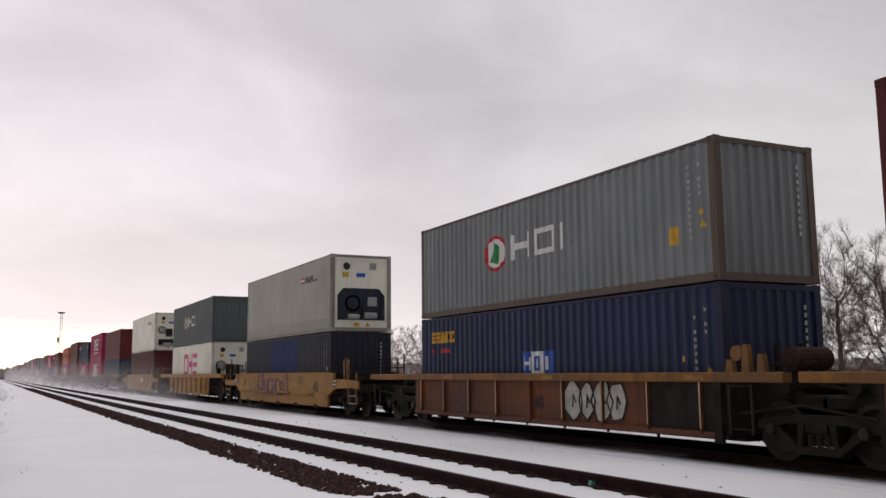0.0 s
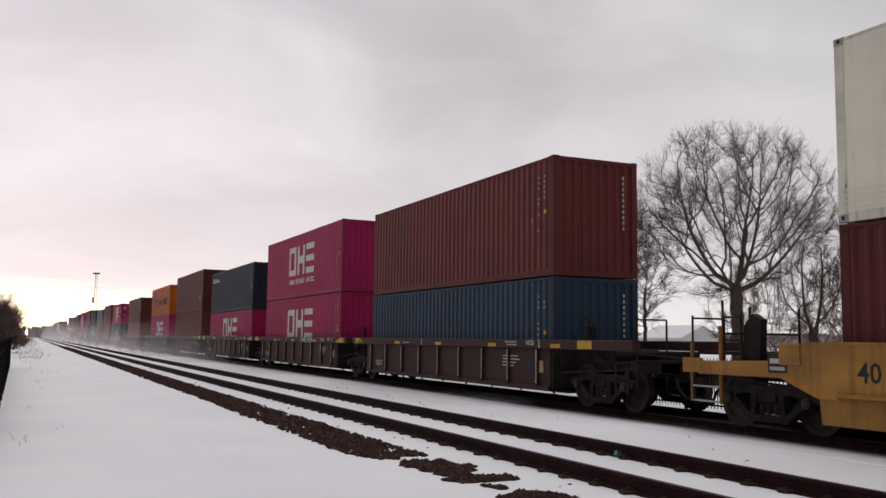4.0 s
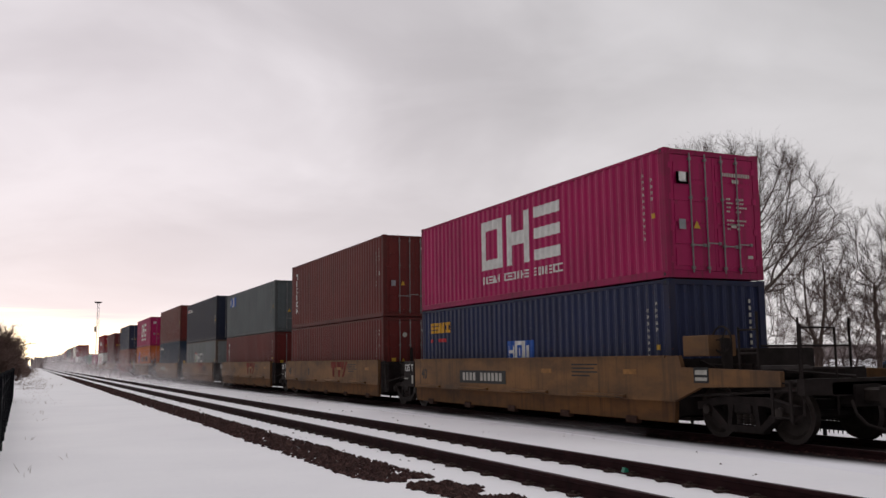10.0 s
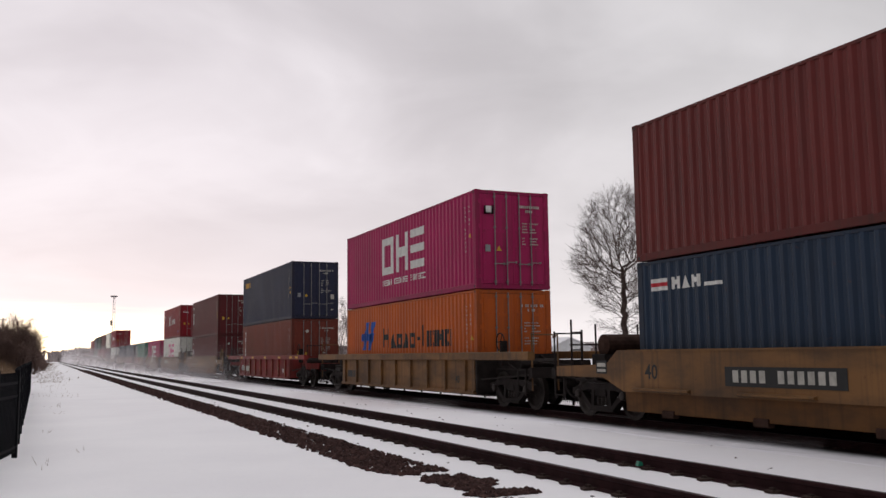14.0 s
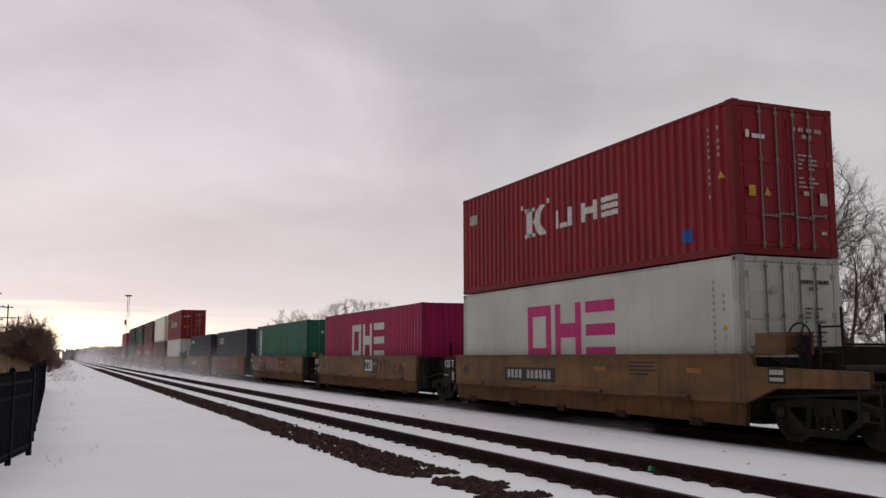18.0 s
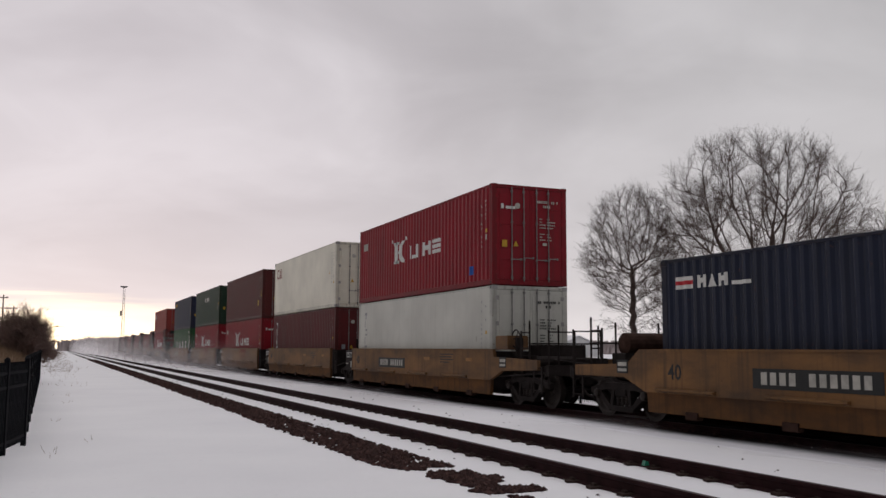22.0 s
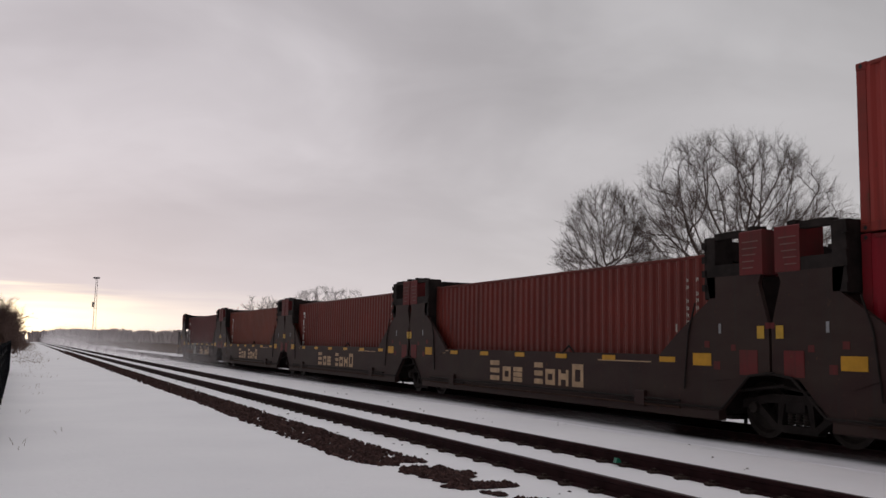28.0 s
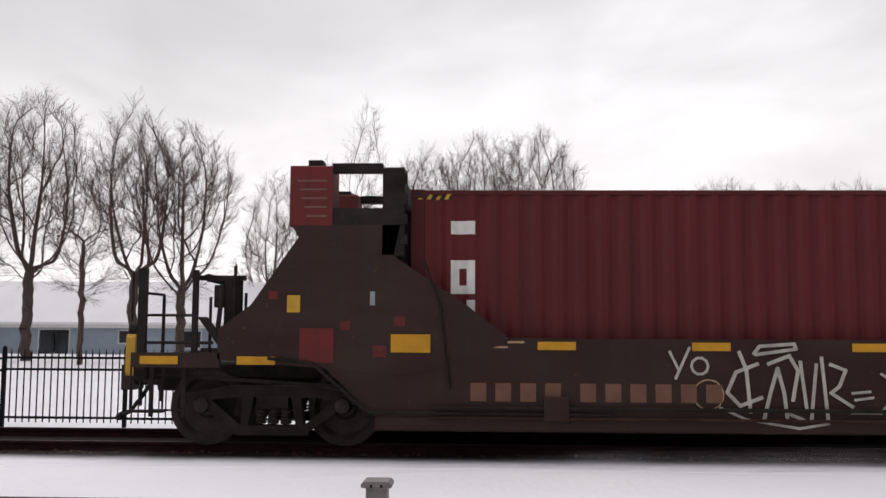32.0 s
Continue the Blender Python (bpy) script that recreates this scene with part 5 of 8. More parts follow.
def wagon_bulkhead(front, rear, label, last=False):
    """Dark well wagon with tall box frames at both ends."""
    mat = CSX
    w = thing("well_wagon", label, "well wagon", "well wagons of the train")
    y0, y1 = -0.12, CL + 0.12
    for sx in (-1, 1):
        side = part("side_panel", Mesh().prism([(y0 - 0.32, 0.42), (y1 + 0.32, 0.42), (y1 + 0.92, 1.0), (y1 + 0.92, 1.36), (y0 - 0.92, 1.36), (y0 - 0.92, 1.0)], *sorted((sx * 1.37, sx * 1.45)), "yz"), mat, w)
        part("sill", Mesh().box(*sorted((sx * 1.30, sx * 1.47)), y0 - 0.28, y1 + 0.28, 0.24, 0.42, 0.02), mat, side)
        for yy0, dd in ((y0, 1), (y1, -1)):  # bent edge pipe over the bogie, hose and valve
            bent = [(yy0 - dd * 1.6, 1.10), (yy0 - dd * 1.05, 1.04), (yy0 - dd * 0.38, 0.46), (yy0 + dd * 2.6, 0.45)]
            for (a0, b0), (a1, b1) in zip(bent, bent[1:]):
                part("edge_pipe", Mesh().tube((sx * 1.49, a0, b0), (sx * 1.49, a1, b1), 0.022, n=6), DARK, side)
            part("bracket", Mesh().box(*sorted((sx * 1.45, sx * 1.53)), *sorted((yy0 + dd * 1.75, yy0 + dd * 2.05)), 0.36, 0.66, 0.02), mat, side)
            part("valve_rod", Mesh().tube((sx * 1.475, yy0 + dd * 0.62, 0.75), (sx * 1.475, yy0 + dd * 0.5, 1.75), 0.016, n=5).tube((sx * 1.475, yy0 + dd * 0.5, 1.75), (sx * 1.475, yy0 + dd * 0.3, 2.3), 0.016, n=5), DARK, side)
        part("pipe", Mesh().tube((sx * 1.50, 0.6, 0.52), (sx * 1.50, y1 - 0.4, 0.52), 0.025, n=6), DARK, side)
        part("pipe", Mesh().tube((sx * 1.50, 0.6, 0.40), (sx * 1.50, y1 - 0.4, 0.40), 0.02, n=6), BROWNFOOT, side)
        for y, d in ((0.0, -1), (CL, 1)):
            lim = GAP / 2 - 0.05 if (front if d < 0 else rear) == "art" else 2.35
            pts = [(-1.2, 1.375), (-0.71, 1.75), (0.2, 2.36), (0.12, 2.74), (1.45, 2.74), (1.38, 2.58), (min(1.95, lim), 1.75 if lim > 1.95 else 1.85), (lim, 1.45), (lim, 1.08), (0.0, 0.9), (-1.2, 1.3)]
            part("bulkhead_plate", Mesh().prism([(y + d * a, b) for a, b in pts], sx * 1.38, sx * 1.46, "yz"), mat, w)
            part("counterweight_box", Mesh().box(*sorted((sx * 0.95, sx * 1.47)), *sorted((y + d * 0.96, y + d * 1.49)), 2.72, 3.48, 0.02), BOXRED, w, "faded red steel box")
            up = Mesh()
            up.box(*sorted((sx * 1.05, sx * 1.46)), *sorted((y + d * 0.07, y + d * 0.34)), 2.35, 3.46, 0.02)
            up.box(*sorted((sx * 1.3, sx * 1.46)), *sorted((y + d * 0.34, y + d * 0.97)), 3.40, 3.51)
            up.box(*sorted((sx * 1.3, sx * 1.46)), *sorted((y + d * 0.34, y + d * 0.97)), 2.74, 2.95)
            for k in range(4):
                up.box(*sorted((sx * 1.44, sx * 1.49)), *sorted((y + d * 0.03, y + d * 0.12)), 2.5 + k * 0.25, 2.62 + k * 0.25)
            up.box(*sorted((sx * 1.15, sx * 1.4)), *sorted((y + d * 1.1, y + d * 1.28)), 3.48, 3.56)
            part("bulkhead_post", up, DARK, w)
        reflectors(w, -1.456, 1.22, [1.0, 2.9, 4.75, 6.65, 8.55, 10.4], 0.46, 0.10) if sx < 0 else None
    for y, d in ((0.0, -1), (CL, 1)):
        beam = Mesh()
        beam.box(-1.05, 1.05, *sorted((y + d * 0.1, y + d * 0.34)), 3.05, 3.40, 0.03)
        beam.box(-1.38, 1.38, *sorted((y + d * 0.04, y + d * 0.16)), 1.0, 1.6)
        beam.box(-0.3, 0.3, *sorted((y + d * 0.1, y + d * 0.3)), 1.5, 3.1)
        part("cross_beam", beam, DARK, w)
        x = -1.462
        part("end_reflector", Mesh().box(x - 0.006, x, y - d * 0.02 - 0.24, y - d * 0.02 + 0.24, 1.18, 1.40), YELLOW, w)
        part("red_panel", Mesh().box(x - 0.004, x, *sorted((y + d * 0.92, y + d * 1.34)), 1.05, 1.47), BOXRED, w)
        for du, dz, s in ((0.28, 1.12, 0.16), (0.05, 1.5, 0.13), (0.72, 1.45, 0.12), (1.62, 1.82, 0.11)):
            part("red_patch", Mesh().box(x - 0.003, x, *sorted((y + d * du, y + d * (du + s))), dz, dz + s * 0.9), BOXRED, w)
        lines = Mesh()
        for q in range(5):
            lines.box(-1.4735, -1.47, *sorted((y + d * 1.03, y + d * (1.28 + 0.03 * q))), 2.84 + q * 0.11, 2.86 + q * 0.11)
        part("data_lines", lines, plain("ghost_lettering", (0.16, 0.09, 0.085, 1), 0.8), w)
        part("label_plate", Mesh().box(x - 0.005, x, *sorted((y + d * 1.34, y + d * 1.5)), 1.66, 1.87), SIGN_Y, w)
        part("label_plate", Mesh().box(x - 0.005, x, *sorted((y + d * 0.42, y + d * 0.48)), 1.75, 1.92), GREYP, w)
    floor_frame(w, y0, y1)
    for y, d, e in ((y0, -1, front), (y1, 1, rear)):
        end_platform(w, y, d, mat, e == "art", "smooth")
        if e != "art":
            st = Mesh()
            st.box(-1.46, -1.38, *sorted((y + d * 2.2, y + d * 3.3)), 0.98, 1.16)
            st.box(1.38, 1.46, *sorted((y + d * 2.2, y + d * 3.3)), 0.98, 1.16)
            part("end_sill", st, mat, w)
            reflectors(w, -1.462, 1.02, [y + d * 1.75, y + d * 2.95], 0.47, 0.10)
            posts = Mesh()
            posts.box(-1.44, -1.36, *sorted((y + d * 3.14, y + d * 3.24)), 0.95, 2.2)
            posts.box(-1.42, -1.37, *sorted((y + d * 2.5, y + d * 2.57)), 0.95, 2.18)
            posts.tube((-1.40, y + d * 3.32, 2.15), (-1.40, y + d * 3.32, 1.55), 0.015, n=5)
            posts.tube((-1.40, y + d * 3.22, 1.28), (-1.40, y + d * 2.3, 1.28), 0.02, n=5)
            posts.prism([(y + d * 2.5, 1.6), (y + d * 2.38, 1.6), (y + d * 2.1, 1.25), (y + d * 2.2, 1.2)], -1.42, -1.39, "yz")
            posts.tube((-1.4, y + d * 2.25, 1.4), (-1.4, y + d * 2.2, 2.0), 0.03, n=6)
            posts.tube((-1.2, y + d * 2.45, 2.1), (-0.2, y + d * 2.3, 2.05), 0.05, n=6)
            part("end_railing", posts, DARK, w)
            step = Mesh()
            step.tube((-1.43, y + d * 3.3, 0.98), (-1.43, y + d * 3.3, 0.45), 0.014, n=5)
            step.tube((-1.43, y + d * 2.9, 0.98), (-1.43, y + d * 2.9, 0.45), 0.014, n=5)
            step.box(-1.47, -1.36, *sorted((y + d * 2.88, y + d * 3.32)), 0.43, 0.46)
            part("step", step, DARK, w)
            part("brake_housing", Mesh().box(-1.32, -1.1, *sorted((y + d * 2.02, y + d * 2.2)), 1.35, 2.12, 0.03).box(-1.34, -1.2, *sorted((y + d * 2.2, y + d * 2.32)), 1.72, 2.0, 0.02), DARK, w)
            part("brake_arm", Mesh().box(-1.3, -1.22, *sorted((y + d * 1.95, y + d * 2.62)), 2.06, 2.12).prism([(y + d * 2.02, 1.6), (y + d * 1.82, 1.3), (y + d * 2.02, 1.3)], -1.3, -1.2, "yz"), DARK, w)
            for dy, top in ((1.92, 1.9), (2.06, 2.24), (2.36, 1.85)):
                part("end_post", Mesh().tube((-1.34, y + d * dy, 1.16), (-1.34, y + d * dy, top), 0.02, n=5), DARK, w)
            part("hand_rail", Mesh().tube((-1.40, y + d * 2.5, 1.62), (-1.40, y + d * 3.2, 1.62), 0.018, n=5), DARK, w)
    if last:  # end-of-train marker
        m = Mesh().box(-0.80, -0.55, y1 + 3.50, y1 + 3.62, 0.84, 1.38, 0.04)
        part("end_marker", m, SIGN_Y, w, "scuffed yellow end-of-train marker")
        part("marker_lamp", Mesh().disc((-0.68, y1 + 3.56, 1.44), "y", [(-0.05, 0.08), (0.04, 0.08), (0.06, 0.05)], 12), DARK, w)
    # lettering: block shapes for the owner's name, worn reporting marks as bars
    x = -1.452
    u = 10.3 if last else 7.6
    h = 0.5
    gap = 0.68 if last else 0.36
    blocks = [(0, .36, 1), (.45, .30, .72), (.82, .32, .72)] + [(1.14 + gap + a, b, c) for a, b, c in ((0, .28, 1), (.34, .3, .72), (.72, .3, .72), (1.1, .32, 1))]
    polys = []
    for k, (du, wd, hh) in enumerate(blocks):
        polys += mark("3033020"[k], u - 3.6 + du * (1.0 if last else 1.5), 0.60, wd * (1.0 if last else 1.4), h * hh, 0.24 if hh == 1 else 0.3)
    for shape in shapes(polys):
        part("mark", decal(shape, False, x, 0.004), TANP, w, "worn tan block shape")
    if last:
        nb = Mesh()
        for k in range(11):
            if k != 4:
                yb = CL - 0.75 - 0.3 * k + (0.18 if k > 4 else 0)
                nb.box(x - 0.004, x, yb - 0.19, yb, 0.60, 0.82)
        part("number_bars", nb, plain("worn_reporting_paint", (0.16, 0.085, 0.06, 1), 0.8), w)
        rt = Mesh()
        for k in range(24):
            a, b = 2 * math.pi * k / 24, 2 * math.pi * (k + 1) / 24
            cy, cz = CL - 3.6, 0.70
            rt.quad((x - 0.003, cy + 0.17 * math.cos(a), cz + 0.17 * math.sin(a)), (x - 0.003, cy + 0.17 * math.cos(b), cz + 0.17 * math.sin(b)), (x - 0.003, cy + 0.185 * math.cos(b), cz + 0.185 * math.sin(b)), (x - 0.003, cy + 0.185 * math.cos(a), cz + 0.185 * math.sin(a)))
        part("round_mark", rt, TANP, w)
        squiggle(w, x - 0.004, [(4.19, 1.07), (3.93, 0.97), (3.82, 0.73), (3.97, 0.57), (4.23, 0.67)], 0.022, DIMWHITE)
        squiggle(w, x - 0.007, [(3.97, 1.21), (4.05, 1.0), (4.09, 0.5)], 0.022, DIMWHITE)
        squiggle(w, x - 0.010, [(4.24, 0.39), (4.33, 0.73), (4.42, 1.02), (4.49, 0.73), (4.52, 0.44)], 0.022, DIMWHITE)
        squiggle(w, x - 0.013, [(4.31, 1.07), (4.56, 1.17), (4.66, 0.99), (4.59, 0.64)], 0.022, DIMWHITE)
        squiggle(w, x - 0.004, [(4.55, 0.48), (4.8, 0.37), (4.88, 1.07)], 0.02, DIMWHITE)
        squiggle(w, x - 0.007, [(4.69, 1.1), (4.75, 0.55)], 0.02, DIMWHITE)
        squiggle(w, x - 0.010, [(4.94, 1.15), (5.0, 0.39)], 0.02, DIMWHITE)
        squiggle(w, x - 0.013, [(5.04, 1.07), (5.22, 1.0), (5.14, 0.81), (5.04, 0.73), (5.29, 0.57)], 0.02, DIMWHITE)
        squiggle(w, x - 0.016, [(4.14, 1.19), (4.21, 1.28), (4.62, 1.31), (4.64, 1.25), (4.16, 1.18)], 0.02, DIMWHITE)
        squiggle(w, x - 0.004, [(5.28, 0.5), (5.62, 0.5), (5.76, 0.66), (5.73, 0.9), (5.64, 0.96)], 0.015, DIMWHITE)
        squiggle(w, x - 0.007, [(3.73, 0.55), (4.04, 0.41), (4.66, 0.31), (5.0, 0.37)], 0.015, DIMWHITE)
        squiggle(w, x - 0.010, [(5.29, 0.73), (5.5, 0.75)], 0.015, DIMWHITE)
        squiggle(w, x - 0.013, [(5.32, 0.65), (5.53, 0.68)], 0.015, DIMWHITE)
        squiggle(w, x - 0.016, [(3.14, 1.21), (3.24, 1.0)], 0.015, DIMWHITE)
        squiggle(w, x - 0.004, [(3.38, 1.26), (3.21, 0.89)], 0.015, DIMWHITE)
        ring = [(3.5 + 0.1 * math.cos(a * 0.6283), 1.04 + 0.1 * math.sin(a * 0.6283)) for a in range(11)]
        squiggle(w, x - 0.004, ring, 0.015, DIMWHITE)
    part("data_lines", Mesh().box(x - 0.004, x, CL - 1.4, CL - 0.5, 1.30, 1.325).box(x - 0.004, x, CL - 1.2, CL - 0.5, 1.24, 1.262).box(x - 0.004, x, 1.5, 3.3, 1.2, 1.225), TANP, w)
    part("grab_iron", Mesh().tube((-1.5, 4.6, 1.36), (-1.5, 4.35, 1.5), 0.02, n=6).tube((-1.5, 4.35, 1.5), (-1.5, 4.15, 1.36), 0.02, n=6), DARK, w)
    return w


# ---- the train ----
def gone(t):
    """Metres that the train has run by t seconds."""
    lead = 0.2 * max(0.0, min(1.0, (31.0 - t) / 3.5))
    return lead + 18.607 * t - 0.00745 * t * t - 0.000177 * t ** 3 - 0.1 * max(0.0, t - 30) ** 2


MOVERS = []


def ride(ob, y, z):
    MOVERS.append((ob, y, z))
    ob.matrix_basis = pose(TX, y, z)
    return ob


R, M = ("ring_mark",), ("line_mark",)
# leading end at t = 0, wagon, upper box, lower box; a box: paint, height, leading end, marks, kind
UNITS = [
    (-3.42, ("rib", ORA, "art", "art", "orange"), ("maroon", LO, "corr", []), ("blue", LO, "corr", [])),
    (12.08, ("rib", ORA, "art", "cpl", "orange"), ("grey", LO, "corr", [("shield_mark",)]), ("blue", LO, "corr", [("square_mark",)])),
    (32.24, ("smooth", "cpl", "cpl", "S"), ("greige", HI, "reefer_dark", [("flag_mark_front",)], "reefer"), ("ink", LO, "corr", [("blue_patch",)])),
    (52.28, ("rib", OCHRE, "cpl", "cpl", "yellow"), ("dkgrey", LO, "corr", [("shield_mark",)]), ("white", HI, "reefer", [("ring_mark_low", PINKP)], "reefer")),
    (72.35, ("smooth", "cpl", "cpl", "S"), ("white", HI, "reefer", [("flag_mark_front",)], "reefer"), ("brown2", HI, "corr", [])),
    (92.88, ("rib", BRN, "cpl", "art", "brown"), ("brown", HI, "corr", []), ("teal", LO, "corr", [])),
    (108.79, ("rib", BRN, "art", "art", "brown"), ("magenta", HI, "corr", [R]), ("magenta", HI, "corr", [R])),
    (124.22, ("rib", BRN, "art", "art", "brown"), ("navy", LO, "corr", [("flag_mark",)]), ("magenta", LO, "corr", [R])),
    (139.84, ("rib", BRN, "art", "art", "brown"), ("brown2", HI, "corr", [("badge_mark",)]), ("brown", HI, "corr", [])),
    (155.84, ("rib", BRN, "art", "cpl", "brown"), ("orange", LO, "corr", [("slanted_mark",)]), ("magenta", HI, "corr", [R])),
    (177.69, ("rib", BRN, "cpl", "cpl", "brown"), ("brown2", LO, "corr", [("badge_low",)]), ("rust", LO, "corr", [("stack_mark",)])),
    (199.55, ("smooth", "cpl", "art", "A"), ("magenta", LO, "door", [R]), ("blue", LO, "corr", [("square_mark",)])),
    (215.22, ("smooth", "art", "art", "B"), ("brown", HI, "door", [("stack_mark",)]), ("brown", LO, "door", [])),
    (230.69, ("smooth", "art", "art", "D"), ("dkgrey", LO, "door", [("square_mark_high",)]), ("brown", LO, "door", [("stack_mark",)])),
    (246.46, ("smooth", "art", "art", "C"), ("navy", HI, "door", [("flag_mark",)]), ("grey", LO, "door", [("shield_mark",)])),
    (262.24, ("smooth", "art", "cpl", "A"), ("brown", HI, "door", []), ("navy2", HI, "door", [("flag_mark",)])),
    (282.19, ("rib", YEL, "cpl", "cpl", "yellow"), ("magenta", HI, "door", [R]), ("orange", HI, "door", [("slanted_mark",)])),
    (303.58, ("rib", REDW, "cpl", "cpl", "red"), ("seaco", HI, "door", [("word_mark_yellow",)]), ("rust", HI, "door", [("stack_mark",)])),
    (324.87, ("smooth", "cpl", "cpl", "S"), ("maroon", HI, "door", [("stack_mark_three",)]), ("maroon", LO, "door", [("stack_mark_three",)])),
    (344.72, ("smooth", "cpl", "art", "A"), ("red", HI, "door", [M]), ("offwhite", HI, "door", [("ring_mark_low", PINKP)], "reefer")),
    (360.39, ("smooth", "art", "art", "C"), None, ("magenta", HI, "corr", [R])),
    (375.99, ("smooth", "art", "art", "D"), None, ("green", HI, "door", [("panel_mark",)])),
    (391.6, ("smooth", "art", "art", "E"), None, ("slate", HI, "door", [("word_mark_white",)])),
    (407.06, ("smooth", "art", "cpl", "A"), None, ("navy", HI, "door", [("flag_mark",)])),
    (427.05, ("smooth", "cpl", "art", "A"), ("red", HI, "door", [M]), ("offwhite", HI, "door", [("stack_mark", GREYP)], "reefer")),
    (442.64, ("smooth", "art", "art", "C"), ("white", HI, "door", [("corner_mark", MAROON)], "reefer"), ("maroon", HI, "door", [("stack_mark",)])),
    (458.16, ("smooth", "art", "art", "D"), ("brown2", HI, "door", []), ("red", HI, "door", [M])),
    (473.68, ("smooth", "art", "art", "E"), ("dkgreen", HI, "door", [("mid_mark",)]), ("red", HI, "door", [M])),
    (489.09, ("smooth", "art", "cpl", "A"), ("seaco", HI, "door", [("word_mark_yellow",)]), ("uagreen", HI, "door", [("wide_mark",)])),
    (508.9, ("bulk", "cpl", "art"), ("salmon", LO, "door", [("corner_mark",)]), ("red", HI, "door", [M])),
    (524.35, ("bulk", "art", "art"), None, ("sealand", HI, "corr", [])),
    (539.6, ("bulk", "art", "art"), None, ("sealand", HI, "corr", [("stack_mark",)])),
    (554.85, ("bulk", "art", "art"), None, ("rust", HI, "corr", [("stack_mark",)])),
    (570.2, ("bulk", "art", "cpl"), None, ("maroon", HI, "corr", [("stack_mark_three",), ("hazard_mark",)])),
]
WORDS = {"grey": "weathered light grey", "dkgrey": "weathered dark grey", "blue": "dark blue", "ink": "near-black navy with a blue patch,", "navy": "near-black navy", "navy2": "slate navy", "teal": "dark teal blue", "magenta": "bright magenta", "brown": "reddish brown", "brown2": "dark reddish brown", "rust": "rusty orange-brown", "orange": "bright orange", "red": "bright red", "salmon": "faded salmon red", "green": "sea green", "dkgreen": "dark green", "uagreen": "bright green", "slate": "slate grey", "white": "off-white refrigerated", "offwhite": "pale grey refrigerated", "greige": "dirty beige refrigerated", "seaco": "deep navy blue", "maroon": "maroon", "sealand": "faded brick-brown"}
FRONTS = {"corr": "ribbed end", "door": "barred doors", "reefer": "white cooling unit", "reefer_dark": "dark cooling bay"}


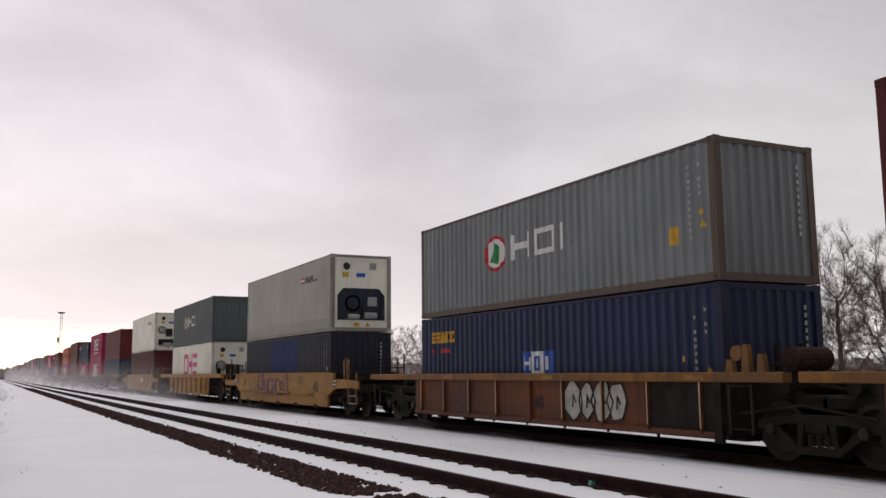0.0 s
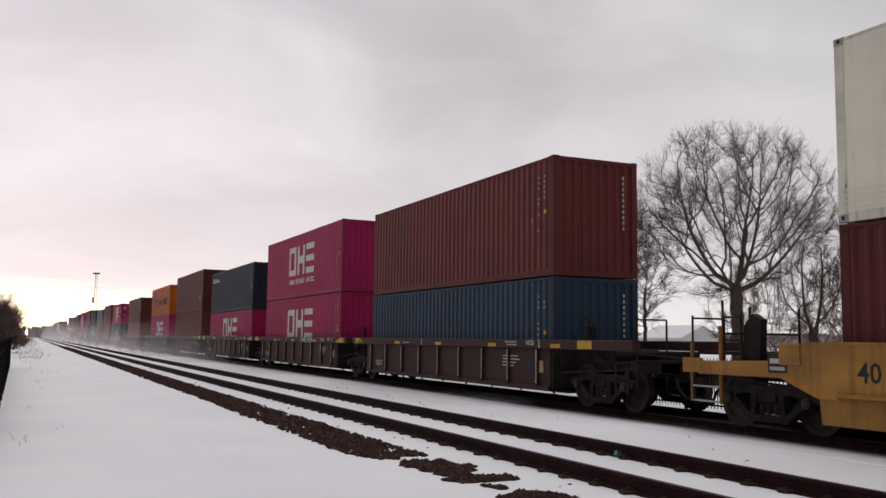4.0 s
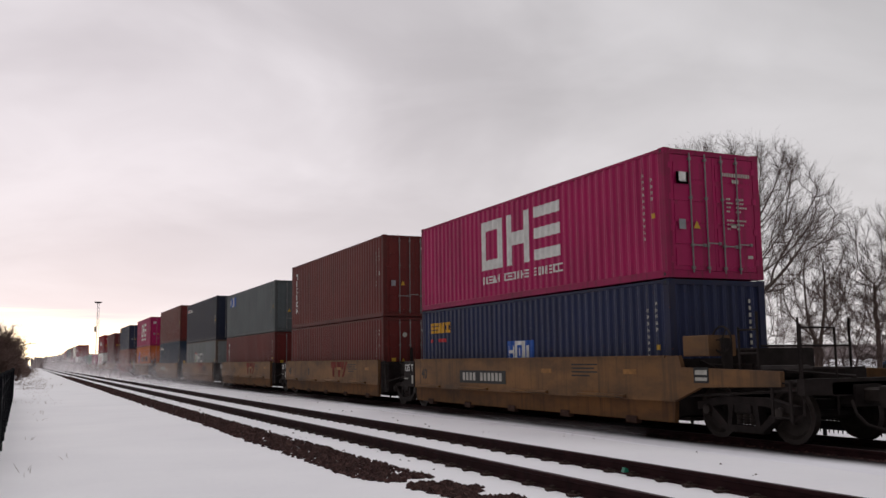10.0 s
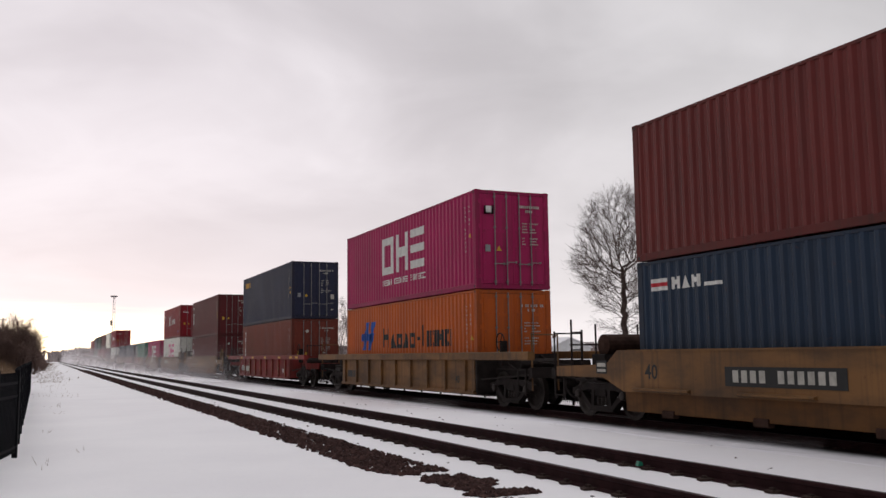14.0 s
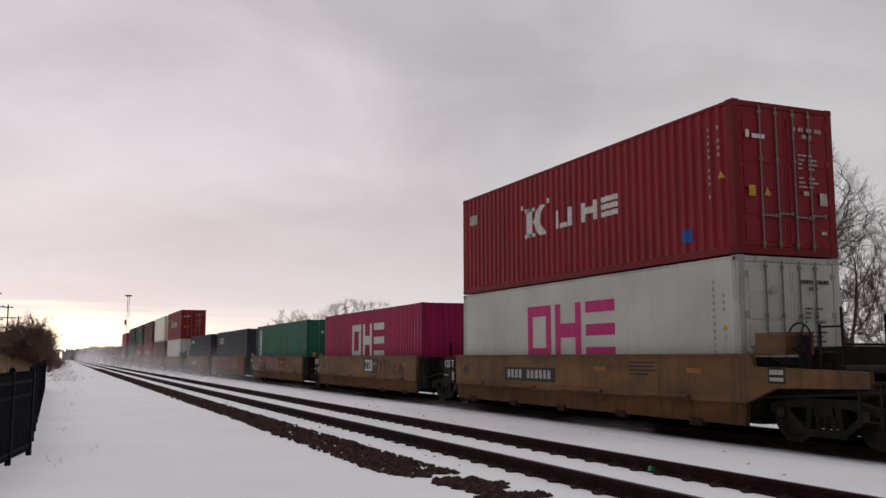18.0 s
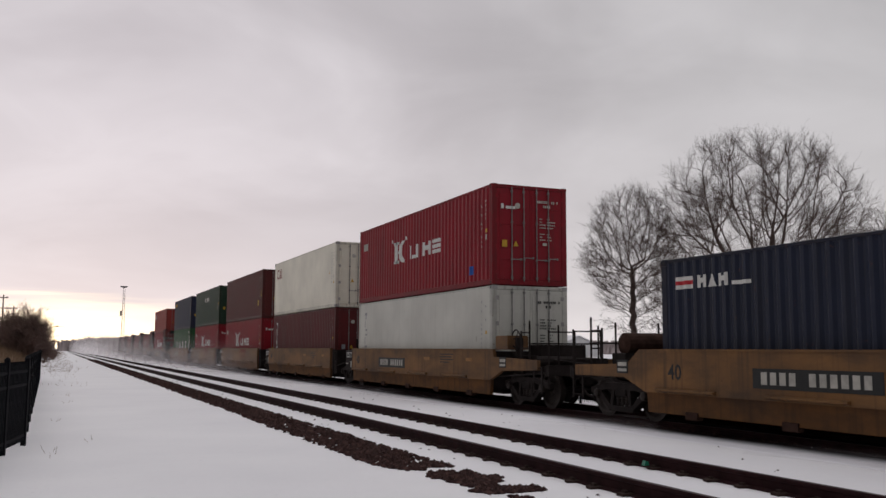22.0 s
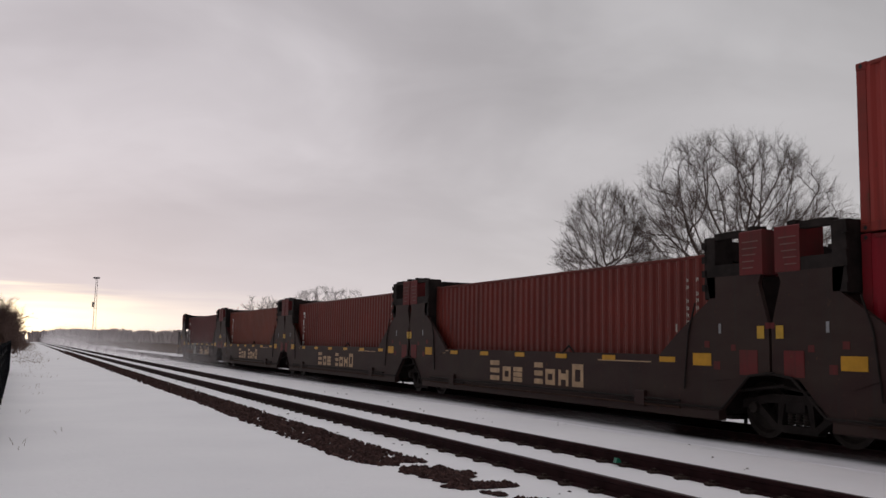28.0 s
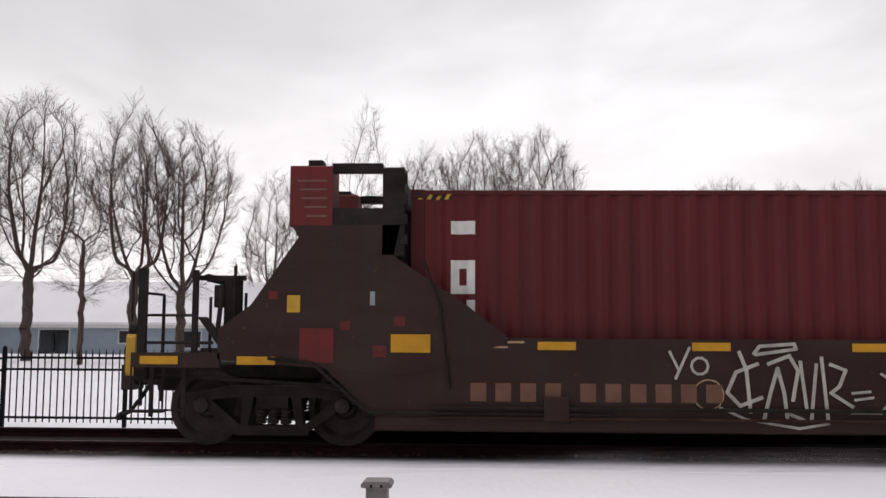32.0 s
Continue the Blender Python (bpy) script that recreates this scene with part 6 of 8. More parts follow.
def build_train():
    for k, (y, wg, top, low) in enumerate(UNITS):
        if wg[0] == "rib":
            w = wagon_rib(wg[1], wg[2], wg[3], wg[4], {"orange": "rusty orange well wagon with upright ribs and graffiti", "yellow": "dull yellow well wagon with upright ribs", "brown": "dark brown ribbed well wagon with yellow reflectors", "red": "red well wagon with upright ribs and yellow reflectors"}[wg[4]])
            if k == 1:
                for j, (u, wd, hh) in enumerate(((7.55, 0.62, 0.78), (8.12, 0.5, 0.70), (8.58, 0.62, 0.80), (9.1, 0.56, 0.74))):
                    ring = [(u + wd / 2 + wd * 0.54 * math.cos(a * 0.5236) * (1 + 0.12 * math.sin(3 * a + j)), 0.84 + hh * 0.52 * math.sin(a * 0.5236) * (1 + 0.10 * math.cos(2 * a + j))) for a in range(12)]
                    part("graffiti", Mesh().prism([(CL - a, b) for a, b in ring], -1.380 - 0.001 * j, -1.372, "yz"), DIMWHITE, w, "pale filled throw-up letter shape")
                    squiggle(w, -1.386, ring + ring[:1], 0.016, BLACKP)
                    squiggle(w, -1.392, [(u + wd * 0.5, 0.7), (u + wd * 0.55, 0.95), (u + wd * 0.7, 0.8)], 0.014, BLACKP)
            if k == 6:
                scrawl(w, -1.476, 7.4, 1.28, 1.9, 0.2, 8, 0.012, WHITE, 8)
            if k == 8:  # chalked words with arrows
                lettering("TROLL", 0.24, DIMWHITE, w, 6.2, 0.84, -1.378, CL, "chalky sprayed word")
                lettering("SLAYERZ", 0.24, DIMWHITE, w, 7.6, 0.86, -1.378, CL, "chalky sprayed word")
                for u in (6.25, 7.75):
                    squiggle(w, -1.378, [(u, 0.63), (u + 0.55, 0.63), (u + 0.1, 0.74)], 0.016, DIMWHITE)
                    squiggle(w, -1.382, [(u + 0.55, 0.63), (u + 0.35, 0.55)], 0.016, DIMWHITE)
            if k == 9:
                lettering("ZENKO", 0.27, DIMWHITE, w, 6.22, 0.74, -1.378, CL, "thin sprayed word")
                squiggle(w, -1.378, [(6.5, 0.62), (6.9, 0.64), (6.6, 0.68)], 0.014, DIMWHITE)
            if k == 7:
                scrawl(w, -1.476, 2.2, 1.28, 0.9, 0.2, 5, 0.012, DIMWHITE, 9)
        elif wg[0] == "smooth":
            w = wagon_smooth(OCHRE if k < 5 else YEL, wg[1], wg[2], "dirty yellow well wagon with plain plate sides", wg[3], k not in (20, 25), 0.38 if k in (15, 23) else 0.0)
            if k == 2:
                scrawl(w, -1.456, 3.0, 0.6, 4.6, 0.8, 8, 0.045, plain("purple_spray", (0.10, 0.05, 0.14, 1)), 12)
            if k == 4:
                scrawl(w, -1.456, 7.7, 0.95, 1.0, 0.24, 4, 0.03, WHITE, 14)
            if k == 20:
                part("tag_shadow", Mesh().prism([(CL - 6.55, 0.86), (CL - 8.15, 0.80), (CL - 8.3, 1.36), (CL - 6.5, 1.40)], -1.4535, -1.4505, "yz"), BLACKP, w, "black sprayed shadow of a tag")
                lettering("228", 0.62, WHITE, w, 6.7, 0.90, -1.456, CL, "white sprayed numbers")
                scrawl(w, -1.453, 8.5, 0.86, 0.5, 0.5, 1, 0.03, plain("red_spray", (0.16, 0.02, 0.02, 1)), 15)
                scrawl(w, -1.453, 9.6, 0.84, 1.4, 0.4, 3, 0.022, plain("smudged_spray", (0.10, 0.06, 0.04, 1)), 16)
            if k in (21, 22):  # old mural: a washed-out pink field with pale letter strokes
                rm = random.Random(60 + k)
                u0, u1 = (1.2, 6.0) if k == 21 else (1.4, 9.9)
                crest = [(u0 + (u1 - u0) * j / 12, 1.22 + 0.2 * rm.random()) for j in range(13)]
                for j in range(12):
                    part("mural", Mesh().prism([(CL - crest[j][0], 0.62), (CL - crest[j + 1][0], 0.62), (CL - crest[j + 1][0], crest[j + 1][1]), (CL - crest[j][0], crest[j][1])], -1.4545, -1.4505, "yz"), MURAL, w, "washed-out pink spray mural")
                scrawl(w, -1.457, u0 + 0.3, 0.66, (u1 - u0) - 0.6, 0.6, 5 if k == 21 else 7, 0.03, PALEPINK, 17 + k)
                scrawl(w, -1.462, u0 + 0.8, 0.72, (u1 - u0) - 1.6, 0.45, 4 if k == 21 else 6, 0.02, plain("dark_mural_line", (0.07, 0.035, 0.035, 1), 0.75), 27 + k)
                if k == 22:
                    part("mural", Mesh().box(-1.4545, -1.4505, CL - 11.9, CL - 10.1, 0.66, 1.40), plain("red_mural", (0.20, 0.03, 0.022, 1), 0.75, 0, 0.4, 2), w, "red sprayed block")
            if k == 14:
                scrawl(w, -1.458, 8.4, 0.95, 1.6, 0.3, 6, 0.02, BLACKP, 18)
        else:
            w = wagon_bulkhead(wg[1], wg[2], "dark brown well wagon with tall box frames at its ends", last=k == len(UNITS) - 1)
        ride(w, y, 0.0)
        z = 0.325 if wg[0] == "bulk" else 0.385
        for level, spec in (("in the well", low), ("stacked on top", top)):
            if not spec:
                continue
            b = container(spec[0], spec[1], spec[2], spec[3], spec[4] if len(spec) > 4 else "dry", 100 + 2 * k + (level[0] == "s"), f"{WORDS[spec[0]]} container, {FRONTS[spec[2]]}, {level}")
            ride(b, y, z)
            z += spec[1] + 0.03


build_train()


# ---- ground and tracks ----
N1, N2 = 5.447, 6.952      # rails of the near track
NZ = 0.162                 # their height


def ground_z(x, y):
    """Snow surface: flat, a raised bed under the near track, a lower one under the train."""
    z = -0.02 + 0.05 * noise.noise((x * 0.35, y * 0.12, 3.1)) + 0.02 * noise.noise((x * 1.3, y * 0.9, 7.7))

    def bump(c, half, soft):
        return max(0.0, min(1.0, (half + soft - abs(x - c)) / soft))
    z = z * (1 - bump(6.2, 1.9, 1.0)) - 0.005 * bump(6.2, 1.9, 1.0)
    z = z * (1 - bump(TX, 1.7, 1.2)) - 0.15 * bump(TX, 1.7, 1.2)
    if x > 14.3:
        z -= 0.23 * min(1.0, (x - 14.3) / 1.0)
    # rising bank beyond the iron fence
    if x < -1.0:
        z += 1.55 * max(0.0, min(1.0, (y - 34) / 25)) * max(0.0, min(1.0, (-0.8 - x) / 3.5))
    return z


def build_ground():
    xs = [-1500, -700, -300, -120, -60, -35, -22, -14, -9, -6, -4.5, -3.5, -2.6, -1.9, -1.3, -0.8, -0.3, 0.3, 1.0, 1.7, 2.4, 3.0, 3.4, 3.8, 4.2, 4.6, 5.0, 5.4, 5.8, 6.2, 6.6, 7.0, 7.4, 7.8, 8.2, 8.6, 9.0, 9.4, 9.8, 10.2, 10.6, 11.0, 11.5, 12, 12.6, 13.2, 13.8, 14.4, 15, 15.6, 16.2, 17, 18, 20, 23, 27, 32, 40, 50, 65, 90, 130, 200, 400, 800, 1600]
    ys = [-800, -200, -80, -40] + [-20 + k * 1.0 for k in range(20)] + [k * 0.5 for k in range(80)] + [40 + k * 1.5 for k in range(40)] + [100 + k * 8 for k in range(15)] + [230, 280, 350, 450, 600, 900, 1500, 2500]
    ms = Mesh()
    ms.v = [(x, y, ground_z(x, y) if abs(x) < 120 and -80 < y < 300 else -0.25 if x > 15 else (1.4 if x < -5 and y > 59 else 0.0)) for x in xs for y in ys]
    n = len(ys)
    ms.f = [(i * n + j, (i + 1) * n + j, (i + 1) * n + j + 1, i * n + j + 1) for i in range(len(xs) - 1) for j in range(n - 1)]
    ob = new("ground", ms.data("ground", SNOW, True))
    tagged(ob, "wind-packed snow over flat ground beside the tracks", "snow", "", "structure")


build_ground()


def rail(x, ztop, name, label):
    prof = [(-0.036, 0), (0.036, 0), (0.038, -0.012), (0.036, -0.036), (0.012, -0.048), (0.010, -0.135), (0.072, -0.158), (0.072, -0.172), (-0.072, -0.172), (-0.072, -0.158), (-0.010, -0.135), (-0.012, -0.048), (-0.036, -0.036), (-0.038, -0.012)]
    r = tagged(new(name, Mesh().prism([(x + a, ztop + b - 0.002) for a, b in prof], -120, 900, "xz").data(name, RAIL)), label, "rail", "rails", "structure")
    part("rail_head", Mesh().box(x - 0.03, x + 0.03, -120, 900, ztop - 0.003, ztop), RAILTOP, r)
    return r


for _x in (N1, N2):
    rail(_x, NZ, "rail", "rusty brown steel rail of the empty track")
for _x in (TX - 0.7525, TX + 0.7525):
    rail(_x, 0.0, "rail", "steel rail under the train")


def build_ties():
    """Tie ends and rail clips that break through the snow."""
    def lump(seed):
        rnd = random.Random(seed)
        pts = [(-0.02 - 0.04 * rnd.random(), -0.06), (0.10, -0.08), (0.11, 0.05), (0.06, 0.07 + 0.03 * rnd.random()), (-0.03, 0.05)]
        return Mesh().prism(pts, -0.03, 0.02 + 0.015 * rnd.random(), "xy").box(0.02, 0.06, -0.03, 0.03, 0.02, 0.05).data("tie_plate", TIE)
    shapes = [lump(k) for k in range(5)]
    rnd = random.Random(5)
    track = tagged(new("tie_row", Mesh().box(N1 - 0.5, N2 + 0.5, -119.9, -119.7, -0.1, 0.02).data("tie_row", TIE)), "old ties buried in snow under the near track", "railway ties", "", "structure")
    far = Mesh()
    for k in range(230):
        y = -2.0 + k * 0.52
        for x in (N1, N2):
            dx, tilt = rnd.uniform(-0.02, 0.02), rnd.uniform(-6, 6)
            if k < 110:
                part("tie_plate", shapes[rnd.randrange(5)], TIE, track, m=pose(x - 0.125 + dx, y + rnd.uniform(-0.04, 0.04), 0.0, 0, 0, tilt))
            else:
                far.box(x - 0.16, x - 0.05, y - 0.06, y + 0.06, -0.03, 0.03)
    tagged(part("far_tie_plates", far, TIE, track), kind="stuff")


build_ties()


def stone(ms, x, y, z, s, rnd):
    i = len(ms.v)
    pts = []
    for a in range(5):
        t = 2 * math.pi * a / 5 + rnd.uniform(-0.4, 0.4)
        pts.append((x + s * math.cos(t) * rnd.uniform(0.7, 1.2), y + s * math.sin(t) * rnd.uniform(0.7, 1.2), z + rnd.uniform(-0.1, 0.35) * s))
    ms.v += pts + [(x + rnd.uniform(-0.3, 0.3) * s, y + rnd.uniform(-0.3, 0.3) * s, z + s * rnd.uniform(0.6, 1.0)), (x, y, z - 0.5 * s)]
    for a in range(5):
        b = (a + 1) % 5
        ms.f += [(i + a, i + b, i + 5), (i + b, i + a, i + 6)]


def train_shade_material():
    """Ballast with the train's shadow painted in dark; its edges fade raggedly into the snow."""
    n = Nodes("ballast_train_shade", 0.95)
    sep = n.t.nodes.new("ShaderNodeSeparateXYZ")
    n.link(n.co, sep.inputs[0])
    off = n.t.nodes.new("ShaderNodeMath")
    off.operation, off.inputs[1].default_value = "SUBTRACT", TX
    n.link(sep.outputs[0], off.inputs[0])
    away = n.t.nodes.new("ShaderNodeMath")
    away.operation = "ABSOLUTE"
    n.link(off.outputs[0], away.inputs[0])
    rag = n.t.nodes.new("ShaderNodeMath")
    rag.operation, rag.inputs[1].default_value = "MULTIPLY_ADD", 0.5
    n.link(n.noise(1.6, 7, 0.68, (1.0, 0.35, 1.0)), rag.inputs[0])
    n.link(away.outputs[0], rag.inputs[2])
    powder = n.t.nodes.new("ShaderNodeMapRange")
    powder.interpolation_type = "SMOOTHSTEP"
    for i, v in enumerate((1.25, 2.05, 0.0, 1.0), 1):
        powder.inputs[i].default_value = v
    n.link(rag.outputs[0], powder.inputs[0])
    dark = n.mix(n.ramp(n.noise(14, 5), 0.3, 0.7), (0.012, 0.009, 0.009, 1), (0.030, 0.020, 0.019, 1))
    n.bump(n.noise(22, 4), 0.02)
    return n.color(n.mix(powder.outputs[0], dark, (0.82, 0.81, 0.85, 1)))


def build_ballast():
    rnd = random.Random(12)
    ms = Mesh()
    def patchy(x, y):
        """Where the stones show: solid strip, ragged edges, broken near its end."""
        e = 0.10 * noise.noise((y * 0.9, 0, 5)) + 0.07 * noise.noise((y * 3.1, 0, 9))
        lo, hi = 3.82 + e, 4.66 + 0.5 * e
        if y < 11:
            lo += 0.16 * (11 - y)
        if 7.75 < y < 8.75 and x > 4.0 + 0.5 * (8.75 - y):
            return y > 8.45
        if 9.45 < y < 9.65:
            return x > 4.2 + 0.3 * noise.noise((x * 5, y * 5, 2))
        return lo < x < hi and noise.noise((x * 2.6, y * 1.5, 4)) > (-0.42 if y > 12 else -0.30)
    for k in range(17000):
        y = 8.0 + 110 * rnd.random() ** 2.3
        x = rnd.uniform(3.6, 4.8)
        if patchy(x, y):
            stone(ms, x, y, ground_z(x, y) + 0.004, rnd.uniform(0.02, 0.044) * (1 + y / 90), rnd)
    for k in range(800):
        t, r = rnd.uniform(0, 6.28), rnd.random() ** 0.5
        r *= 1 + 0.35 * noise.noise((math.cos(t) * 1.5, math.sin(t) * 1.5, 3))
        x, y = 4.36 + 0.36 * r * math.cos(t), 7.15 + 0.6 * r * math.sin(t)
        stone(ms, x, y, ground_z(x, y) + 0.01, rnd.uniform(0.02, 0.045), rnd)
    for k in range(90):
        y = 7 + 40 * rnd.random()
        x = rnd.choice([4.75, 5.0, 4.9, 8.4]) + rnd.uniform(-0.35, 0.35)
        stone(ms, x, y, ground_z(x, y) - 0.005, rnd.uniform(0.015, 0.035), rnd)
    ob = new("ballast", ms.data("ballast", STONE, fix=False))
    tagged(ob, "dark reddish ballast stones showing through the snow", "ballast", "", "stuff")
    bed = Mesh()
    prev = None
    for k in range(260):
        y = 11.6 + k * 0.5 * (1 + k / 130)
        e = 0.12 * noise.noise((y * 0.9, 0, 5)) + 0.06 * noise.noise((y * 3.1, 0, 9))
        row = [(3.93 + e, y, ground_z(3.9, y) + 0.004), (4.56 + 0.4 * e, y, ground_z(4.5, y) + 0.004)]
        if prev:
            bed.quad(prev[0], prev[1], row[1], row[0])
        prev = row
    tagged(new("ballast_bed", bed.data("ballast_bed", plain("ballast_earth", (0.030, 0.016, 0.015, 1), 0.95, 0, 0.4, 14, 0.02))), "dark earth between the ballast stones", "ballast", "", "structure")
    # strip under the train, its soft shadow put into the colour
    tbed = Mesh()
    prev = None
    cols = [9.75, 9.95, 10.2, 10.5, 10.8, 11.1, 11.5, 13.6, 13.9, 14.3]
    for k in range(200):
        y = -45 + k * 1.2 * (1 + k / 120)
        row = [(x, y, max(-0.13, ground_z(x, y) + 0.012) if 9.8 < x < 14.2 else ground_z(x, y) - 0.04) for x in cols]
        if prev:
            for p in range(len(cols) - 1):
                tbed.quad(prev[p], prev[p + 1], row[p + 1], row[p])
        prev = row
    tagged(new("train_ballast", tbed.data("train_ballast", train_shade_material(), True)), "ballast under the train with the train's soft shadow painted in", "ballast", "", "structure")
    tb = Mesh()
    for k in range(2600):
        y = -14 + 60 * rnd.random() ** 1.3
        x = 11.45 + 0.4 * rnd.random() ** 0.7
        stone(tb, x, y, -0.135, rnd.uniform(0.02, 0.045), rnd)
    tagged(new("train_ballast_stones", tb.data("train_ballast_stones", STONE, fix=False)), "dark ballast stones beside the train's rail", "ballast", "", "stuff")
    crumbs = Mesh()
    for k in range(70):
        y = 6 + 45 * rnd.random() ** 1.5
        x = 9.9 + 0.5 * noise.noise((y * 0.5, 1, 1)) + rnd.gauss(0, 0.22)
        stone(crumbs, x, y, ground_z(x, y) - 0.006, rnd.uniform(0.008, 0.022), rnd)
    tagged(new("loose_stones", crumbs.data("loose_stones", STONE, fix=False)), "scattered stones on the snow between the tracks", "stones", "", "stuff")


build_ballast()


def weeds(name, spots, mat, label, seed, h=0.25, n=6):
    rnd = random.Random(seed)
    ms = Mesh()
    for x, y, k in spots:
        for j in range(int(n * k)):
            a, b = x + rnd.gauss(0, 0.18 * k), y + rnd.gauss(0, 0.3 * k)
            z = ground_z(a, b)
            ms.tube((a, b, z - 0.02), (a + rnd.uniform(-0.08, 0.08), b + rnd.uniform(-0.08, 0.08), z + h * rnd.uniform(0.3, 1.0) * k ** 0.5), 0.004, 0.002, 3, False)
    tagged(new(name, ms.data(name, mat, fix=False)), label, "dry weeds", "", "stuff")


_r = random.Random(3)
weeds("weeds", [(-0.05, 13.8, 0.8), (0.5, 15.5, 0.4), (0.4, 27, 0.5), (0.1, 20, 0.5)] + [(0.6 + _r.gauss(0, 0.5), 30 + 60 * _r.random(), 1.2) for _k in range(30)], DRY, "dead grass tufts poking through the snow", 21, 0.14)


# ---- iron fence on the camera's side, with its corner ----
def fence_run(parent, p, q, h, step, post_step, r, post_w, mat, foot=0.08, spears=True):
    p, q = Vector((p[0], p[1], 0)), Vector((q[0], q[1], 0))
    L = (q - p).length
    d = (q - p) / L
    ang = math.degrees(math.atan2(d.y, d.x))
    n = round(L / post_step)
    pm = shared(("post", h, post_w, mat.name), lambda: Mesh().box(-post_w / 2, post_w / 2, -post_w / 2, post_w / 2, -0.15, h + 0.06, 0.008).disc((0, 0, h + 0.06), "z", [(0, post_w * 0.62), (0.03, post_w * 0.62), (0.06, 0.01)], 8).data("post", mat))
    sm = shared(("picket", h, r, mat.name), lambda: Mesh().box(-r, r, -r, r, foot, h - 0.02).prism([(-r, h - 0.02), (r, h - 0.02), (0, h + 0.05)], -r, r, "xz").data("picket", mat))
    seg = L / n
    rm = shared(("frail", round(seg, 3), h, mat.name), lambda: Mesh().box(0, seg, -0.018, 0.018, -0.02, 0.02).data("fence_rail", mat))
    for k in range(n + 1):
        c = p + d * (k * seg)
        part("post", pm, mat, parent, m=pose(c.x, c.y, ground_z(c.x, c.y), 0, 0, ang))
    rest = Mesh()
    count = 0
    for k in range(n):
        c = p + d * (k * seg)
        g = ground_z(c.x, c.y)
        for z in (foot + 0.08, h - 0.30, h - 0.10):
            part("fence_rail", rm, mat, parent, m=pose(c.x, c.y, g + z, 0, 0, ang))
        m = round(seg / step)
        for j in range(1, m):
            e = c + d * (j * seg / m)
            if count < 280:
                part("picket", sm, mat, parent, m=pose(e.x, e.y, g, 0, 0, ang))
                count += 1
            else:
                rest.box(e.x - r, e.x + r, e.y - r, e.y + r, g + foot, g + h + 0.02)
    if rest.v:
        tagged(part("far_pickets", rest, mat, parent), kind="stuff")


near_fence = thing("iron_fence", "black iron picket fence standing in snow", "fence", "fences")
fence_run(near_fence, (-0.36, 15.3), (-1.25, 10.0), 1.22, 0.085, 1.5, 0.015, 0.07, IRON)
near_fence_far = thing("iron_fence", "black iron picket fence running beside the line", "fence", "fences")
fence_run(near_fence_far, (-0.36, 15.45), (-0.55, 46.0), 1.24, 0.10, 2.4, 0.016, 0.07, IRON)
far_fence = thing("iron_fence", "dark metal picket fence behind the train", "fence", "fences")
fence_run(far_fence, (15.5, 5.98 - 6 * 2.13), (15.5, 5.98 + 40 * 2.13), 1.28, 0.118, 2.13, 0.009, 0.06, IRON)


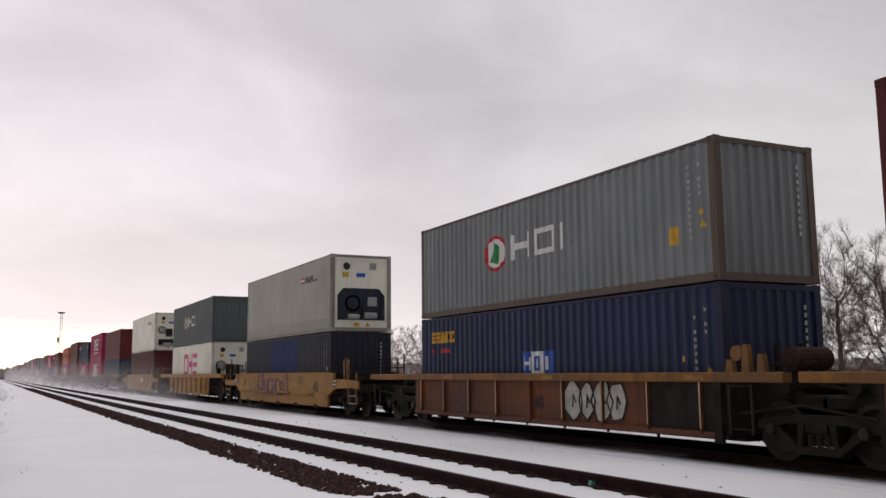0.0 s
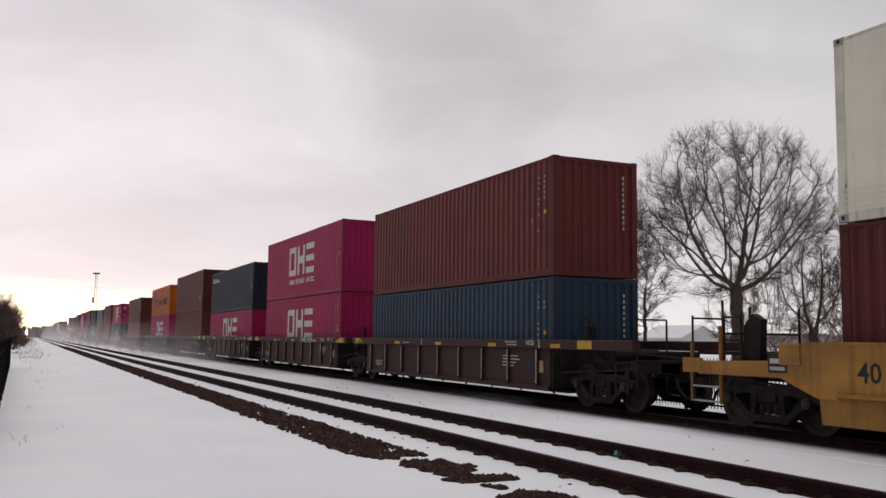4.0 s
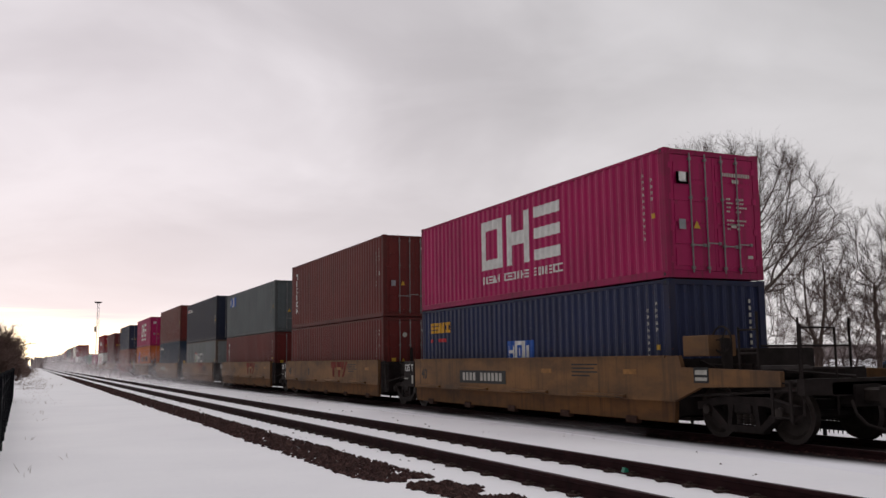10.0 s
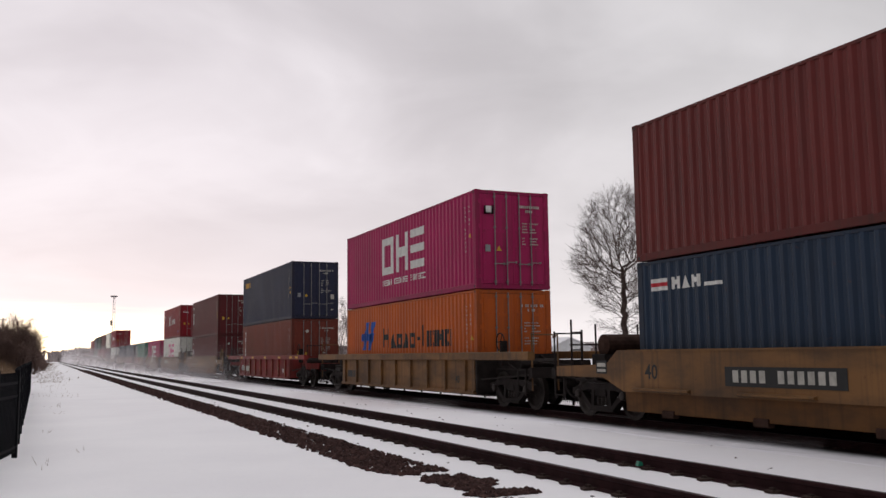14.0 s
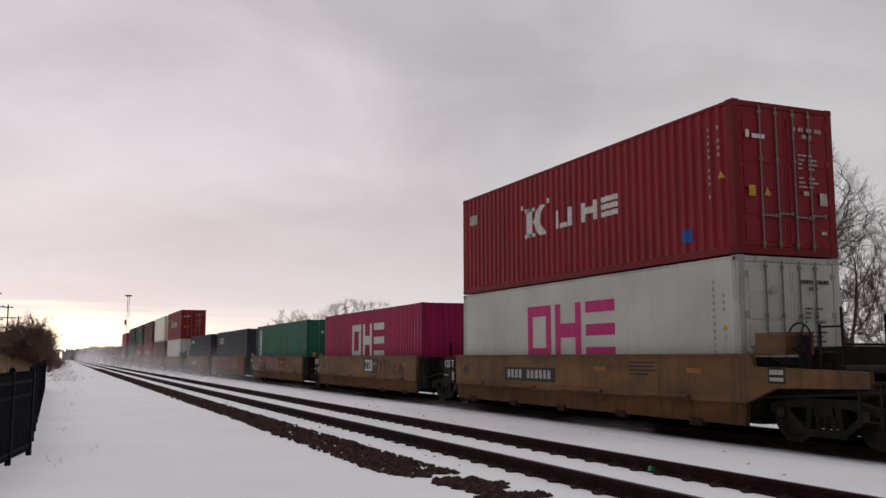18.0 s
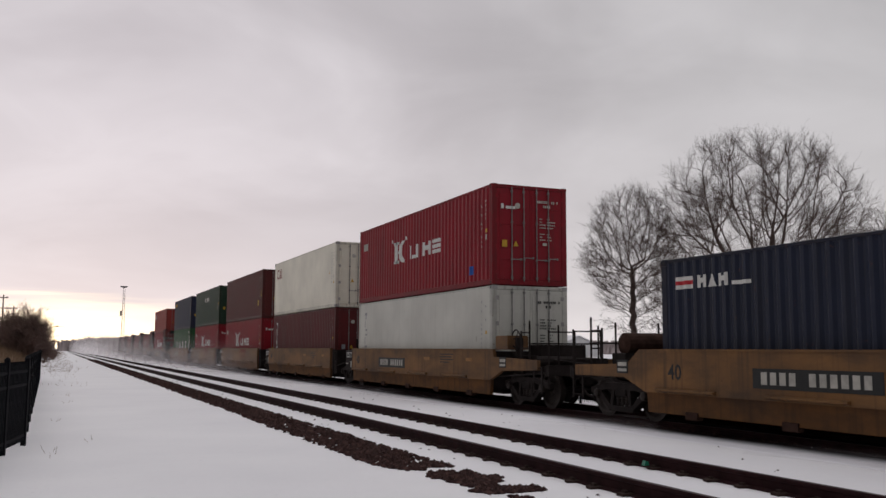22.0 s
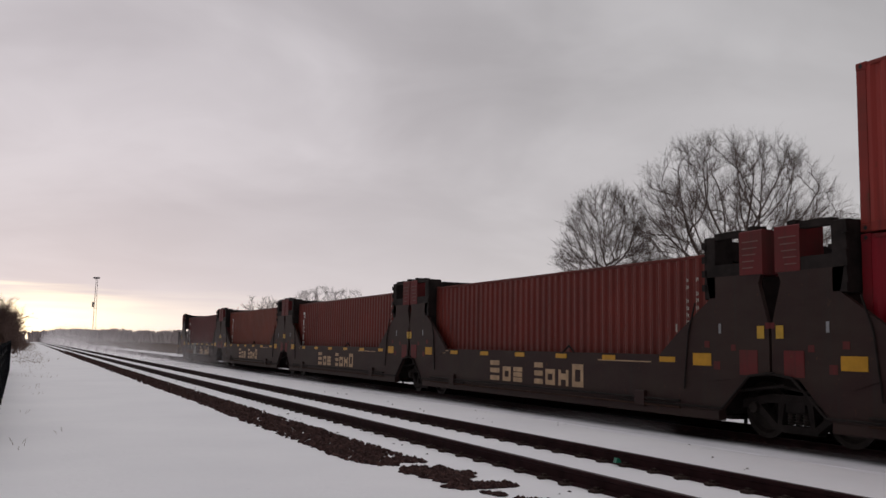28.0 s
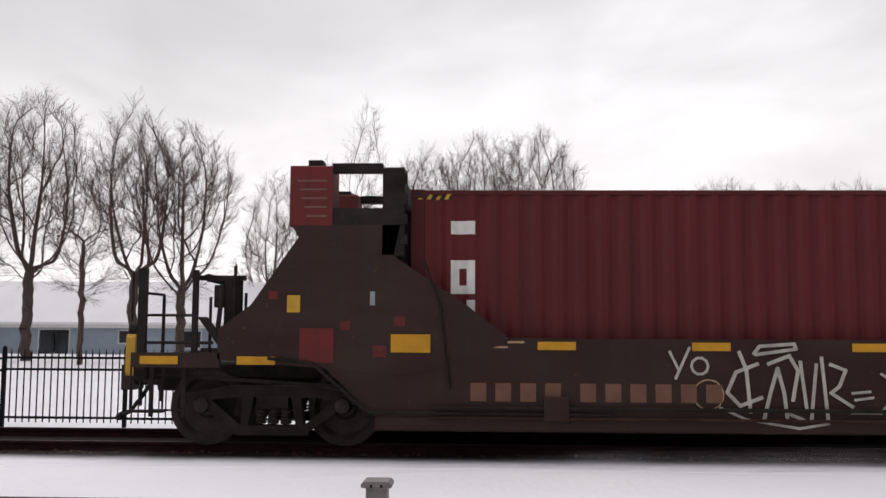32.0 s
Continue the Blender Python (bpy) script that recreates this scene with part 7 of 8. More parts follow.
# ---- bare trees ----
def grow(seed, H, W, trunk, dense=600, stems=1, fork=0.3, twig=0.009, low=0.26, spread=1.0, bulk=0.5, fine=2, lead=1.0):
    """Branch segments (from, to, r0, r1, level) of a leafless tree H high and W wide: limbs that leave a
    low fork and share out the space of a rounded dome, then fine twigs on every thin end."""
    rnd = np.random.default_rng(seed)
    # the room that the crown fills
    pts = []
    while len(pts) < dense:
        p = rnd.uniform(-1, 1, 3)
        r = math.sqrt(p[0] ** 2 + p[1] ** 2)
        z = (p[2] + 1) / 2
        wide = math.sqrt(max(0.0, 1 - (max(0.0, z - 0.42) / 0.58) ** 2)) * min(1.0, 0.35 + 1.55 * z)
        lump = 1 + 0.16 * noise.noise((p[0] * 1.6 + seed, p[1] * 1.6, p[2] * 1.6))
        if r < wide * lump and (r > 0.35 * wide or rnd.random() < 0.55):
            pts.append((p[0] * W / 2, p[1] * W / 2, H * (low + (1 - low) * z * min(1.0, lump))))
    A = np.array(pts)
    step = (0.030 if dense < 1000 else 0.023) * H
    P, parent, kids = [], [], []

    def node(p, q):
        P.append(np.array(p, float)), parent.append(q), kids.append(0)
        if q >= 0:
            kids[q] += 1
        return len(P) - 1
    for j in range(stems):
        a0 = 2 * math.pi * j / stems + rnd.random()
        off = np.array((math.cos(a0), math.sin(a0), 0)) * (0.05 * W if stems > 1 else 0.0)
        i = node(off * 0.6 + (0, 0, -0.3), -1)
        n = max(3, int(fork * H / step))
        for k in range(1, n + 1):
            f = k / n
            i = node(off * (0.6 + 1.4 * f) + (rnd.normal(0, 0.003) * H, rnd.normal(0, 0.003) * H, fork * H * f), i)
            if k >= min(n - 2, lead * n):  # main limbs leave round the fork, or all along a leader
                for m in range(2 if stems > 1 or lead < 1 else 3):
                    az = 2.4 * (3 * k + m) + rnd.uniform(-0.3, 0.3)
                    el = radians(rnd.uniform(28, 70) if lead == 1 else rnd.uniform(12, 48) + 25 * max(0, k / n - 0.6))
                    d = np.array((math.cos(az) * math.cos(el) * spread, math.sin(az) * math.cos(el) * spread, math.sin(el)))
                    c = i
                    for s in range(3):
                        c = node(P[c] + d * step + rnd.normal(0, 0.08, 3) * step, c)
    near, dist = np.zeros(len(A), int), np.full(len(A), 1e9)
    done = 0
    for turn in range(110):
        new_p = np.array(P[done:])
        if len(new_p) == 0:
            break
        dd = np.linalg.norm(A[:, None] - new_p[None], axis=2)
        best = dd.argmin(1)
        bd = dd[np.arange(len(A)), best]
        upd = bd < dist
        near[upd], dist[upd] = best[upd] + done, bd[upd]
        done = len(P)
        keep = dist > 1.5 * step
        A, near, dist = A[keep], near[keep], dist[keep]
        if len(A) == 0:
            break
        for i in np.unique(near):
            if kids[i] > 3:
                continue
            v = A[near == i] - P[i]
            v = (v / np.linalg.norm(v, axis=1)[:, None]).sum(0) + rnd.normal(0, 0.12, 3)
            back = P[i] - P[parent[i]] if parent[i] >= 0 else np.zeros(3)
            v, back = v / (np.linalg.norm(v) + 1e-9), back / (np.linalg.norm(back) + 1e-9)
            away = P[i] - np.array((0, 0, 0.3 * H))
            if v @ back < 0.0 or (turn > 6 and v @ away < -0.25 * np.linalg.norm(away)):
                continue  # no limb doubles back
            v = v + 0.5 * back + 0.35 * away / np.linalg.norm(away)
            node(P[i] + v / (np.linalg.norm(v) + 1e-9) * step, int(i))
    # thickness: what a limb carries adds up
    load = np.zeros(len(P))
    for i in range(len(P) - 1, -1, -1):
        if kids[i] == 0:
            load[i] = 1
        if parent[i] >= 0:
            load[parent[i]] += load[i]
    rad = twig * 1.25 + (trunk - twig) * (load / load.max()) ** bulk
    out = []
    for i, q in enumerate(parent):
        if q >= 0:
            level = 0 if P[i][2] <= fork * H * 1.001 and rad[i] > 0.6 * trunk else 1
            out.append((Vector(P[q]), Vector(P[i]), rad[q] if level == 0 else min(rad[q], rad[i] * 1.35), rad[i], level))
    heart = Vector((0, 0, 0.34 * H))
    r2 = random.Random(seed)

    def shoot(p, d, ln, r, lv):
        mid = p + d * ln * 0.5 + Vector((r2.gauss(0, 1), r2.gauss(0, 1), r2.gauss(0, 1))) * ln * 0.05
        q = p + d * ln
        if lv == 2:
            out.append((p, q, r, r * 0.6, 2))
            return
        out.append((p, mid, r, r * 0.8, 2)), out.append((mid, q, r * 0.8, r * 0.5, 2))
        if lv < fine:
            for s in (mid, q, p.lerp(mid, 0.6), mid.lerp(q, 0.5)) if lv == 0 else (mid, q):
                nd = (d + Vector((r2.gauss(0, 0.42), r2.gauss(0, 0.42), r2.gauss(0.05, 0.42)))).normalized()
                shoot(s, nd, ln * r2.uniform(0.45, 0.75), r * 0.75, lv + 1)
    for i, p in enumerate(P):
        if load[i] < 8 and parent[i] >= 0:
            p = Vector(p)
            outw = (p - heart).normalized()
            grown = Vector(P[i] - P[parent[i]]).normalized()
            for k in range(3 if load[i] < 3 else 1):
                d = (outw * 0.75 + grown * 0.5 + Vector((r2.gauss(0, 0.5), r2.gauss(0, 0.5), r2.gauss(0.08, 0.42)))).normalized()
                shoot(p, d, 0.030 * H * r2.uniform(0.9, 2.0), twig, 0)
    return out, H / max(q[1].z for q in out)


def tree(x, y, z, seed, height, width, trunk=0.3, dense=600, mat=None, label="", **kw):
    segs, k = grow(seed, height, width, trunk, dense, **kw)
    mat = mat or BARK
    t = thing("tree", label or "bare leafless deciduous tree in winter", "tree", "bare trees")
    tr, cr = Mesh(), Mesh()
    for p, q, a, b, level in segs:
        p, q = Vector((p.x, p.y, p.z * k)), Vector((q.x, q.y, q.z * k))
        if a > 0.03:  # let thick pieces overlap in the joints
            d = (q - p).normalized()
            p, q = p - d * a * 0.35, q + d * b * 0.35
        (tr if level == 0 else cr).tube(p, q, a, b, 8 if level == 0 else 5 if a > 0.05 else 3, False)
    part("trunk", tr.data("trunk", mat, True, False), mat, t)
    part("crown", cr.data("crown", mat, False, False), mat, t)
    t.matrix_basis = pose(x, y, z, 0, 0, seed * 37 % 360)
    return t


def polar(az, dist):
    """Ground place at an azimuth (degrees left of the line's heading) and a distance."""
    a = radians(az)
    return -math.sin(a) * dist, math.cos(a) * dist


def height_at(el, dist, base):
    return 1.45 + dist * math.tan(radians(el)) - base


TREES = [  # azimuth, elevation of the top, distance, width, trunk, levels, seed, stems, fork
    (-42.6, 13.6, 52, 10.8, 0.34, 5, 5, 1, 0.36), (-34.9, 10.9, 54, 5.7, 0.18, 5, 8, 1, 0.6), (-37.2, 7.2, 56, 3.6, 0.11, 4, 9, 1, 0.3),
    (-46.8, 8.6, 60, 5.0, 0.14, 4, 11, 2, 0.25), (-50.0, 8.9, 58, 4.4, 0.14, 4, 12, 1, 0.3), (-53.0, 8.3, 62, 5.0, 0.14, 4, 14, 2, 0.25), (-57.2, 8.8, 60, 5.0, 0.15, 4, 15, 2, 0.25),
    (-60.6, 12.6, 54, 4.6, 0.20, 4, 17, 1, 0.4), (-63.4, 14.3, 52, 6.0, 0.26, 5, 18, 1, 0.34), (-66.3, 11.4, 46, 3.8, 0.13, 4, 31, 1, 0.2),
    (-69.2, 14.4, 52, 5.2, 0.24, 5, 19, 1, 0.34), (-71.9, 12.9, 52, 6.0, 0.24, 5, 22, 1, 0.30), (-77.4, 10.2, 66, 5.0, 0.16, 4, 23, 2, 0.3),
    (-80.4, 11.1, 56, 2.2, 0.08, 4, 24, 1, 0.4), (-83.1, 14.9, 54, 2.0, 0.07, 4, 25, 1, 0.45),
    (-87.0, 12.2, 56, 5.0, 0.12, 5, 26, 2, 0.25), (-90.4, 12.9, 55, 5.6, 0.13, 5, 27, 3, 0.25), (-93.9, 13.2, 55, 5.6, 0.14, 5, 28, 2, 0.25), (-97.6, 8.6, 58, 4.6, 0.14, 4, 29, 2, 0.25), (-106, 8.8, 60, 6.0, 0.2, 4, 30, 2, 0.25),
    (-103, 9.0, 64, 6.0, 0.2, 4, 33, 2, 0.3), (-112, 9.2, 58, 7.0, 0.2, 4, 34, 1, 0.3),
    (-82.5, 8.4, 76, 7.5, 0.12, 4, 41, 2, 0.15), (-86.5, 8.8, 74, 7.0, 0.12, 4, 42, 2, 0.15), (-91.0, 8.8, 78, 7.5, 0.12, 4, 43, 2, 0.15), (-95.5, 8.8, 74, 8.0, 0.12, 4, 44, 2, 0.15), (-100.5, 8.4, 76, 8.0, 0.12, 4, 45, 2, 0.15), (-105.0, 9.5, 75, 8.0, 0.12, 4, 46, 2, 0.15), (-109.0, 9.0, 72, 8.0, 0.12, 4, 47, 2, 0.15),
]


def build_trees():
    for az, el, dist, width, trunk, levels, seed, stems, fork in TREES:
        fork = 0.58 if stems == 1 and levels == 4 else fork
        x, y = polar(az, dist)
        z = -0.3
        tree(x, y, z, seed, height_at(el, dist, z), width, trunk, 1500 if seed in (5, 8) else 1000 if levels == 5 else 600, BARK, {1: "bare leafless tree with a single trunk in a snowy yard", 2: "bare leafless tree with two stems in a snowy yard", 3: "clump of bare upright stems in a snowy yard"}[stems], stems=stems, fork=fork, twig=0.0062 if dist < 70 else 0.009, lead=0.35 if seed == 8 else 0.5 if stems == 1 and levels == 4 else 1.0, low=0.3 if levels == 5 or stems == 1 else 0.2, bulk=0.58 if levels == 5 else 0.70, spread=1.35 if levels == 5 else 1.0)
    rnd = random.Random(77)
    young = []
    for k in range(40):  # thicket of young growth behind the yards
        az = -43.5 - 1.72 * k + rnd.uniform(-0.6, 0.6)
        dist = rnd.uniform(60, 74) if az > -77 else rnd.uniform(82, 92)
        x, y = polar(az, dist)
        size, turn = rnd.uniform(0.75, 1.12) * (1 if az > -77 else 1.3), rnd.uniform(0, 360)
        if -77 < az < -57:
            continue
        if len(young) < 7:
            h = rnd.uniform(7.6, 9.2)
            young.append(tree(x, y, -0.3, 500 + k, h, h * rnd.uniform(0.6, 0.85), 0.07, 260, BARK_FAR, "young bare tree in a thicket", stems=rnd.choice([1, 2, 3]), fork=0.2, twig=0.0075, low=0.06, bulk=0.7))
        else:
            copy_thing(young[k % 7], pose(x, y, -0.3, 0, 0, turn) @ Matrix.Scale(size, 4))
    far = []
    rows = ((13.3, 3.0), (14.5, 2.8), (16.1, 3.5), (17.3, 3.75), (18.6, 3.6), (20.6, 2.9), (22.5, 2.7), (23.7, 3.0), (25.2, 3.1), (26.4, 3.0), (27.6, 2.7), (28.8, 2.2))
    for k in range(26):  # trees farther off in loose clumps, with low growth between them
        tall = k < len(rows)
        az, el = (-rows[k][0], rows[k][1]) if tall else (-12.6 - 1.2 * (k - len(rows)) + rnd.uniform(-0.4, 0.4), rnd.uniform(1.1, 1.7))
        dist = rnd.uniform(170, 230) if tall else rnd.uniform(230, 280)
        x, y = polar(az, dist)
        h = height_at(el, dist, -0.3)
        if len(far) < 8:
            # haze over the field is painted into this pale bark
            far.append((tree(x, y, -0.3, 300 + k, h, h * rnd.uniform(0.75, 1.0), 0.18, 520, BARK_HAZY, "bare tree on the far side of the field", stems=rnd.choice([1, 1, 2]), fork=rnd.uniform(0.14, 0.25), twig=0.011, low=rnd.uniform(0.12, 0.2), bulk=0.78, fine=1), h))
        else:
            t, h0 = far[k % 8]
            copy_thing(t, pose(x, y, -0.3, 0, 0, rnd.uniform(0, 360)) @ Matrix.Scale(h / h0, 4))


build_trees()


def spruce(az, el, dist, base=-0.3):
    x, y = polar(az, dist)
    h = height_at(el, dist, base)
    t = thing("spruce", "dark green spruce with drooping snowy-free boughs", "spruce", "")
    part("trunk", Mesh().tube((0, 0, -0.2), (0, 0, h * 0.97), 0.16, 0.02, 7), BARK, t)
    rnd = random.Random(3)
    ms = Mesh()
    for k in range(900):
        f = rnd.random() ** 0.8
        z = h * (0.08 + 0.92 * f)
        r = (1 - f) * h * 0.30 * rnd.uniform(0.3, 1.05) + 0.05
        a = rnd.uniform(0, 6.28)
        p = Vector((0.6 * r * math.cos(a), 0.6 * r * math.sin(a), z))
        q = Vector((r * math.cos(a + 0.1), r * math.sin(a + 0.1), z - 0.25 * r + rnd.uniform(-0.1, 0.15)))
        ms.tube(p, q, 0.16 * (1.2 - f), 0.03, 4, False)
    part("boughs", ms, plain("spruce_needles", (0.018, 0.030, 0.020, 1), 0.9, 0, 0.4, 8), t)
    t.matrix_basis = pose(x, y, base)


spruce(-29.7, 2.15, 130)


# ---- bank with a bush, beyond the fence ----
def bush(x, y, z, h, w, n, seed, mat, label):
    rnd = random.Random(seed)
    t = thing("bush", label, "bush", "bushes")
    ms = Mesh()

    def twig(p, d, ln, r, lv):
        q = p + d * ln
        ms.tube(p, q, r, r * 0.6, 3, False)
        if lv < 3:
            for k in range(5):
                nd = (d + Vector((rnd.gauss(0, 0.5), rnd.gauss(0, 0.5), rnd.gauss(0.1, 0.4)))).normalized()
                twig(p.lerp(q, rnd.uniform(0.4, 1)), nd, ln * rnd.uniform(0.45, 0.7), r * 0.6, lv + 1)
    for k in range(n):
        a, r = rnd.uniform(0, 6.28), w * rnd.random() ** 0.5
        edge = 1 - (r / w) ** 2 * 0.5
        twig(Vector((r * math.cos(a) * 0.75, r * math.sin(a), -0.1)), Vector((math.cos(a) * 0.35 * r / w, math.sin(a) * 0.35 * r / w, 1)).normalized(), h * 0.66 * edge * rnd.uniform(0.7, 1.1), 0.042, 0)
    part("tangle", ms.data("tangle", mat, False, False), mat, t)
    t.matrix_basis = pose(x, y, z)


BUSHM = bark_material("bush_twigs", (0.13, 0.085, 0.075, 1), (0.25, 0.18, 0.155, 1))
for _az, _d, _h, _w, _n, _s in ((1.75, 78, 3.7, 1.7, 80, 1), (1.1, 80, 2.9, 1.2, 55, 2), (2.5, 82, 2.7, 1.6, 55, 3), (0.75, 95, 1.7, 1.2, 35, 4), (0.45, 120, 1.4, 1.5, 30, 5), (3.6, 88, 2.4, 2.0, 50, 6), (4.8, 84, 2.6, 2.0, 40, 7), (0.25, 170, 1.6, 2.0, 30, 8), (6.5, 84, 2.8, 2.2, 40, 9)):
    _x, _y = polar(_az, _d)
    bush(_x, _y, ground_z(_x, _y), _h, _w, _n, _s, BUSHM, "leafless tangled brown bush on a low bank")


def build_bank():
    """Dead grass on the bank and along the verge."""
    rnd = random.Random(9)
    cover = Mesh()
    for i in range(26):
        for j in range(30):
            x0, x1 = -1.6 - i * 0.6, -1.6 - (i + 1) * 0.6
            y0, y1 = 44 + j * 2.2, 44 + (j + 1) * 2.2
            cover.quad(*[(a, b, ground_z(a, b) + 0.03) for a, b in ((x0, y0), (x1, y0), (x1, y1), (x0, y1))])
    tagged(new("bank", cover.data("bank", DRY, True)), "low bank covered with matted dead grass", "bank", "", "structure")
    g = Mesh()
    for k in range(9000):
        x, y = -1.3 - 14 * rnd.random(), 42 + 66 * rnd.random() ** 1.4
        z = ground_z(x, y)
        g.tube((x, y, z), (x + rnd.uniform(-0.2, 0.2), y + rnd.uniform(-0.2, 0.2), z + rnd.uniform(0.2, 0.6)), 0.018, 0.004, 3, False)
    for k in range(450):
        y = 60 + 260 * rnd.random() ** 1.2
        x = 0.2 + (y - 60) * 0.006 + rnd.gauss(0, 0.7)
        g.tube((x, y, 0), (x + rnd.uniform(-0.2, 0.2), y, rnd.uniform(0.02, 0.13) * (1 + y / 260)), 0.012 + y / 9000, 0.006, 3, False)
    tagged(new("dead_grass", g.data("dead_grass", DRY, fix=False)), "tall tan dead grass on the bank and verge", "grass", "", "stuff")


build_bank()


def build_far():
    """Woods along the horizon, the brown field edge and the wires."""
    rnd = random.Random(31)
    woods = Mesh()
    for k in range(9000):
        az = rnd.uniform(-62, 14)
        if -0.35 < az < 0.12:
            continue
        dist = rnd.uniform(420, 560)
        x, y = polar(az, dist)
        top = 0.62 + 0.13 * noise.noise((az * 0.9, 0, 2)) + 0.06 * noise.noise((az * 4, 0, 5))
        if az > -2:
            top *= 0.55 + 0.2 * abs(az)
        h = max(1.0, 1.45 + dist * math.tan(radians(top)) * rnd.uniform(0.45, 1.05))
        woods.tube((x, y, -0.5), (x + rnd.uniform(-2, 2), y, h), rnd.uniform(0.9, 2.2), 0.25, 5, False)
    # woods lightened in colour to carry the haze of distance
    tagged(new("far_woods", woods.data("far_woods", plain("far_woods", (0.36, 0.31, 0.305, 1), 1.0, 0, 0.25, 0.3), fix=False)), "low grey-brown winter woods along the horizon", "woods", "", "stuff")
    field = Mesh()
    for k in range(40):
        y0, y1 = 95 + k * 8, 95 + (k + 1) * 8
        field.quad(*[(a, b, -0.12) for a, b in ((19, y0), (19, y1), (26 + (y1 - 95) * 0.22, y1), (26 + (y0 - 95) * 0.22, y0))])
    tagged(new("field_edge", field.data("field_edge", grass_material("field_stubble", (0.24, 0.19, 0.15, 1), (0.40, 0.36, 0.33, 1)))), "strip of snow-flecked tan stubble beside the line", "field", "", "structure")
    scrub = Mesh()
    for k in range(3500):
        y = 85 + 240 * rnd.random() ** 1.4
        x = 18.5 + rnd.uniform(0, 3 + (y - 85) * 0.1)
        scrub.tube((x, y, -0.3), (x + rnd.uniform(-0.3, 0.3), y, rnd.uniform(0.3, 1.1)), 0.05 + y / 4000, 0.01, 3, False)
    tagged(new("scrub", scrub.data("scrub", grass_material("scrub_straw", (0.13, 0.09, 0.07, 1), (0.24, 0.18, 0.14, 1)), fix=False)), "dry scrub and weeds along the right of way", "scrub", "", "stuff")


build_far()


MAST = plain("mast_steel", (0.16, 0.15, 0.16, 1), 0.7)


def tower():
    d = 420
    x, y = polar(-3.68, d)
    h = height_at(3.63, d, -0.3)
    t = thing("mast", "slim lattice radio mast with a small platform", "mast")
    for k in range(3):
        a = 2 * math.pi * k / 3
        part("leg", Mesh().tube((0.9 * math.cos(a), 0.9 * math.sin(a), 0), (0.45 * math.cos(a), 0.45 * math.sin(a), h), 0.09, 0.06, 5), MAST, t)
    brace = Mesh()
    for j in range(18):
        z0, z1 = h * j / 18, h * (j + 1) / 18
        for k in range(3):
            a, b = 2 * math.pi * k / 3, 2 * math.pi * (k + 1) / 3
            r0, r1 = 0.9 - 0.45 * j / 18, 0.9 - 0.45 * (j + 1) / 18
            brace.tube((r0 * math.cos(a), r0 * math.sin(a), z0), (r1 * math.cos(b), r1 * math.sin(b), z1), 0.035, n=4)
    part("bracing", brace, MAST, t)
    part("platform", Mesh().disc((0, 0, h), "z", [(-0.4, 0.9), (-0.2, 1.5), (0.2, 1.5), (0.3, 0.4)], 12), MAST, t)
    part("antenna", Mesh().tube((-0.9, 0, h * 0.55), (-0.9, 0, h * 0.63), 0.4, n=8), MAST, t)
    t.matrix_basis = pose(x, y, -0.3)


tower()


def utility_pole(az, el, d):
    x, y = polar(az, d)
    h = height_at(el, d, 0.8)
    t = thing("utility_pole", "wooden utility pole with three crossarms", "utility pole", "utility poles")
    wood = plain("pole_wood", (0.10, 0.075, 0.06, 1), 0.9, 0, 0.3, 4)
    part("pole", Mesh().tube((0, 0, 0), (0, 0, h), 0.2, 0.13, 8), wood, t)
    for k, f in enumerate((0.95, 0.76, 0.58)):
        arm = part("crossarm", Mesh().box(-1.5 if k else -1.0, 1.5 if k else 1.0, -0.08, 0.08, h * f - 0.1, h * f + 0.1), wood, t)
        for s in (-1.35, -0.7, 0.7, 1.35):
            if k or abs(s) < 1:
                part("insulator", Mesh().disc((s, 0, h * f + 0.1), "z", [(0, 0.05), (0.1, 0.08), (0.22, 0.04)], 8), GREYP, arm)
    t.matrix_basis = pose(x, y, 0.8)


for _az, _el, _d in ((3.5, 3.79, 170), (2.78, 2.97, 215), (2.22, 2.34, 272), (1.8, 1.75, 350), (5.0, 4.9, 125)):
    utility_pole(_az, _el, _d)


# ---- houses behind the far fence ----
def siding_material(name, c):
    n = Nodes(name, 0.7)
    w = n.t.nodes.new("ShaderNodeTexWave")
    w.wave_type, w.bands_direction, w.wave_profile = "BANDS", "Z", "SAW"
    w.inputs["Scale"].default_value, w.inputs["Distortion"].default_value = 1.1, 0.0
    n.link(n.co, w.inputs["Vector"])
    n.bump(w.outputs["Fac"], 0.02, 0.6)
    return n.color(n.mix(n.ramp(n.noise(0.8, 4), 0.3, 0.7), shade(c, 0.9), shade(c, 1.1)))


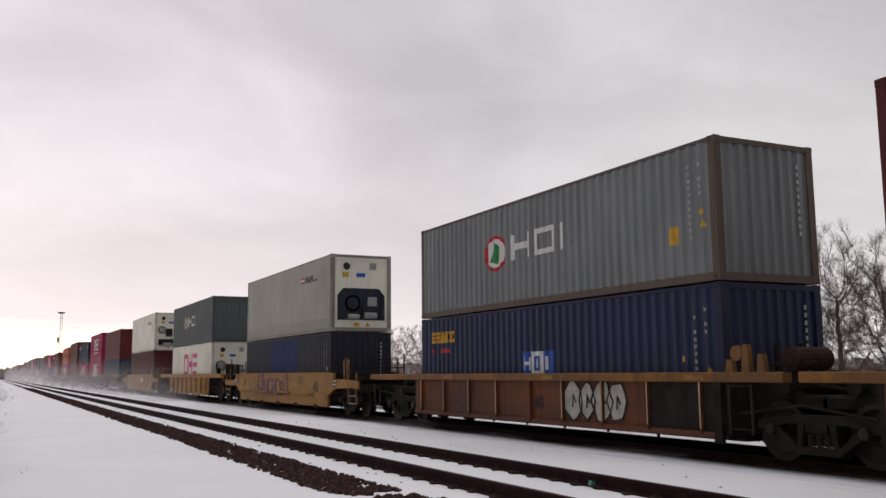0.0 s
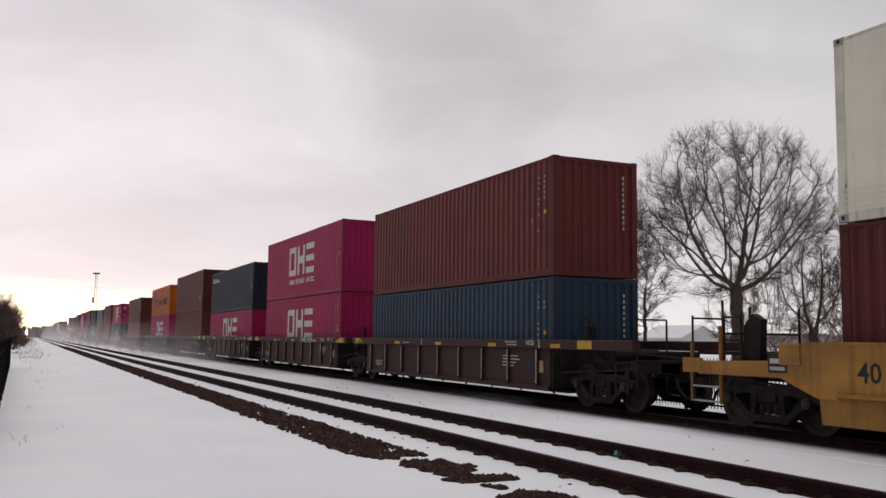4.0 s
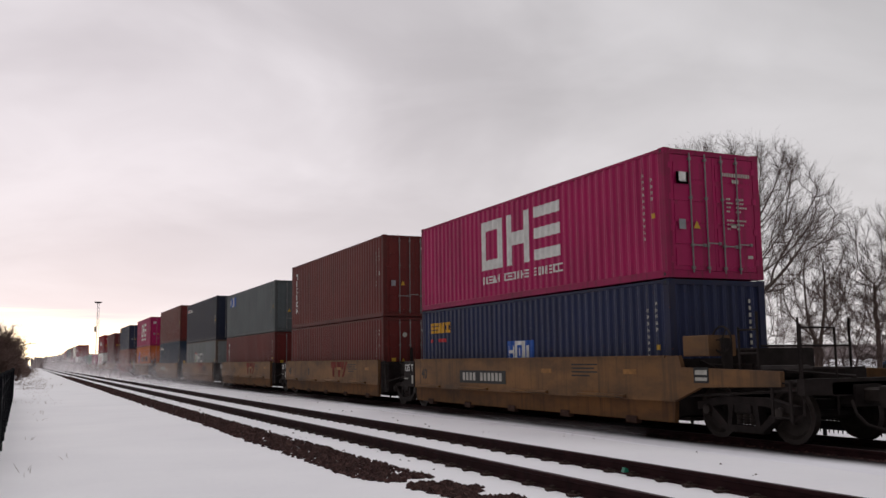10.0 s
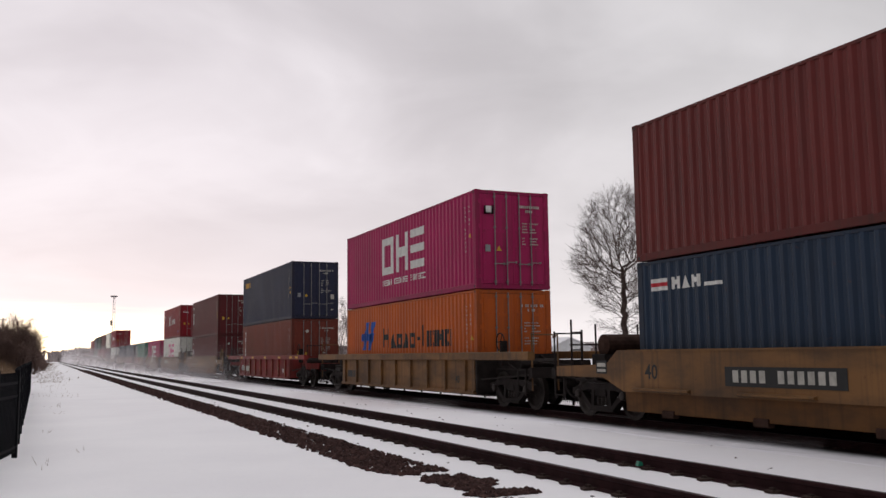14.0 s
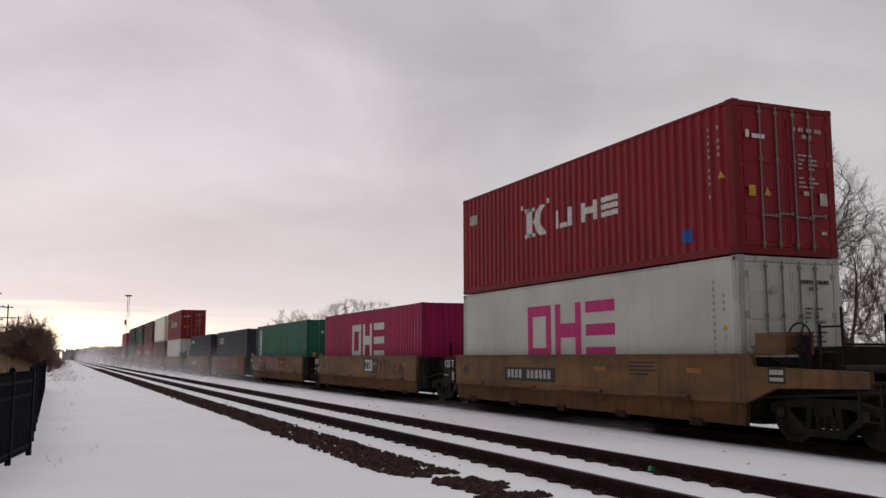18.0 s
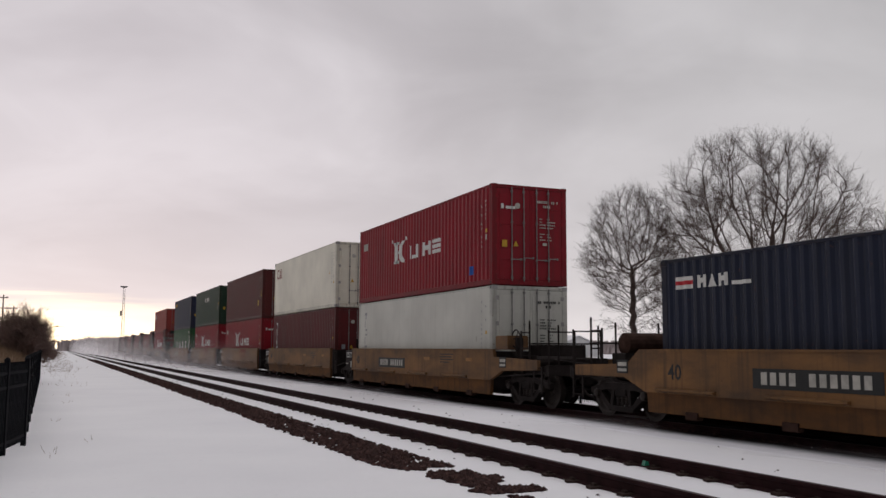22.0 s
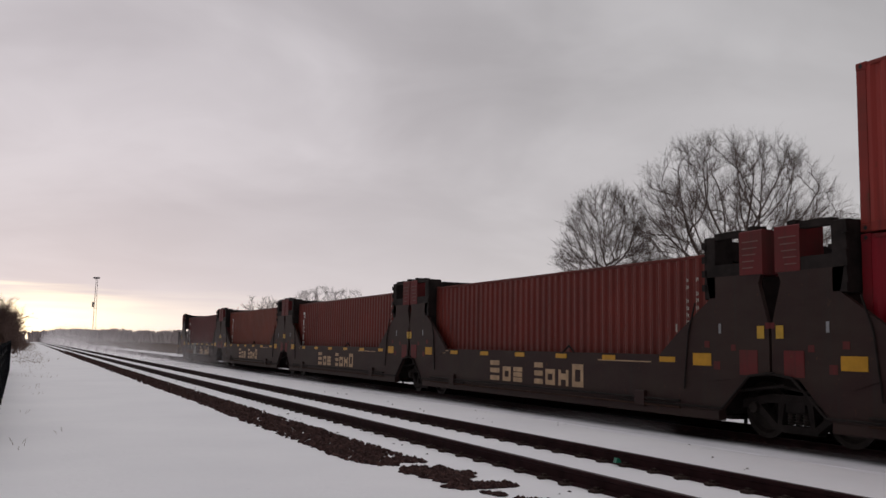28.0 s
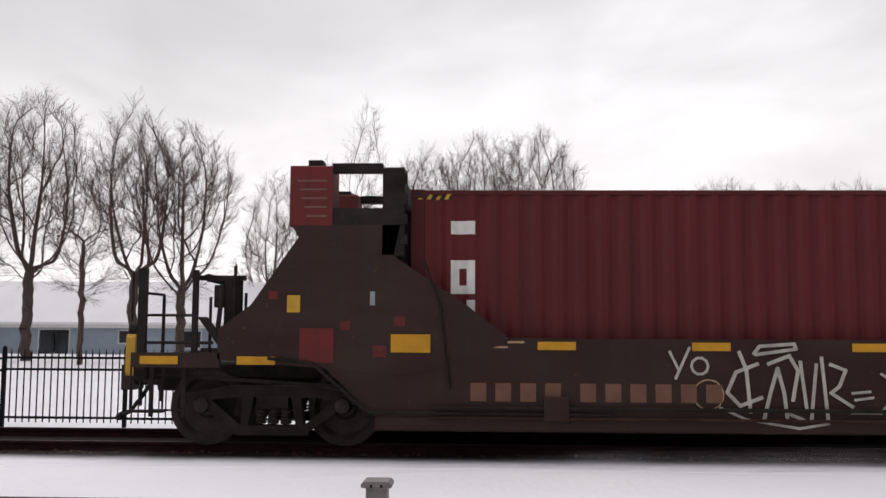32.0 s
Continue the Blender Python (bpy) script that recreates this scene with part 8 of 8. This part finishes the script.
def house(x, y0, y1, depth, base, eave, ridge, wall, label, openings, chimney=None):
    """Long low house whose front faces the line: openings (y, width, z0, z1, kind)."""
    h = thing("house", label, "house", "houses")
    body = Mesh()
    cuts = sorted([y0, y1] + [v for o in openings for v in (o[0], o[0] + o[1])])
    for a, b in zip(cuts, cuts[1:]):
        hole = [o for o in openings if o[0] <= (a + b) / 2 <= o[0] + o[1]]
        if hole:
            body.box(x, x + 0.2, a, b, base, hole[0][2])
            body.box(x, x + 0.2, a, b, hole[0][3], eave)
        else:
            body.box(x, x + 0.2, a, b, base, eave)
    body.box(x + depth - 0.2, x + depth, y0, y1, base, eave)
    for yy in (y0, y1 - 0.2):
        body.prism([(x + 0.2, base), (x + depth - 0.2, base), (x + depth - 0.2, eave), (x + depth / 2, ridge - 0.15), (x + 0.2, eave)], yy, yy + 0.2, "xz")
    part("wall", body, wall, h)
    roof = Mesh()
    for s in (0, 1):
        xa, xb = (x - 0.45, x + depth / 2) if s == 0 else (x + depth / 2, x + depth + 0.45)
        za, zb = (eave - 0.1, ridge) if s == 0 else (ridge, eave - 0.1)
        roof.prism([(xa, za), (xb, zb), (xb, zb + 0.22), (xa, za + 0.22)], y0 - 0.4, y1 + 0.4, "xz")
    part("roof", roof, SNOW, h, "low roof under a sheet of snow")
    part("fascia", Mesh().box(x - 0.5, x - 0.46, y0 - 0.4, y1 + 0.4, eave - 0.26, eave - 0.04), WHITE, h)
    glass = plain("dark_glass", (0.02, 0.025, 0.03, 1), 0.1, 0, 0.1, 2, 0.0)
    for oy, w, z0, z1, kind in openings:
        win = part("window" if kind != "garage" else "garage_door", Mesh().box(x - 0.03, x + 0.02, oy - 0.08, oy, z0 - 0.08, z1 + 0.08).box(x - 0.03, x + 0.02, oy + w, oy + w + 0.08, z0 - 0.08, z1 + 0.08).box(x - 0.03, x + 0.02, oy, oy + w, z1, z1 + 0.08).box(x - 0.03, x + 0.02, oy, oy + w, z0 - 0.08, z0), WHITE, h)
        if kind == "garage":
            for k in range(4):
                part("door_panel", Mesh().box(x + 0.05, x + 0.1, oy, oy + w, z0 + k * (z1 - z0) / 4 + 0.01, z0 + (k + 1) * (z1 - z0) / 4 - 0.01), WHITE, win)
        else:
            n = 2 if w > 1 else 1
            for k in range(n):
                part("pane", Mesh().box(x + 0.06, x + 0.08, oy + k * w / n + 0.03, oy + (k + 1) * w / n - 0.03, z0 + 0.03, z1 - 0.03), glass, win)
    if chimney:
        part("chimney", Mesh().box(x + depth / 2 - 0.4, x + depth / 2 + 0.4, chimney, chimney + 0.8, ridge - 0.3, ridge + 0.8, 0.03), plain("chimney_brick", (0.22, 0.12, 0.09, 1)), h)


BLUESIDE = siding_material("blue_grey_siding", (0.30, 0.36, 0.42, 1))
WHITESIDE = siding_material("white_siding", (0.62, 0.62, 0.62, 1))
TANSIDE = siding_material("tan_siding", (0.42, 0.38, 0.33, 1))
house(60, 15.2, 40.0, 9, -0.6, 1.75, 4.6, BLUESIDE, "single-storey blue-grey house with a snowy roof", [(27.1, 2.0, -0.35, 1.35, "patio"), (23.0, 0.7, 0.5, 1.3, "window"), (15.9, 0.5, -0.2, 1.35, "window"), (18.2, 1.2, 0.2, 1.3, "window"), (34.0, 1.6, 0.1, 1.3, "window")])
house(70, 43.5, 54.5, 9, -0.6, 2.1, 5.0, TANSIDE, "tan house with a garage and snow on its roof", [(49.0, 3.6, -0.5, 1.7, "garage"), (45.0, 1.0, 0.2, 1.4, "window")])
house(120, 205, 222, 12, -0.4, 2.6, 5.2, WHITESIDE, "white farmhouse across the field", [(210, 1.2, 0.6, 2.0, "window"), (216, 1.2, 0.6, 2.0, "window")], 213)
house(95, 180, 190, 9, -0.4, 4.6, 7.2, WHITESIDE, "pale two-storey house among the trees", [(183, 1.0, 0.6, 2.0, "window"), (187, 1.0, 0.6, 2.0, "window")])
house(52, 250, 276, 12, -0.4, 0.9, 2.4, TANSIDE, "low shed with a long snow-covered roof", [(258, 2.0, -0.2, 0.7, "window")])
house(105, 128, 140, 9, -0.4, 2.2, 4.4, WHITESIDE, "pale house behind the fence line", [(131, 1.0, 0.4, 1.5, "window")])


def parked_car():
    c = thing("parked_car", "dark blue parked car with snow on its roof", "car")
    blue = plain("car_paint", (0.03, 0.05, 0.10, 1), 0.3, 0.2, 0.1, 3, 0.0)
    part("body", Mesh().prism([(-2.1, 0.35), (2.1, 0.35), (2.15, 0.75), (1.3, 0.9), (0.7, 1.4), (-1.2, 1.42), (-2.0, 0.95), (-2.15, 0.7)], -0.85, 0.85, "yz"), blue, c)
    part("side_glass", Mesh().prism([(1.1, 0.92), (0.6, 1.32), (-1.1, 1.34), (-1.6, 0.95)], -0.862, 0.862, "yz"), BLACKP, c)
    part("roof_snow", Mesh().prism([(0.7, 1.42), (-1.2, 1.44), (-1.0, 1.56), (0.5, 1.54)], -0.8, 0.8, "yz"), SNOW, c)
    for sx in (-0.8, 0.8):
        for wy in (-1.3, 1.3):
            w = part("wheel", Mesh().disc((0, 0, 0), "x", [(-0.1, 0.2), (-0.1, 0.33), (0.1, 0.33), (0.1, 0.2)], 16), BLACKP, c, m=pose(sx, wy, 0.33))
            part("hubcap", Mesh().disc((0, 0, 0), "x", [(-0.11, 0.18), (0.11, 0.18)], 12), GALV, w)
    x, y = polar(-51.2, 62)
    c.matrix_basis = pose(x, y, -0.28, 0, 0, 20)


parked_car()


# ---- small things by the track ----
def track_box():
    b = thing("junction_box", "small grey metal trackside box with a flanged lid", "junction box")
    grey = plain("box_grey", (0.26, 0.24, 0.23, 1), 0.6, 0.1, 0.2, 8)
    part("body", Mesh().box(-0.085, 0.085, -0.085, 0.085, 0.0, 0.19, 0.01), grey, b)
    part("lid", Mesh().prism([(-0.12, 0.165), (0.12, 0.165), (0.125, 0.19), (0.10, 0.215), (-0.10, 0.215), (-0.125, 0.19)], -0.11, 0.11, "yz"), grey, b)
    part("bolts", Mesh().box(-0.12, -0.10, -0.05, -0.03, 0.17, 0.19).box(-0.12, -0.10, 0.03, 0.05, 0.17, 0.19), DARK, b)
    b.matrix_basis = pose(7.45, 0.78, 0.03)


track_box()
tagged(new("glass_shard", Mesh().prism([(-0.03, 0), (0.05, 0), (0.03, 0.05), (-0.01, 0.06)], -0.03, 0.03, "xz").data("glass_shard", plain("green_glass", (0.02, 0.16, 0.10, 1), 0.15))), "bit of green glass beside the rail", "litter").matrix_basis = pose(6.80, 9.55, 0.04)


# ---- powder snow in the air along the train ----
def dust_material(name, alpha):
    """Thin powder in the air: soft-edged, torn by noise, mostly see-through."""
    n = Nodes(name, 1.0)
    sep = n.t.nodes.new("ShaderNodeSeparateXYZ")
    n.link(n.t.nodes.new("ShaderNodeTexCoord").outputs["Generated"], sep.inputs[0])

    def m(op, a, b):
        q = n.t.nodes.new("ShaderNodeMath")
        q.operation = op
        for i, v in enumerate((a, b)):
            if isinstance(v, float):
                q.inputs[i].default_value = v
            else:
                n.link(v, q.inputs[i])
        return q.outputs[0]

    def hump(v):
        return m("MULTIPLY", m("MULTIPLY", v, m("SUBTRACT", 1.0, v)), 4.0)
    fall = m("POWER", m("SUBTRACT", 1.0, sep.outputs[2]), 1.6)
    torn = n.ramp(n.noise(0.7, 4, 0.55), 0.25, 0.75)
    a = m("MULTIPLY", m("MULTIPLY", fall, m("POWER", hump(sep.outputs[1]), 0.5)), m("MULTIPLY", m("ADD", torn, 0.5), float(alpha)))
    colour = (0.50, 0.48, 0.49, 1)
    thin = n.t.nodes.new("ShaderNodeBsdfTranslucent")
    pale = n.t.nodes.new("ShaderNodeBsdfDiffuse")
    thin.inputs["Color"].default_value = pale.inputs["Color"].default_value = colour
    clear = n.t.nodes.new("ShaderNodeBsdfTransparent")
    blend, both = n.t.nodes.new("ShaderNodeMixShader"), n.t.nodes.new("ShaderNodeAddShader")
    n.link(thin.outputs[0], both.inputs[0]), n.link(pale.outputs[0], both.inputs[1])
    n.link(a, blend.inputs[0]), n.link(clear.outputs[0], blend.inputs[1]), n.link(both.outputs[0], blend.inputs[2])
    n.link(blend.outputs[0], n.t.nodes["Material Output"].inputs["Surface"])
    return n.mat


def snow_dust(length, reach, height, lean, mat, seed):
    """A wisp beside the train with its foot on the snow, leaning in over the sill; reach: how far it trails outwards."""
    ms, n = Mesh(), 16
    pts = []
    for j in range(n + 1):
        f = j / n
        pts.append((-lean - reach * f ** 0.8 + 0.08 * math.sin(9 * f + seed), length * f))
    for (x0, y0), (x1, y1) in zip(pts, pts[1:]):
        ms.quad((x0, y0, 0.0), (x1, y1, 0.0), (x1 + lean, y1, height), (x0 + lean, y0, height))
    ob = new("snow_dust", ms.data("snow_dust", mat, True, False))
    tagged(ob, "wisp of powder snow and haze beside the wagons", "blowing snow", "", "stuff")
    ob.visible_shadow = False
    return ob


DUSTS = [dust_material("snow_dust_" + w, a) for w, a in (("faint", 0.20), ("thin", 0.32), ("soft", 0.44), ("thick", 0.56))]
_r = random.Random(19)
for _k in range(len(UNITS) + 2):  # low streams that run with the wagons
    _y0 = UNITS[_k][0] if _k < len(UNITS) else UNITS[-1][0] + 15.5 * (_k - len(UNITS) + 1)
    for _j in range(3):
        _d = snow_dust(_r.uniform(2.5, 5), _r.uniform(0.8, 1.6), _r.uniform(0.22, 0.4), 0.3, DUSTS[1], _k * 3 + _j)
        MOVERS.append((_d, _y0 + _j * 5.1 + _r.uniform(-2, 2), -0.15, TX - 1.7))
_y, _k = 52.0, 0
while _y < 640:  # powder hanging over the line; taller, denser sheets far off add distance haze
    _d = snow_dust(0.5 + _y / 300, 2.4 + min(2.6, _y * 0.012), 1.5 + min(5.0, _y * 0.022), 0.3, DUSTS[0 if _y < 62 else 1 if _y < 85 else 2 if _y < 140 else 3], _k)
    _d.matrix_basis = pose(TX - 1.62, _y, -0.16)
    _y, _k = _y * 1.13, _k + 1


# ---- what moves: every wagon and box runs with the train ----
def motions():
    times = [2.0 * k for k in range(14)] + [27.0, 28.0, 29.0, 30.0, 30.5, 31.0, 31.5, 32.0]
    for ob, y, z, *x in MOVERS:
        walk(ob, [(t, pose(x[0] if x else TX, y - gone(t), z)) for t in times])


motions()
